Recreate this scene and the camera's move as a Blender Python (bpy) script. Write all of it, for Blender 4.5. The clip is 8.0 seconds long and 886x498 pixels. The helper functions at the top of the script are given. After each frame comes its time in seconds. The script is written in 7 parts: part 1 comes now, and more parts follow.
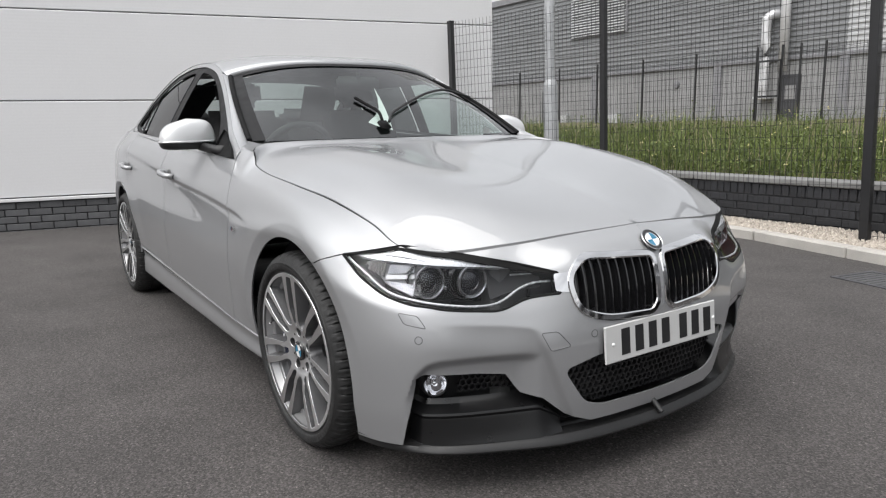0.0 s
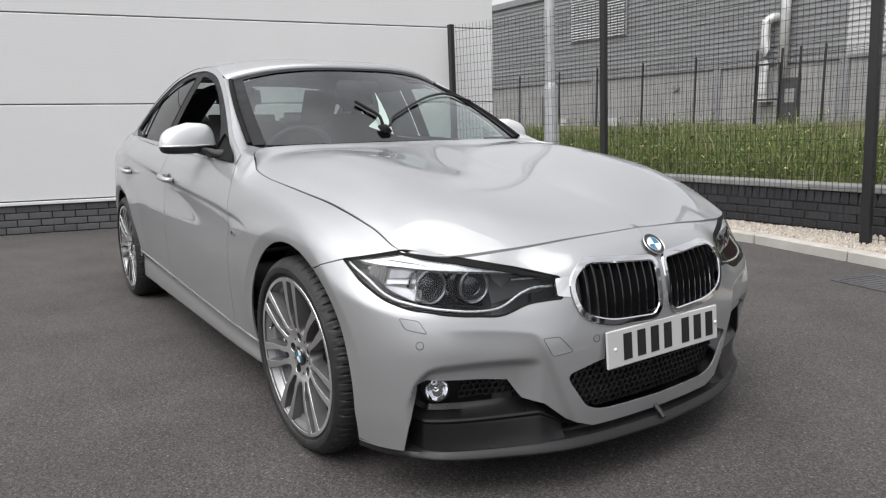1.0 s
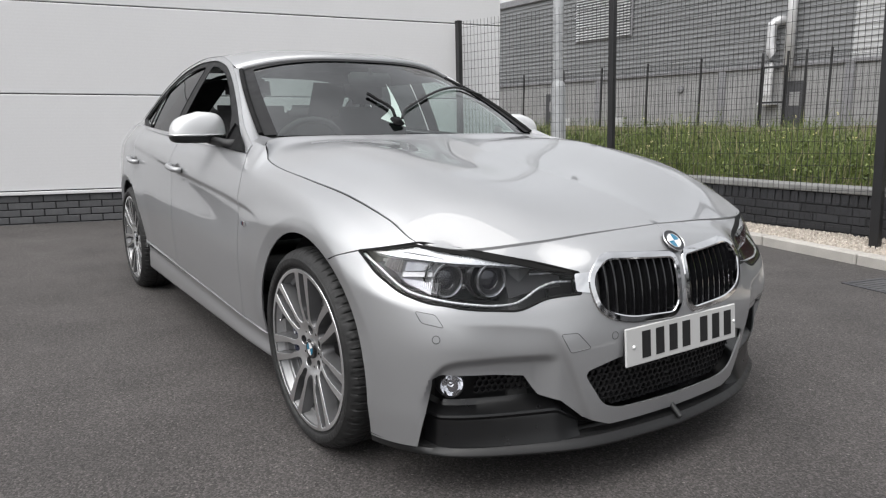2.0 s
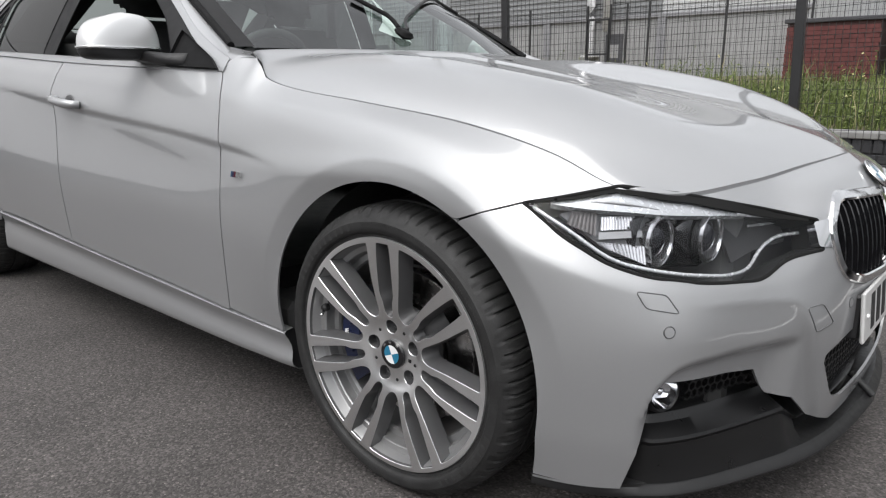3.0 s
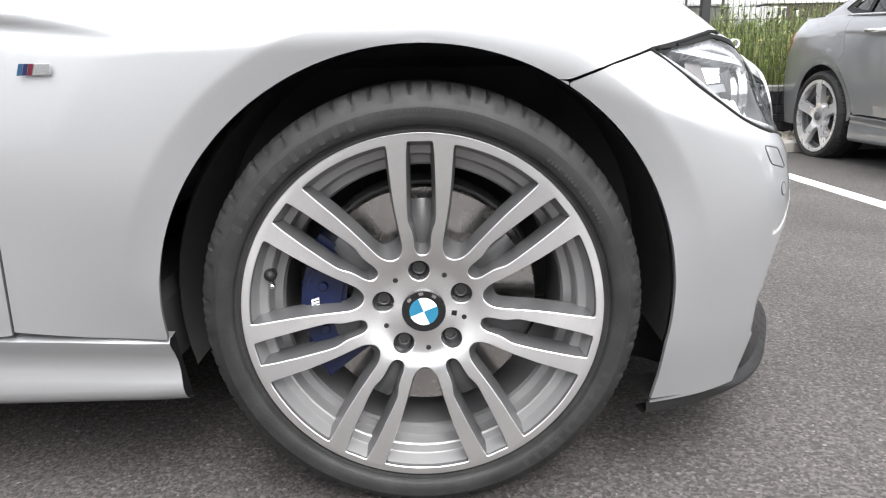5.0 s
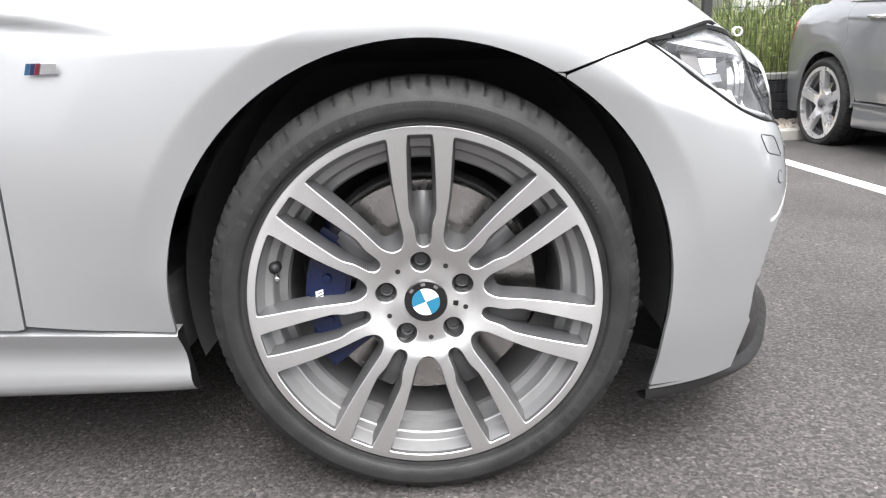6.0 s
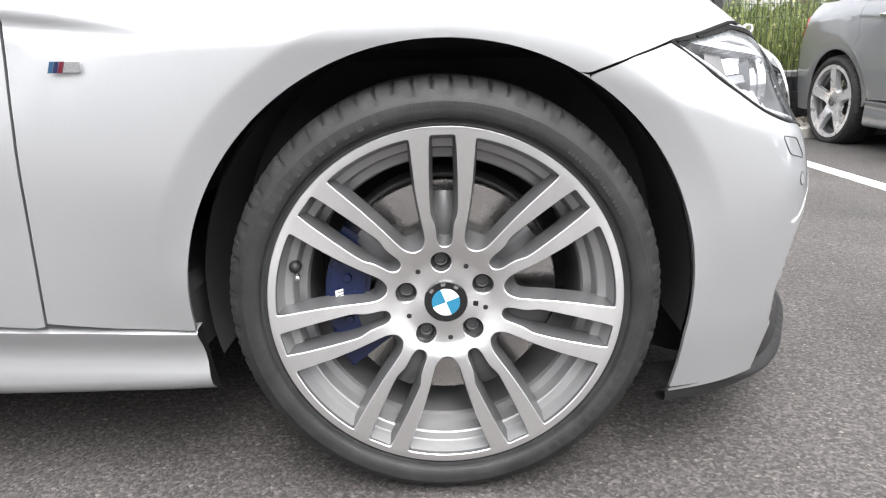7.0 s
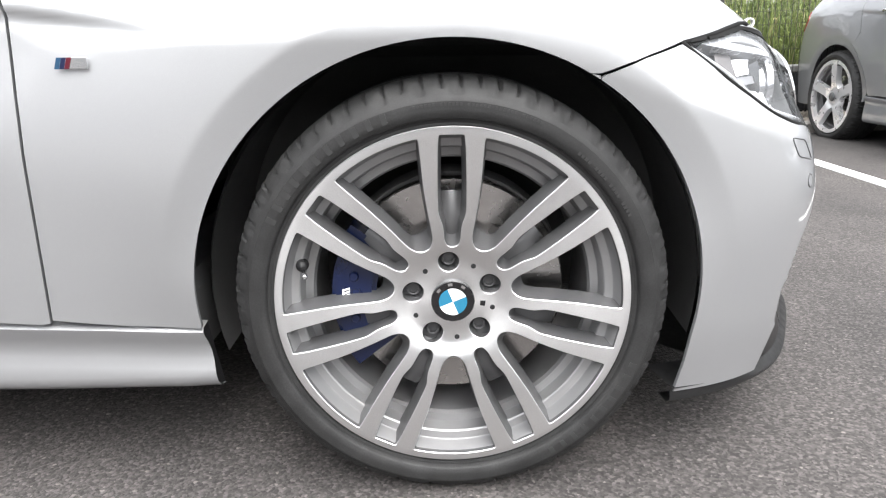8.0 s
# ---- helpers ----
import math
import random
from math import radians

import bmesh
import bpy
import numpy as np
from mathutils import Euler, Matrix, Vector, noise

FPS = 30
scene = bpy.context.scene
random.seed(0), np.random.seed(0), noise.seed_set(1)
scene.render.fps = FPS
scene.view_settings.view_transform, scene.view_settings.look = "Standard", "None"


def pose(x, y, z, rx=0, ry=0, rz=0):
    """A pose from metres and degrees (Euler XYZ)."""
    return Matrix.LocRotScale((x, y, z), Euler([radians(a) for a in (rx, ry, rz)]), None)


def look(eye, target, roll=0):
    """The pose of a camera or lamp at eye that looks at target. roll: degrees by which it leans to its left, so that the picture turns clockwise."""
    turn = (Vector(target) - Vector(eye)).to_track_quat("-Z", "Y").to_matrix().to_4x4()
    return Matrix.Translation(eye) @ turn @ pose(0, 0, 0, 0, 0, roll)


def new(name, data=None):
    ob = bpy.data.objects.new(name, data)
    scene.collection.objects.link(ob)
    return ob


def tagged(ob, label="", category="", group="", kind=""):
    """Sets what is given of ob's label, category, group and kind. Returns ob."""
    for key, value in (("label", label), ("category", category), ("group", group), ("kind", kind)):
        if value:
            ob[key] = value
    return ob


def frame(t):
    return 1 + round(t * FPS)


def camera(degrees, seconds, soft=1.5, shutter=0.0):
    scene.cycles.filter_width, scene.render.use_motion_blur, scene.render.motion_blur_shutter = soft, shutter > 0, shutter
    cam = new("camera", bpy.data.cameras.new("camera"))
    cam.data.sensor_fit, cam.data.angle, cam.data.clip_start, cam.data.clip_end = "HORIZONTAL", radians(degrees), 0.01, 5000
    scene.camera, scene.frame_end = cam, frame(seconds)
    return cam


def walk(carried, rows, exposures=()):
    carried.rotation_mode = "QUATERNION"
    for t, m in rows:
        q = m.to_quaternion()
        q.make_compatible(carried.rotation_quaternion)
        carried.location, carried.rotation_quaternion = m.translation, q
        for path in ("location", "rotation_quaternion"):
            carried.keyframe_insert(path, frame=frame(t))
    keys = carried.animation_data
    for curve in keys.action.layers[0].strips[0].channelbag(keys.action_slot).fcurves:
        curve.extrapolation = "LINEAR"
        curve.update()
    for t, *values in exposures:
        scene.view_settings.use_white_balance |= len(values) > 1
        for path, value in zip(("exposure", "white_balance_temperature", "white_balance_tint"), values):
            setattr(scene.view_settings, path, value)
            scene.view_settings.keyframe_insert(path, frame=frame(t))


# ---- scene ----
cam = camera(65.1, 8.0, soft=1.2)

PATH = [
    (0.0, (2.101, -1.704, 1.062), (0.471, -0.601, 0.705), -1.10),
    (0.5, (2.095, -1.703, 1.066), (0.465, -0.600, 0.712), -1.22),
    (1.0, (2.092, -1.702, 1.065), (0.461, -0.598, 0.717), -1.13),
    (1.5, (2.092, -1.705, 1.066), (0.460, -0.602, 0.721), -0.78),
    (2.0, (2.038, -1.723, 1.044), (0.407, -0.620, 0.691), -0.19),
    (2.2, (1.883, -1.818, 1.027), (0.280, -0.698, 0.607), -0.04),
    (3.3, (0.707, -1.875, 0.832), (-0.286, -0.195, 0.402), -0.10),
    (3.6, (0.429, -1.883, 0.742), (-0.192, -0.022, 0.345), -0.09),
    (4.0, (0.159, -1.843, 0.707), (-0.125, 0.080, 0.235), -0.76),
    (4.3, (0.051, -1.840, 0.668), (-0.043, 0.113, 0.248), 0.19),
    (4.5, (-0.009, -1.835, 0.681), (-0.066, 0.110, 0.225), -1.36),
    (5.0, (0.036, -1.846, 0.674), (0.023, 0.093, 0.175), -0.88),
    (6.3, (0.042, -1.865, 0.680), (0.010, 0.064, 0.155), -1.83),
    (6.5, (0.032, -1.864, 0.682), (-0.005, 0.066, 0.155), -1.73),
    (7.0, (0.018, -1.860, 0.684), (-0.023, 0.067, 0.152), -1.38),
    (7.5, (0.008, -1.859, 0.687), (-0.034, 0.065, 0.140), -1.19),
    (8.0, (0.002, -1.854, 0.697), (-0.030, 0.066, 0.138), -0.83),
]
walk(cam, [(t, look(e, g, r)) for t, e, g, r in PATH],
     exposures=[(0.0, 0.70), (1.5, 0.70), (2.0, 0.66), (3.3, 0.80), (3.6, 0.94), (4.0, 1.25), (5.0, 1.77), (8.0, 1.92)])

# ---------------------------------------------------------------- light
world = bpy.data.worlds.new("overcast_sky")
scene.world = world
world.use_nodes = True
wn, wl = world.node_tree.nodes, world.node_tree.links
sky = wn.new("ShaderNodeTexSky")
sky.sky_type = "NISHITA"
sky.sun_disc = False
sky.sun_elevation, sky.sun_rotation = radians(52), radians(168)
sky.dust_density, sky.air_density = 3.0, 1.0
grey = wn.new("ShaderNodeHueSaturation")
grey.inputs["Saturation"].default_value = 0.12
wl.new(sky.outputs[0], grey.inputs["Color"])
clouds = wn.new("ShaderNodeTexNoise")
clouds.inputs["Scale"].default_value = 3.0
clouds.inputs["Detail"].default_value = 6.0
cloud_level = wn.new("ShaderNodeMapRange")
cloud_level.inputs["From Min"].default_value, cloud_level.inputs["From Max"].default_value = 0.3, 0.7
cloud_level.inputs["To Min"].default_value, cloud_level.inputs["To Max"].default_value = 0.75, 1.35
wc = wn.new("ShaderNodeTexCoord")
wl.new(wc.outputs["Generated"], clouds.inputs["Vector"])
wl.new(clouds.outputs["Fac"], cloud_level.inputs["Value"])
cloud_mix = wn.new("ShaderNodeVectorMath")
cloud_mix.operation = "SCALE"
wl.new(grey.outputs[0], cloud_mix.inputs[0])
wsep = wn.new("ShaderNodeSeparateXYZ")             # an overcast sky is brighter overhead than at the horizon
wl.new(wc.outputs["Generated"], wsep.inputs[0])
lift = wn.new("ShaderNodeMapRange")
lift.inputs["From Min"].default_value, lift.inputs["From Max"].default_value = 0.0, 1.0
lift.inputs["To Min"].default_value, lift.inputs["To Max"].default_value = 0.72, 1.75
wl.new(wsep.outputs["Z"], lift.inputs["Value"])
both_levels = wn.new("ShaderNodeMath")
both_levels.operation = "MULTIPLY"
wl.new(cloud_level.outputs[0], both_levels.inputs[0])
wl.new(lift.outputs[0], both_levels.inputs[1])
wl.new(both_levels.outputs[0], cloud_mix.inputs["Scale"])
wl.new(cloud_mix.outputs[0], wn["Background"].inputs["Color"])
wn["Background"].inputs["Strength"].default_value = 0.13

sun = new("sun", bpy.data.lights.new("sun", "SUN"))
sun.data.energy, sun.data.angle, sun.data.color = 0.8, radians(50), (1.0, 0.97, 0.93)
sun.matrix_world = look((0.9, -0.5, 5), (0, 0, 0))


# ---------------------------------------------------------------- materials
def surface(name, colour, rough=0.5, metal=0.0, vary=0.12, scale=6.0, fine=0.0, fine_scale=300.0, bump=0.0,
            bump_scale=250.0, coat=0.0, rand=0.0, stain=None, depth=0.002, spec=0.5, rv=0.06):
    """A painted, mineral or metal surface: broad mottling, fine grain, relief, and a shift of tone per piece."""
    m = bpy.data.materials.new(name)
    m.use_nodes = True
    n, l = m.node_tree.nodes, m.node_tree.links
    b = n["Principled BSDF"]
    b.inputs["Roughness"].default_value, b.inputs["Metallic"].default_value = rough, metal
    b.inputs["Coat Weight"].default_value = coat
    b.inputs["Coat Roughness"].default_value = 0.07
    b.inputs["Specular IOR Level"].default_value = spec
    tc = n.new("ShaderNodeTexCoord")

    def noise_at(sc, detail=4.0):
        t = n.new("ShaderNodeTexNoise")
        t.inputs["Scale"].default_value, t.inputs["Detail"].default_value = sc, detail
        l.new(tc.outputs["Object"], t.inputs["Vector"])
        return t.outputs["Fac"]

    def mapped(fac, lo, hi, a=0.3, z=0.7):
        r = n.new("ShaderNodeMapRange")
        r.inputs["From Min"].default_value, r.inputs["From Max"].default_value = a, z
        r.inputs["To Min"].default_value, r.inputs["To Max"].default_value = lo, hi
        l.new(fac, r.inputs["Value"])
        return r.outputs[0]

    def times(a, c):
        x = n.new("ShaderNodeMath")
        x.operation = "MULTIPLY"
        l.new(a, x.inputs[0]), l.new(c, x.inputs[1])
        return x.outputs[0]

    gain = mapped(noise_at(scale), 1 - vary, 1 + vary)
    if fine:
        gain = times(gain, mapped(noise_at(fine_scale, 2.0), 1 - fine, 1 + fine))
    if rand:
        info = n.new("ShaderNodeObjectInfo")
        gain = times(gain, mapped(info.outputs["Random"], 1 - rand, 1 + rand, 0.0, 1.0))
    mul = n.new("ShaderNodeVectorMath")
    mul.operation = "SCALE"
    mul.inputs[0].default_value = colour
    l.new(gain, mul.inputs["Scale"])
    col = mul.outputs[0]
    if stain:
        mix = n.new("ShaderNodeMix")
        mix.data_type = "RGBA"
        l.new(mapped(noise_at(stain[1], 6.0), 0, stain[2], 0.5, 0.75), mix.inputs["Factor"])
        l.new(col, mix.inputs[6])
        mix.inputs[7].default_value = (*stain[0], 1)
        col = mix.outputs[2]
    l.new(col, b.inputs["Base Color"])
    if rv:
        l.new(mapped(noise_at(scale * 3), max(rough - rv, 0.02), rough + rv), b.inputs["Roughness"])
    if bump:
        bp = n.new("ShaderNodeBump")
        bp.inputs["Strength"].default_value, bp.inputs["Distance"].default_value = bump, depth
        l.new(noise_at(bump_scale, 3.0), bp.inputs["Height"])
        l.new(bp.outputs[0], b.inputs["Normal"])
    return m


def glass(name, colour, rough=0.0, clear=0.8, gloss=0.10, rise=5.0):
    """Thin glazing: a clear sheet with a glossy face."""
    m = bpy.data.materials.new(name)
    m.use_nodes = True
    n, l = m.node_tree.nodes, m.node_tree.links
    n.remove(n["Principled BSDF"])
    t, g, mx, f = (n.new("ShaderNodeBsdfTransparent"), n.new("ShaderNodeBsdfGlossy"), n.new("ShaderNodeMixShader"),
                   n.new("ShaderNodeLayerWeight"))
    t.inputs[0].default_value = (*[c * clear for c in colour], 1)
    g.inputs["Roughness"].default_value = rough
    f.inputs["Blend"].default_value = 0.5
    power, level = n.new("ShaderNodeMath"), n.new("ShaderNodeMath")
    power.operation, level.operation = "POWER", "MULTIPLY_ADD"
    power.inputs[1].default_value = rise
    level.inputs[1].default_value, level.inputs[2].default_value = 0.9 - gloss, gloss
    l.new(f.outputs["Facing"], power.inputs[0]), l.new(power.outputs[0], level.inputs[0])
    l.new(level.outputs[0], mx.inputs[0]), l.new(t.outputs[0], mx.inputs[1]), l.new(g.outputs[0], mx.inputs[2])
    l.new(mx.outputs[0], n["Material Output"].inputs[0])
    return m


def metallic_paint(name, colour):
    m = surface(name, colour, rough=0.5, metal=0.62, vary=0.006, scale=2, fine=0.05, fine_scale=1600, coat=1.0, rv=0.0)
    b = m.node_tree.nodes["Principled BSDF"]
    b.inputs["Coat IOR"].default_value, b.inputs["Coat Roughness"].default_value = 1.7, 0.03
    return m


PAINT = metallic_paint("silver_paint", (0.375, 0.38, 0.39))
# mirror caps: silver lightened to stand in for the sky they reflect
PAINT_CAP_SKYLIT = metallic_paint("sky_lightened_mirror_paint", (0.74, 0.745, 0.75))
PAINT_GREY = metallic_paint("grey_silver_paint", (0.26, 0.268, 0.28))
BLACK_PLASTIC = surface("black_plastic", (0.012, 0.012, 0.013), 0.5, bump=0.15, bump_scale=900)
SATIN_BLACK = surface("satin_black_lip", (0.007, 0.007, 0.0075), 0.32, spec=0.45, vary=0.05)
# black lifted to stand in for grazing light on the lip
LIP_BLACK = surface("lightened_black_lip", (0.014, 0.014, 0.0145), 0.40, spec=0.4, vary=0.1, scale=20, fine=0.1, fine_scale=400)
SOOT = surface("matt_black_rubber", (0.006, 0.006, 0.0065), 0.7, spec=0.15, vary=0.1)
GLOSS_BLACK = surface("gloss_black_trim", (0.008, 0.008, 0.009), 0.12, coat=0.5)
DARK_LINER = surface("wheel_well_liner", (0.10, 0.10, 0.10), 0.9, bump=0.3, bump_scale=200)
CHROME = surface("chrome", (0.82, 0.82, 0.83), 0.08, metal=1, vary=0.02)
RUBBER = surface("tyre_rubber", (0.020, 0.020, 0.0202), 0.58, spec=0.35, vary=0.3, scale=22, fine=0.25, fine_scale=420, bump=0.3,
                 bump_scale=700, stain=((0.036, 0.035, 0.034), 14, 0.35))
MARK_RUBBER = surface("raised_rubber", (0.030, 0.030, 0.0302), 0.5, spec=0.35, vary=0.2, scale=40)
MACHINED = surface("machined_alloy", (0.80, 0.80, 0.805), 0.31, metal=0.95, vary=0.03, scale=9, fine=0.06, fine_scale=900, rv=0.02)


def turned_finish(m, amount):
    """Fine circular grooves of a lathe round the wheel's axle."""
    n = m.node_tree.nodes
    t = n.new("ShaderNodeTangent")
    t.direction_type, t.axis = "RADIAL", "Y"
    b = n["Principled BSDF"]
    b.inputs["Anisotropic"].default_value = amount
    m.node_tree.links.new(t.outputs[0], b.inputs["Tangent"])


turned_finish(MACHINED, 0.75)
ALLOY_GREY = surface("grey_painted_alloy", (0.115, 0.115, 0.118), 0.4, metal=0.4, vary=0.06, scale=15)
RIM_SILVER = surface("silver_grey_rim", (0.34, 0.34, 0.343), 0.36, metal=0.6, vary=0.06, scale=15)
DISC_STEEL = surface("brake_disc_steel", (0.50, 0.485, 0.475), 0.25, metal=1, vary=0.15, scale=14)
HAT_STEEL = surface("brake_hat_steel", (0.80, 0.79, 0.78), 0.2, metal=1, vary=0.1, scale=30)
CALIPER_BLUE = surface("blue_caliper_enamel", (0.003, 0.009, 0.045), 0.3, coat=0.4, vary=0.08)
BADGE_BLUE = surface("badge_blue", (0.02, 0.16, 0.27), 0.25, coat=0.5, vary=0.02)
BADGE_WHITE = surface("badge_white", (0.78, 0.78, 0.78), 0.3, coat=0.5, vary=0.02)
BADGE_RED = surface("badge_red", (0.22, 0.012, 0.03), 0.3, coat=0.5, vary=0.02)
BADGE_NAVY = surface("badge_navy", (0.018, 0.03, 0.10), 0.3, coat=0.5, vary=0.02)
STRIPE_BLUE = surface("stripe_blue", (0.014, 0.055, 0.11), 0.3, vary=0.05)
STRIPE_NAVY = surface("stripe_navy", (0.008, 0.012, 0.045), 0.3, vary=0.05)
STRIPE_RED = surface("stripe_red", (0.085, 0.006, 0.015), 0.3, vary=0.05)
PLATE_WHITE = surface("plate_white", (0.50, 0.50, 0.495), 0.35, vary=0.02)
GLAZING = glass("clear_glazing", (0.84, 0.95, 0.91), clear=0.9, gloss=0.20)
REAR_GLAZING = glass("rear_glazing", (0.62, 0.68, 0.66), gloss=0.08)
SIDE_GLAZING = glass("tinted_side_glazing", (0.10, 0.11, 0.11), gloss=0.10)
TRIM_GREY = surface("satin_window_trim", (0.018, 0.018, 0.019), 0.5, spec=0.15)
LAMP_GLASS = glass("lamp_glass", (0.97, 0.98, 1.0), clear=0.97, gloss=0.02, rise=4.0)
CABIN = surface("cabin_black", (0.02, 0.02, 0.021), 0.7, bump=0.2, bump_scale=500)
RED_LENS = surface("red_lamp_lens", (0.3, 0.01, 0.01), 0.15, coat=0.6)

ASPHALT = surface("asphalt", (0.067, 0.061, 0.059), 0.85, vary=0.16, scale=0.9, fine=0.30, fine_scale=90, bump=0.5, bump_scale=220,
                  stain=((0.034, 0.032, 0.032), 1.3, 0.55), depth=0.003)


def add_chips(m, scale, share, dark, light):
    """Stone chips of the wearing course: cells of differing tone."""
    n, l = m.node_tree.nodes, m.node_tree.links
    b = n["Principled BSDF"]
    old = b.inputs["Base Color"].links[0].from_socket
    tc = n.new("ShaderNodeTexCoord")
    v = n.new("ShaderNodeTexVoronoi")
    v.inputs["Scale"].default_value = scale
    l.new(tc.outputs["Object"], v.inputs["Vector"])
    sep = n.new("ShaderNodeSeparateColor")
    l.new(v.outputs["Color"], sep.inputs[0])
    r = n.new("ShaderNodeValToRGB")
    r.color_ramp.elements[0].color, r.color_ramp.elements[0].position = (dark, dark, dark, 1), 0.0
    r.color_ramp.elements[1].color, r.color_ramp.elements[1].position = (light, light, light, 1), 1.0
    e = r.color_ramp.elements.new(1 - share)
    e.color = (1, 1, 1, 1)
    e = r.color_ramp.elements.new(0.985)
    e.color = (light * 0.8, light * 0.8, light * 0.8, 1)
    r.color_ramp.elements[-1].color = (light * 1.35, light * 1.35, light * 1.3, 1)
    stones = n.new("ShaderNodeBump")               # the chips stand out of the binder
    stones.invert = True
    stones.inputs["Strength"].default_value, stones.inputs["Distance"].default_value = 0.4, 0.003
    l.new(v.outputs["Distance"], stones.inputs["Height"])
    if b.inputs["Normal"].links:
        l.new(b.inputs["Normal"].links[0].from_socket, stones.inputs["Normal"])
    l.new(stones.outputs[0], b.inputs["Normal"])
    l.new(sep.outputs[0], r.inputs[0])
    mul = n.new("ShaderNodeMix")
    mul.data_type, mul.blend_type = "RGBA", "MULTIPLY"
    mul.inputs["Factor"].default_value = 1.0
    l.new(old, mul.inputs[6]), l.new(r.outputs[0], mul.inputs[7])
    l.new(mul.outputs[2], b.inputs["Base Color"])


add_chips(ASPHALT, 190.0, 0.30, 0.42, 1.9)
LINE_WHITE = surface("road_marking", (0.72, 0.72, 0.7), 0.7, vary=0.1, fine=0.1, fine_scale=120, bump=0.4, bump_scale=160)
CONCRETE = surface("kerb_concrete", (0.42, 0.40, 0.37), 0.85, vary=0.12, scale=5, fine=0.12, fine_scale=180, bump=0.4,
                   bump_scale=200, rand=0.06)
GRAVEL = surface("pale_gravel", (0.50, 0.45, 0.39), 0.85, vary=0.3, scale=30, bump=0.3, bump_scale=90, rand=0.1)
DARK_BRICK = surface("dark_grey_brick", (0.030, 0.031, 0.035), 0.6, vary=0.25, scale=9, fine=0.15, fine_scale=200, bump=0.3,
                     bump_scale=160, rand=0.2)
PLINTH_BRICK = surface("grey_plinth_brick", (0.085, 0.086, 0.09), 0.75, vary=0.15, scale=9, fine=0.15, fine_scale=200,
                       bump=0.3, bump_scale=160, rand=0.15)
MORTAR = surface("dark_mortar", (0.024, 0.024, 0.026), 0.95, vary=0.2, bump=0.4, bump_scale=200)
COPING = surface("coping_stone", (0.20, 0.20, 0.195), 0.8, vary=0.12, bump=0.3, rand=0.08)
CLADDING = surface("white_cladding", (0.66, 0.66, 0.668), 0.5, vary=0.02, scale=0.7, fine=0.015, fine_scale=60)


def add_ribs(m, scale, depth):
    """Shallow level ribs rolled into sheet metal."""
    n, l = m.node_tree.nodes, m.node_tree.links
    tc, w, bump = n.new("ShaderNodeTexCoord"), n.new("ShaderNodeTexWave"), n.new("ShaderNodeBump")
    w.bands_direction = "Z"
    w.inputs["Scale"].default_value, w.inputs["Distortion"].default_value = scale, 0.15
    bump.inputs["Strength"].default_value, bump.inputs["Distance"].default_value = 0.5, depth
    l.new(tc.outputs["Object"], w.inputs["Vector"]), l.new(w.outputs["Fac"], bump.inputs["Height"])
    l.new(bump.outputs[0], n["Principled BSDF"].inputs["Normal"])


add_ribs(CLADDING, 9.0, 0.0005)
JOINT = surface("cladding_joint", (0.12, 0.12, 0.12), 0.8)
POST_BLACK = surface("black_powder_coat", (0.015, 0.015, 0.016), 0.45, vary=0.1)
WIRE = surface("black_wire", (0.02, 0.02, 0.021), 0.5)
GALV = surface("galvanised_steel", (0.42, 0.43, 0.44), 0.5, metal=0.3, vary=0.1, scale=14)
GREY_SHEET = surface("grey_profiled_sheet", (0.20, 0.205, 0.21), 0.5, vary=0.05, scale=0.6)
GREY_RENDER = surface("pale_grey_wall", (0.25, 0.25, 0.25), 0.8, vary=0.1, scale=0.8, bump=0.2, bump_scale=60)
FLASHING = surface("grey_flashing", (0.20, 0.20, 0.21), 0.5)
DOOR_DARK = surface("dark_door_paint", (0.05, 0.05, 0.055), 0.5)
STEEL_PIPE = surface("steel_flue", (0.62, 0.62, 0.63), 0.35, metal=0.3, vary=0.1, scale=4)
RED_BRICK = surface("red_brick", (0.085, 0.026, 0.024), 0.85, vary=0.25, scale=6, bump=0.3, bump_scale=80, rand=0.18)
RED_MORTAR = surface("red_wall_mortar", (0.05, 0.024, 0.022), 0.95, vary=0.1)
ROOF_DARK = surface("dark_roof_felt", (0.05, 0.05, 0.055), 0.8)
WINDOW_DARK = surface("dark_window_glass", (0.03, 0.035, 0.04), 0.08)
FRAME_WHITE = surface("white_window_frame", (0.7, 0.7, 0.7), 0.5)
SOIL = surface("weedy_soil", (0.10, 0.085, 0.05), 0.95, vary=0.3, scale=3, fine=0.3, fine_scale=40, bump=0.6, bump_scale=30,
               depth=0.03)


def leaf_material(name, colour, spread):
    m = bpy.data.materials.new(name)
    m.use_nodes = True
    n, l = m.node_tree.nodes, m.node_tree.links
    b = n["Principled BSDF"]
    b.inputs["Roughness"].default_value = 0.6
    b.inputs["Subsurface Weight"].default_value = 0.0
    g = n.new("ShaderNodeNewGeometry")
    r = n.new("ShaderNodeValToRGB")
    r.color_ramp.elements[0].color = (*colour, 1)
    r.color_ramp.elements[1].color = (*spread, 1)
    l.new(g.outputs["Random Per Island"], r.inputs[0])
    l.new(r.outputs[0], b.inputs["Base Color"])
    return m


GRASS = leaf_material("weed_green", (0.034, 0.056, 0.011), (0.150, 0.190, 0.045))
DRY_GRASS = leaf_material("dry_stalk", (0.22, 0.20, 0.10), (0.34, 0.30, 0.17))
FLOWER = leaf_material("yellow_flower", (0.45, 0.42, 0.16), (0.6, 0.55, 0.3))
LEAF = leaf_material("tree_leaf", (0.03, 0.06, 0.015), (0.07, 0.10, 0.03))
BARK = surface("bark", (0.08, 0.06, 0.045), 0.9, bump=0.5, bump_scale=60)


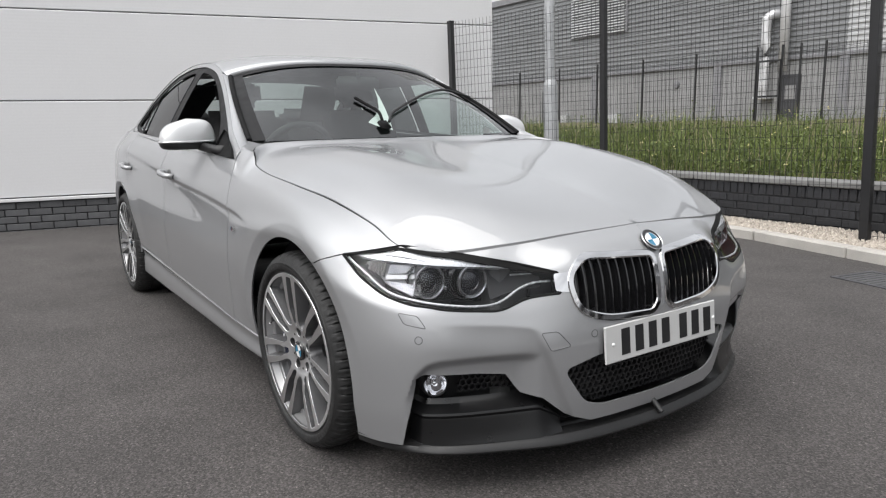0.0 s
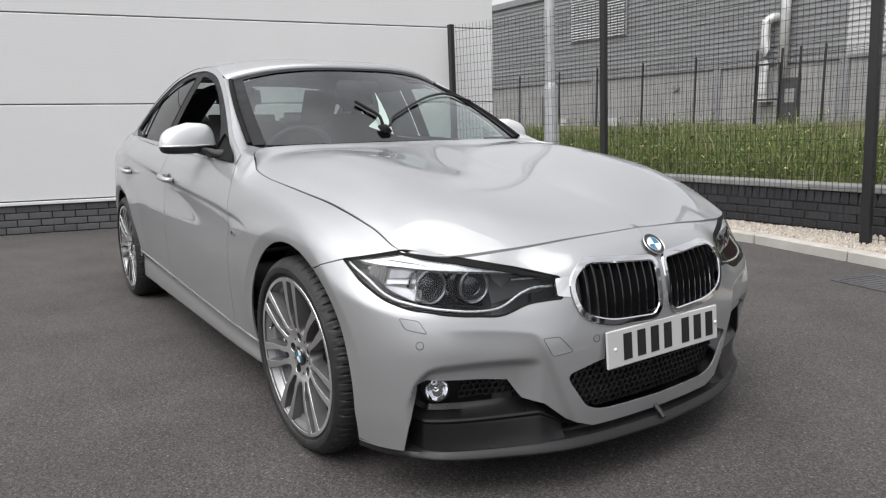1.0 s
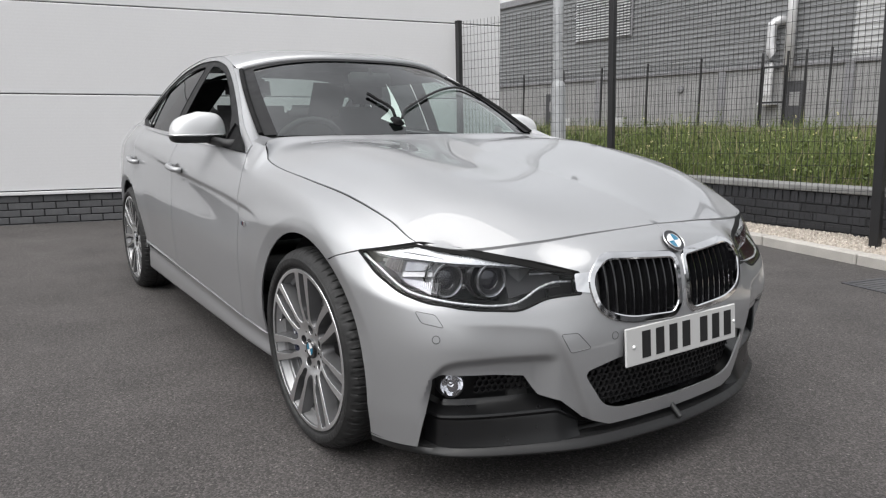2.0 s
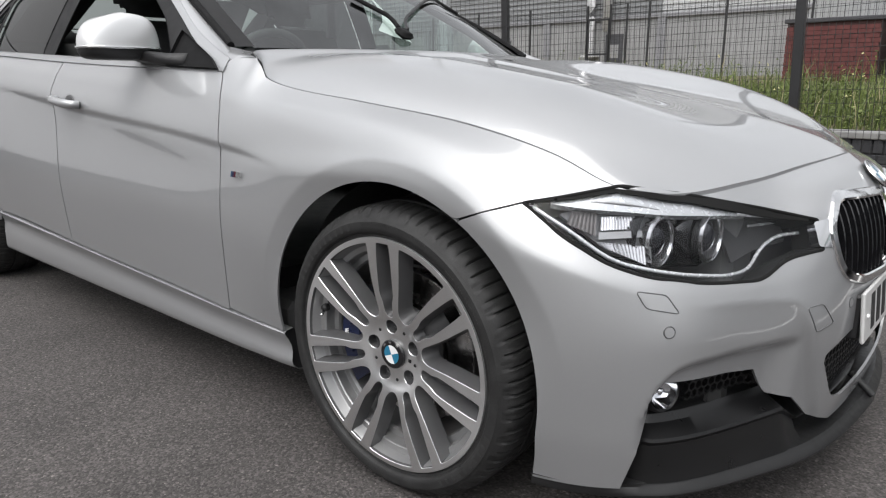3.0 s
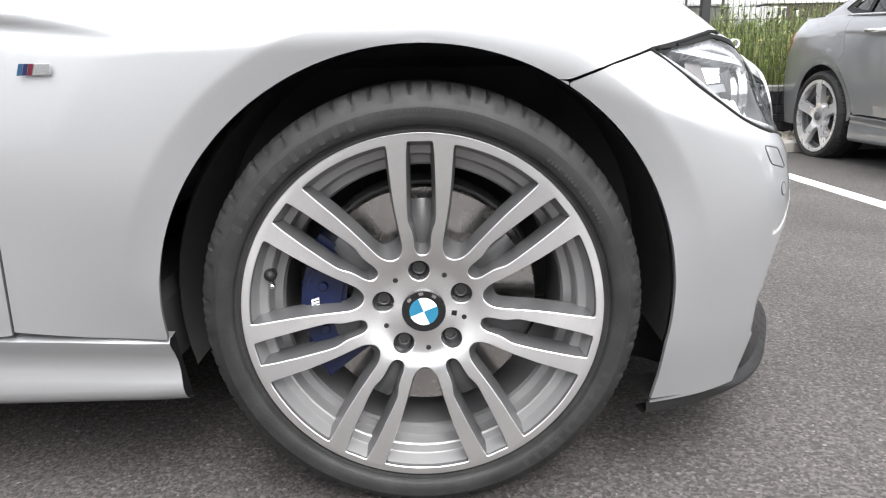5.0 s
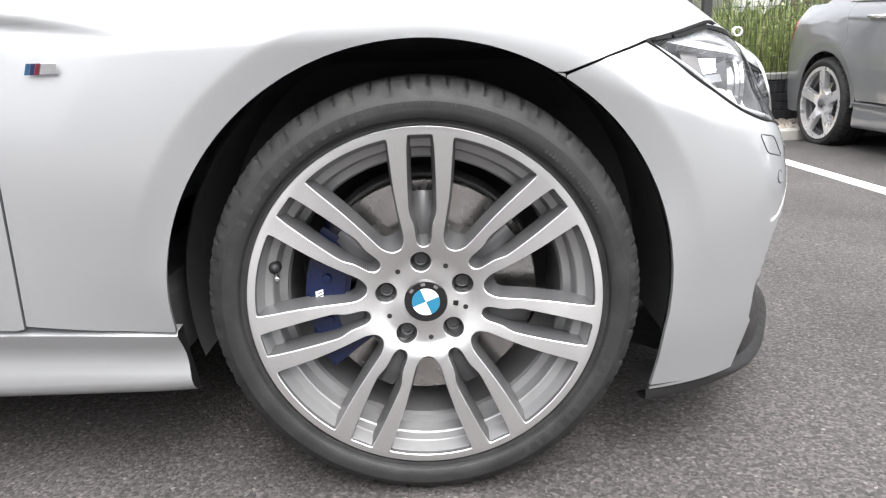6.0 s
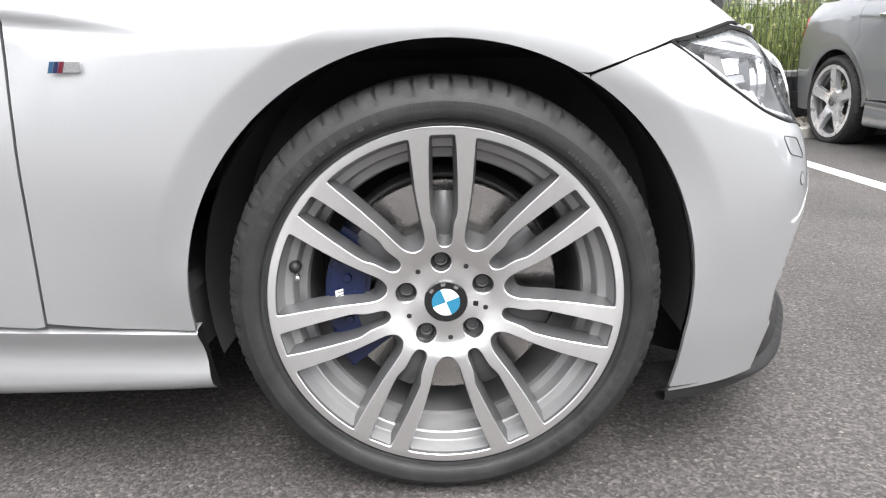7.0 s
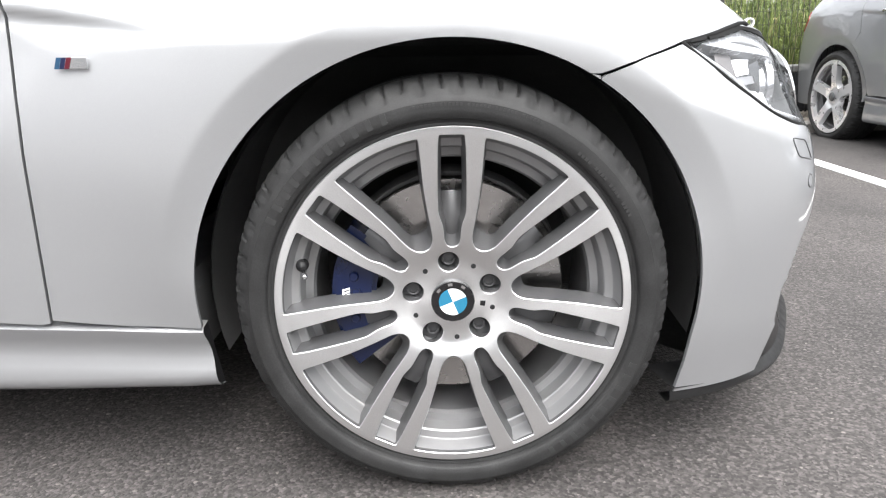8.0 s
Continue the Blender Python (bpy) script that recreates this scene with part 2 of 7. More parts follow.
# ---------------------------------------------------------------- mesh helpers
def mesh_of(name, verts, faces, smooth=False):
    me = bpy.data.meshes.new(name)
    me.from_pydata([tuple(map(float, v)) for v in verts], [], [tuple(map(int, f)) for f in faces])
    if smooth:
        me.polygons.foreach_set("use_smooth", [True] * len(me.polygons))
    me.update()
    return me


def part(name, data, material, parent=None, label="", smooth=False, sharp=None):
    """One mesh object of its own, under a thing or a part. data: (verts, faces), a bmesh or a mesh."""
    if isinstance(data, bmesh.types.BMesh):
        me = bpy.data.meshes.new(name)
        data.to_mesh(me)
        data.free()
        if smooth:
            me.polygons.foreach_set("use_smooth", [True] * len(me.polygons))
    elif isinstance(data, bpy.types.Mesh):
        me = data
    else:
        me = mesh_of(name, *data, smooth=smooth)
    if sharp:
        me.set_sharp_from_angle(angle=radians(sharp))
    if not me.materials:
        me.materials.append(material)
    ob = new(name, me)
    if parent:
        ob.parent = parent
    if label:
        tagged(ob, label)
    return ob


def joined(*pieces):
    vs, fs = [], []
    for v, f in pieces:
        o = len(vs)
        vs += [tuple(p) for p in v]
        fs += [tuple(i + o for i in q) for q in f]
    return vs, fs


def moved(piece, m):
    return [tuple(m @ Vector(v)) for v in piece[0]], piece[1]


def mirrored(piece):
    return [(v[0], -v[1], v[2]) for v in piece[0]], [tuple(reversed(f)) for f in piece[1]]


def box(x0, x1, y0, y1, z0, z1, bevel=0.0):
    """A box, its edges chamfered by bevel."""
    if not bevel:
        v = [(x, y, z) for x in (x0, x1) for y in (y0, y1) for z in (z0, z1)]
        return v, [(0, 1, 3, 2), (4, 6, 7, 5), (0, 4, 5, 1), (2, 3, 7, 6), (0, 2, 6, 4), (1, 5, 7, 3)]
    bm = bmesh.new()
    bmesh.ops.create_cube(bm, size=1)
    for q in bm.verts:
        q.co = Vector(((x0 + x1) / 2 + q.co.x * (x1 - x0), (y0 + y1) / 2 + q.co.y * (y1 - y0), (z0 + z1) / 2 + q.co.z * (z1 - z0)))
    bmesh.ops.bevel(bm, geom=list(bm.edges), offset=bevel, segments=1, affect="EDGES")
    bm.verts.index_update()
    out = [tuple(q.co) for q in bm.verts], [tuple(q.index for q in f.verts) for f in bm.faces]
    bm.free()
    return out


def grid(pts, closed_u=False, closed_v=False):
    """Faces over an array of points n x m x 3."""
    n, m = pts.shape[:2]
    f = []
    for i in range(n if closed_u else n - 1):
        for j in range(m if closed_v else m - 1):
            a, b = (i + 1) % n, (j + 1) % m
            f.append((i * m + j, a * m + j, a * m + b, i * m + b))
    return [tuple(p) for p in pts.reshape(-1, 3)], f


def lathe(profile, n, axis="y"):
    """A profile of (radius, along) turned about an axis."""
    a = np.linspace(0, 2 * np.pi, n, endpoint=False)
    pr = np.array(profile, float)
    r, h = pr[:, 0][None], pr[:, 1][None]
    c, s = np.cos(a)[:, None], np.sin(a)[:, None]
    if axis == "y":
        p = np.stack([r * c, np.broadcast_to(h, (n, len(pr))), r * s], -1)
    elif axis == "z":
        p = np.stack([r * c, r * s, np.broadcast_to(h, (n, len(pr)))], -1)
    else:
        p = np.stack([np.broadcast_to(h, (n, len(pr))), r * c, r * s], -1)
    return grid(p, closed_u=True)


def tube(points, radius, n=8, closed=False):
    """A round bar along a line of points."""
    p = np.array(points, float)
    t = np.gradient(p, axis=0)
    if closed:
        t = np.roll(p, -1, 0) - np.roll(p, 1, 0)
    t /= np.linalg.norm(t, axis=1)[:, None] + 1e-9
    ref = np.array([0, 0, 1.0]) if abs(t[:, 2]).mean() < 0.8 else np.array([1.0, 0, 0])
    a = np.cross(t, ref)
    a /= np.linalg.norm(a, axis=1)[:, None] + 1e-9
    b = np.cross(t, a)
    w = np.linspace(0, 2 * np.pi, n, endpoint=False)
    rad = np.broadcast_to(np.asarray(radius, float), (len(p),))[:, None, None]
    q = p[:, None] + rad * (np.cos(w)[None, :, None] * a[:, None] + np.sin(w)[None, :, None] * b[:, None])
    v, f = grid(q, closed_u=closed, closed_v=True)
    if not closed:
        f += [tuple(range(n)), tuple(range(len(v) - 1, len(v) - n - 1, -1))]
    return v, f


def glide(keys, x):
    """Smooth interpolation without overshoot: keys are rows of (x, value...)."""
    k = np.array(sorted(keys, key=lambda r: r[0]), float)
    xs, ys = k[:, 0], k[:, 1:]
    h = np.diff(xs)
    d = np.diff(ys, axis=0) / h[:, None]
    m = np.zeros_like(ys)
    if len(xs) > 2:
        w1, w2 = (2 * h[1:] + h[:-1])[:, None], (h[1:] + 2 * h[:-1])[:, None]
        same = d[:-1] * d[1:] > 0
        with np.errstate(divide="ignore", invalid="ignore"):
            hm = (w1 + w2) / (w1 / d[:-1] + w2 / d[1:])
        m[1:-1] = np.where(same, hm, 0)
    m[0], m[-1] = d[0], d[-1]
    x = np.clip(np.asarray(x, float), xs[0], xs[-1])
    i = np.clip(np.searchsorted(xs, x) - 1, 0, len(xs) - 2)
    t = ((x - xs[i]) / h[i])[..., None]
    hh = h[i][..., None]
    r = ((2 * t**3 - 3 * t**2 + 1) * ys[i] + (t**3 - 2 * t**2 + t) * hh * m[i]
         + (-2 * t**3 + 3 * t**2) * ys[i + 1] + (t**3 - t**2) * hh * m[i + 1])
    return r[..., 0] if ys.shape[1] == 1 else r


def round_path(points, n=12):
    """A dense smooth curve through points (centripetal-like Catmull-Rom)."""
    p = np.array(points, float)
    q = np.vstack([2 * p[0] - p[1], p, 2 * p[-1] - p[-2]])
    out = []
    for i in range(1, len(q) - 2):
        t = np.linspace(0, 1, n, endpoint=False)[:, None]
        a, b, c, d = q[i - 1], q[i], q[i + 1], q[i + 2]
        out.append(0.5 * (2 * b + (c - a) * t + (2 * a - 5 * b + 4 * c - d) * t**2 + (3 * b - a - 3 * c + d) * t**3))
    return np.vstack(out + [p[-1:]])


def rounded(poly, radius, n=5):
    """A closed polygon with its corners rounded; radius: one number or one per corner."""
    p = np.array(poly, float)
    rr = np.broadcast_to(np.asarray(radius, float), (len(p),))
    out = []
    for i in range(len(p)):
        a, b, c = p[i - 1], p[i], p[(i + 1) % len(p)]
        u, w = a - b, c - b
        lu, lw = np.linalg.norm(u), np.linalg.norm(w)
        r = min(rr[i], 0.48 * lu, 0.48 * lw)
        if r < 1e-5:
            out.append(b)
            continue
        s, e = b + u / lu * r, b + w / lw * r
        for t in np.linspace(0, 1, n):
            out.append((1 - t) ** 2 * s + 2 * t * (1 - t) * b + t**2 * e)
    return np.array(out)


def inside(poly, p):
    x, y = p[:, 0][:, None], p[:, 1][:, None]
    a, b = poly[None], np.roll(poly, -1, 0)[None]
    cond = (a[..., 1] > y) != (b[..., 1] > y)
    with np.errstate(divide="ignore", invalid="ignore"):
        xi = (b[..., 0] - a[..., 0]) * (y - a[..., 1]) / (b[..., 1] - a[..., 1]) + a[..., 0]
    return (np.sum(cond & (x < xi), axis=1) % 2) == 1


def nearest(polys, p):
    best, bd = np.zeros_like(p), np.full(len(p), 1e9)
    for poly in polys:
        a, b = poly[None], np.roll(poly, -1, 0)[None]
        ab = b - a
        t = np.clip(((p[:, None] - a) * ab).sum(-1) / ((ab**2).sum(-1) + 1e-12), 0, 1)
        q = a + t[..., None] * ab
        d = ((q - p[:, None]) ** 2).sum(-1)
        k = d.argmin(1)
        dk = d[np.arange(len(p)), k]
        w = dk < bd
        best[w], bd[w] = q[np.arange(len(p)), k][w], dk[w]
    return best


def panel(surf, outline, holes=(), step=0.012, flange=0.012, inward=1.0, split=False, chamfer=0.0, draft=0.0):
    """A sheet cut from a curved surface surf(u, v) -> points, along an outline and holes in (u, v), with folded edges."""
    outline = np.array(outline, float)
    holes = [np.array(h, float) for h in holes]
    lo, hi = outline.min(0), outline.max(0)
    nu, nv = [max(int(np.ceil(q)), 2) for q in (hi - lo) / step]
    us, vs = np.linspace(lo[0], hi[0], nu + 1), np.linspace(lo[1], hi[1], nv + 1)
    uv = np.stack(np.meshgrid(us, vs, indexing="ij"), -1).reshape(-1, 2)
    cen = np.stack(np.meshgrid((us[1:] + us[:-1]) / 2, (vs[1:] + vs[:-1]) / 2, indexing="ij"), -1).reshape(-1, 2)
    keep = inside(outline, cen)
    for h in holes:
        keep &= ~inside(h, cen)
    ii, jj = np.divmod(np.nonzero(keep)[0], nv)
    a = ii * (nv + 1) + jj
    quads = np.stack([a, a + nv + 1, a + nv + 2, a + 1], 1)
    edges = np.concatenate([quads[:, [k, (k + 1) % 4]] for k in range(4)])
    key = np.sort(edges, 1)
    code = key[:, 0] * (len(uv) + 1) + key[:, 1]
    uniq, first, count = np.unique(code, return_index=True, return_counts=True)
    rim = edges[first[count == 1]]
    bv = np.unique(rim)
    uv = uv.copy()
    uv[bv] = nearest([outline, *holes], uv[bv])
    for poly in [outline, *holes]:
        u1, u2 = poly - np.roll(poly, 1, 0), np.roll(poly, -1, 0) - poly
        u1, u2 = u1 / (np.linalg.norm(u1, axis=1)[:, None] + 1e-9), u2 / (np.linalg.norm(u2, axis=1)[:, None] + 1e-9)
        for c in poly[(u1 * u2).sum(1) < 0.8]:
            d = np.linalg.norm(uv[bv] - c, axis=1)
            if d.min() < 1.3 * step:
                uv[bv[d.argmin()]] = c
    used = np.unique(quads)
    idx = np.full(len(uv), -1)
    idx[used] = np.arange(len(used))
    p = surf(uv[used, 0], uv[used, 1])
    faces = [tuple(q) for q in idx[quads]]
    if inward < 0:
        faces = [tuple(reversed(q)) for q in faces]
    if not flange:
        return [tuple(v) for v in p], faces
    e = 1e-3
    bi = idx[bv]
    du = surf(uv[bv, 0] + e, uv[bv, 1]) - surf(uv[bv, 0] - e, uv[bv, 1])
    dv = surf(uv[bv, 0], uv[bv, 1] + e) - surf(uv[bv, 0], uv[bv, 1] - e)
    nn = np.cross(du, dv)
    nn /= np.linalg.norm(nn, axis=1)[:, None] + 1e-12
    m = {int(v): k for k, v in enumerate(bv)}
    nb = len(bv)
    if chamfer:                                    # a bright narrow bevel along every cut edge
        mid = uv[quads].mean(1)
        owner = np.concatenate([np.arange(len(quads))] * 4)[first[count == 1]]
        out = np.zeros((nb, 2))
        for (s0, t0), o in zip(rim, owner):
            e0, e1 = uv[s0], uv[t0]
            nr = np.array([e1[1] - e0[1], e0[0] - e1[0]])
            nr = nr if nr @ ((e0 + e1) / 2 - mid[o]) > 0 else -nr
            out[m[int(s0)]] += nr
            out[m[int(t0)]] += nr
        out /= np.linalg.norm(out, axis=1)[:, None] + 1e-9
        uo = uv[bv] + out * chamfer
        p1 = surf(uo[:, 0], uo[:, 1]) - nn * chamfer * inward
        bevel_faces = [(m[int(s0)], m[int(s0)] + nb, m[int(t0)] + nb, m[int(t0)]) for s0, t0 in rim]
        ring = ([tuple(v) for v in np.vstack([p[bi], p1])], bevel_faces)
    else:
        p1 = p[bi]
    low = p1 - nn * flange * inward
    if draft:                                      # the cut sides lean into the openings as they go down
        ud = uv[bv] + out * (chamfer + draft)
        low = surf(ud[:, 0], ud[:, 1]) - nn * flange * inward
    wv = np.vstack([p1, low])
    wf = [(m[int(s)], m[int(s)] + nb, m[int(t)] + nb, m[int(t)]) for s, t in rim]
    if inward < 0:
        wf = [tuple(reversed(q)) for q in wf]
    wall = ([tuple(v) for v in wv], wf)
    top = ([tuple(v) for v in p], faces)
    if chamfer:
        top = joined(top, ring)
    return (top, wall) if split else joined(top, wall)


def coons(front, rear, near, far, bulge=None):
    """A patch between four edges: front and rear (m points, near to far), near and far (n points, front to rear)."""
    n, m = len(near), len(front)
    a, b = np.linspace(0, 1, n)[:, None, None], np.linspace(0, 1, m)[None, :, None]
    p = ((1 - a) * front[None] + a * rear[None] + (1 - b) * near[:, None] + b * far[:, None]
         - ((1 - a) * (1 - b) * front[0] + (1 - a) * b * front[-1] + a * (1 - b) * rear[0] + a * b * rear[-1]))
    if bulge is not None:
        p[..., 2] += bulge(a[..., 0], b[..., 0])
    return p


def resample(p, n):
    p = np.array(p, float)
    s = np.concatenate([[0], np.cumsum(np.linalg.norm(np.diff(p, axis=0), axis=1))])
    t = np.linspace(0, s[-1], n)
    return np.stack([np.interp(t, s, p[:, k]) for k in range(p.shape[1])], -1)


def empty(name, label, category, group="", kind="", at=None):
    ob = tagged(new(name), label, category, group, kind)
    if at is not None:
        ob.matrix_world = at
    return ob


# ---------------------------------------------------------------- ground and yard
VIEW_LEAN = Matrix.Rotation(radians(-1.9), 4, "Y")      # upright things lean this much to fit the camera's view


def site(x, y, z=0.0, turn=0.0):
    """A pose for an upright thing, leaned to fit the camera's view."""
    return Matrix.Translation((x, y, z)) @ VIEW_LEAN @ Matrix.Rotation(radians(turn), 4, "Z")


def make_ground():
    xs = np.concatenate([[-900, -200, -60], np.linspace(-20, 20, 21), [60, 200, 900]])
    p = np.stack(np.meshgrid(xs, xs, indexing="ij"), -1)
    p = np.concatenate([p, np.zeros(p.shape[:2] + (1,))], -1)
    tagged(part("ground", grid(p), ASPHALT), "dark worn asphalt yard surface", "ground", kind="structure")


make_ground()

KERB = [(-7.0, 3.9), (-3.0, 4.0), (-1.67, 3.95), (-0.13, 3.62), (0.85, 3.43), (1.75, 3.49), (2.9, 3.76), (4.5, 3.95), (9.0, 4.0)]


def kerb_line(x):
    return glide([(a, b) for a, b in KERB], x)


def make_kerb():
    kerb = empty("kerb", "pale concrete kerb edging the asphalt yard", "kerb", kind="structure")
    x = -6.8
    while x < 8.5:
        y0, y1 = float(kerb_line(x)), float(kerb_line(x + 0.91))
        a = math.atan2(y1 - y0, 0.91)
        ob = part("kerb_stone", joined(box(0.004, 0.906, 0, 0.125, -0.05, 0.085, 0.012)), CONCRETE, kerb)
        ob.matrix_local = pose(x, y0, 0, 0, 0, math.degrees(a))
        x += 0.91 * math.cos(a)


make_kerb()

WALL_Y = 4.52


def make_gravel():
    xs = np.linspace(-7, 9, 60)
    p = np.stack([np.stack([xs, kerb_line(xs) + 0.1, np.full(60, 0.066)], -1), np.stack([xs, np.full(60, WALL_Y + 0.9), np.full(60, 0.075)], -1)], 1)
    bed = tagged(part("gravel_strip", grid(p), GRAVEL), "pale stone chippings between kerb and wall", "gravel", kind="structure")
    rng = np.random.default_rng(3)
    vs, fs = [], []
    base = np.array([(1, 0, -0.4), (-0.5, 0.87, -0.4), (-0.5, -0.87, -0.4), (0.3, 0.2, 0.8), (-0.4, 0.3, 0.7), (0, -0.5, 0.75)])
    fc = [(0, 3, 5), (0, 1, 3), (1, 4, 3), (1, 2, 4), (2, 5, 4), (2, 0, 5), (3, 4, 5)]
    for i in range(9000):
        x = rng.uniform(-2.6, 5.2)
        y = rng.uniform(float(np.interp(x, [k[0] for k in KERB], [k[1] for k in KERB])) + 0.13, WALL_Y)
        r = rng.uniform(0.008, 0.02)
        a = rng.uniform(0, 6.28)
        q = base * rng.uniform(0.7, 1.3, (6, 3)) * r
        c, s = math.cos(a), math.sin(a)
        o = len(vs)
        vs += [(x + u * c - v * s, y + u * s + v * c, 0.078 + w + rng.uniform(0, 0.012)) for u, v, w in q]
        fs += [tuple(k + o for k in f) for f in fc]
    tagged(part("chippings", (vs, fs), GRAVEL, bed), kind="stuff")


make_gravel()


def make_block_wall():
    wall = tagged(part("wall_boundary", box(-9, 11, WALL_Y + 0.012, WALL_Y + 0.2, 0, 0.395), MORTAR),
                  "low dark grey brick retaining wall with pale coping", "wall", kind="structure")
    brick = mesh_of("brick", *box(-0.108, 0.108, 0, 0.1, 0, 0.066, 0.004))
    soldier = mesh_of("soldier_brick", *box(-0.033, 0.033, 0, 0.1, 0, 0.102, 0.004))
    rest = []
    for row in range(4):
        for k in range(-16, 30):
            x = k * 0.225 + (0.112 if row % 2 else 0)
            if -2.9 < x < 4.6:
                part("brick", brick, DARK_BRICK, wall).location = (x, WALL_Y, 0.03 + row * 0.075)
            else:
                rest.append(moved(box(-0.108, 0.108, 0, 0.1, 0, 0.066), Matrix.Translation((x, WALL_Y, 0.03 + row * 0.075))))
    brick.materials.append(DARK_BRICK) if not brick.materials else None
    for k in range(-38, 62):
        part("brick", soldier, DARK_BRICK, wall).location = (k * 0.075, WALL_Y, 0.335)
    tagged(part("far_bricks", joined(*rest), DARK_BRICK, wall), kind="stuff")
    coping = mesh_of("coping_stone", *box(0.003, 0.597, -0.03, 0.25, 0, 0.055, 0.008))
    for k in range(-10, 14):
        part("coping_stone", coping, COPING, wall, "pale concrete coping stone").location = (k * 0.6, WALL_Y, 0.443)


make_block_wall()


def make_bank():
    rng = np.random.default_rng(5)

    def height(x, y):
        return 0.455 + 0.05 * np.clip(y - WALL_Y - 0.2, 0, 9) + 0.08 * np.sin(x * 0.9) * np.cos(y * 0.7) * np.clip((y - 5) / 3, 0, 1)

    xs, ys = np.linspace(-30, 30, 61), np.concatenate([[WALL_Y + 0.19], np.linspace(4.9, 30, 30)])
    gx, gy = np.meshgrid(xs, ys, indexing="ij")
    bank = tagged(part("grass_bank", grid(np.stack([gx, gy, height(gx, gy)], -1)), SOIL), "overgrown grass bank behind the low wall",
                  "bank", kind="structure")
    vs, fs, mats = [], [], []
    for i in range(62000):
        y = WALL_Y + 0.25 + abs(rng.normal(0, 2.4))
        x = rng.uniform(-9, 9) * (1 + 0.1 * y) + (1 if y > 6 else 0)
        clump = 0.5 + 0.5 * math.sin(x * 2.1 + 1.3 * math.sin(y * 2)) * math.sin(y * 1.7 + x)
        tall = 1.0 if 2.75 < x - 0.15 * (y - 6) < 4.8 and y < 8 else 0.0    # a stand of tall weeds by the next bay
        h = rng.uniform(0.1, 0.32) * (0.5 + 0.7 * clump) * (1 + 1.5 * tall) + (0.25 if rng.random() < 0.06 else 0) + 0.04 * min(y - 4.5, 4)
        w = rng.uniform(0.0014, 0.0046) * (1 + 0.08 * y)
        a, lean, b = rng.uniform(0, 6.28), rng.uniform(0, 0.5) * h, rng.uniform(0, 6.28)
        z = float(height(np.array(x), np.array(y))) - 0.02
        dx, dy, lx, ly = math.cos(a) * w, math.sin(a) * w, math.cos(b) * lean, math.sin(b) * lean
        o = len(vs)
        vs += [(x - dx, y - dy, z), (x + dx, y + dy, z), (x + lx * 0.35 + dx * 0.8, y + ly * 0.35 + dy * 0.8, z + h * 0.6),
               (x + lx * 0.35 - dx * 0.8, y + ly * 0.35 - dy * 0.8, z + h * 0.6), (x + lx, y + ly, z + h)]
        fs += [(o, o + 1, o + 2, o + 3), (o + 3, o + 2, o + 4)]
        k = 1 if rng.random() < 0.09 else 0
        mats += [k, k]
        if k == 0 and rng.random() < 0.3:
            for _ in range(7):
                f = rng.uniform(0.25, 1.0)
                c = np.array([x + lx * f * f, y + ly * f * f, z + h * f])
                u, v = rng.normal(0, 0.014, 3), rng.normal(0, 0.007, 3)
                o = len(vs)
                vs += [tuple(c), tuple(c + u * 0.6 + v), tuple(c + u * 1.4), tuple(c + u * 0.6 - v)]
                fs.append((o, o + 1, o + 2, o + 3))
                mats.append(0)
        if rng.random() < 0.004:
            o = len(vs)
            for _ in range(2):
                q = rng.uniform(-0.02, 0.02, 3)
                o = len(vs)
                vs += [(x + lx + q[0] - 0.012, y + ly + q[1], z + h + q[2]), (x + lx + q[0] + 0.012, y + ly + q[1], z + h + q[2]),
                       (x + lx + q[0], y + ly + q[1] + 0.006, z + h + q[2] + 0.018)]
                fs.append((o, o + 1, o + 2))
                mats.append(2)
    me = mesh_of("weeds", vs, fs)
    for m in (GRASS, DRY_GRASS, FLOWER):
        me.materials.append(m)
    me.polygons.foreach_set("material_index", mats)
    tagged(part("weeds", me, GRASS, bank), "tall green weeds and dry stalks", kind="stuff")


make_bank()


# ---------------------------------------------------------------- white building
def make_white_wall():
    wall = tagged(new("wall_white"), "white horizontal metal panel cladding on a brick plinth", "wall", kind="structure")
    wall.matrix_world = Matrix.Translation((-6.52, -1.0, 0)) @ Matrix.Rotation(radians(-12.5), 4, "Z")
    # local: x out of the wall, y along it
    bounds = [0.36, 1.375, 2.31, 3.25, 4.0, 4.82]
    end = 5.32
    for a, b in zip(bounds[:-1], bounds[1:]):
        prof = [(-0.08, a + 0.006), (0.0, a + 0.006), (0.004, a + 0.012), (0.004, b - 0.012), (0.0, b - 0.006), (-0.08, b - 0.006)]
        p = np.array([[(u, y, w) for u, w in prof] for y in (-14.0, end)])
        part("cladding_panel", joined(grid(p)), CLADDING, wall)
    part("backing", box(-0.3, -0.02, -14, end - 0.01, 0.0, 4.8), JOINT, wall)
    part("drip_flashing", box(-0.02, 0.03, -14, end, 0.318, 0.352, 0.004), CLADDING, wall, "white drip flashing")
    part("plinth_core", box(-0.1, -0.012, -14, end, -0.05, 0.318), MORTAR, wall)
    brick = mesh_of("plinth_brick", *box(-0.1, 0.0, 0.005, 0.22, 0, 0.066, 0.004))
    for row in range(-1, 4):
        for k in range(-15, 24):
            y = k * 0.225 + (0.112 if row % 2 else 0)
            if y + 0.22 < end:
                part("brick", brick, PLINTH_BRICK, wall).location = (0, y, 0.014 + row * 0.076)


make_white_wall()


# ---------------------------------------------------------------- fence
POSTS = [(-5.25, 3.5), (-3.35, 4.2), (-0.52, 4.12), (2.09, 3.98), (4.6, 4.42), (7.1, 4.85)]


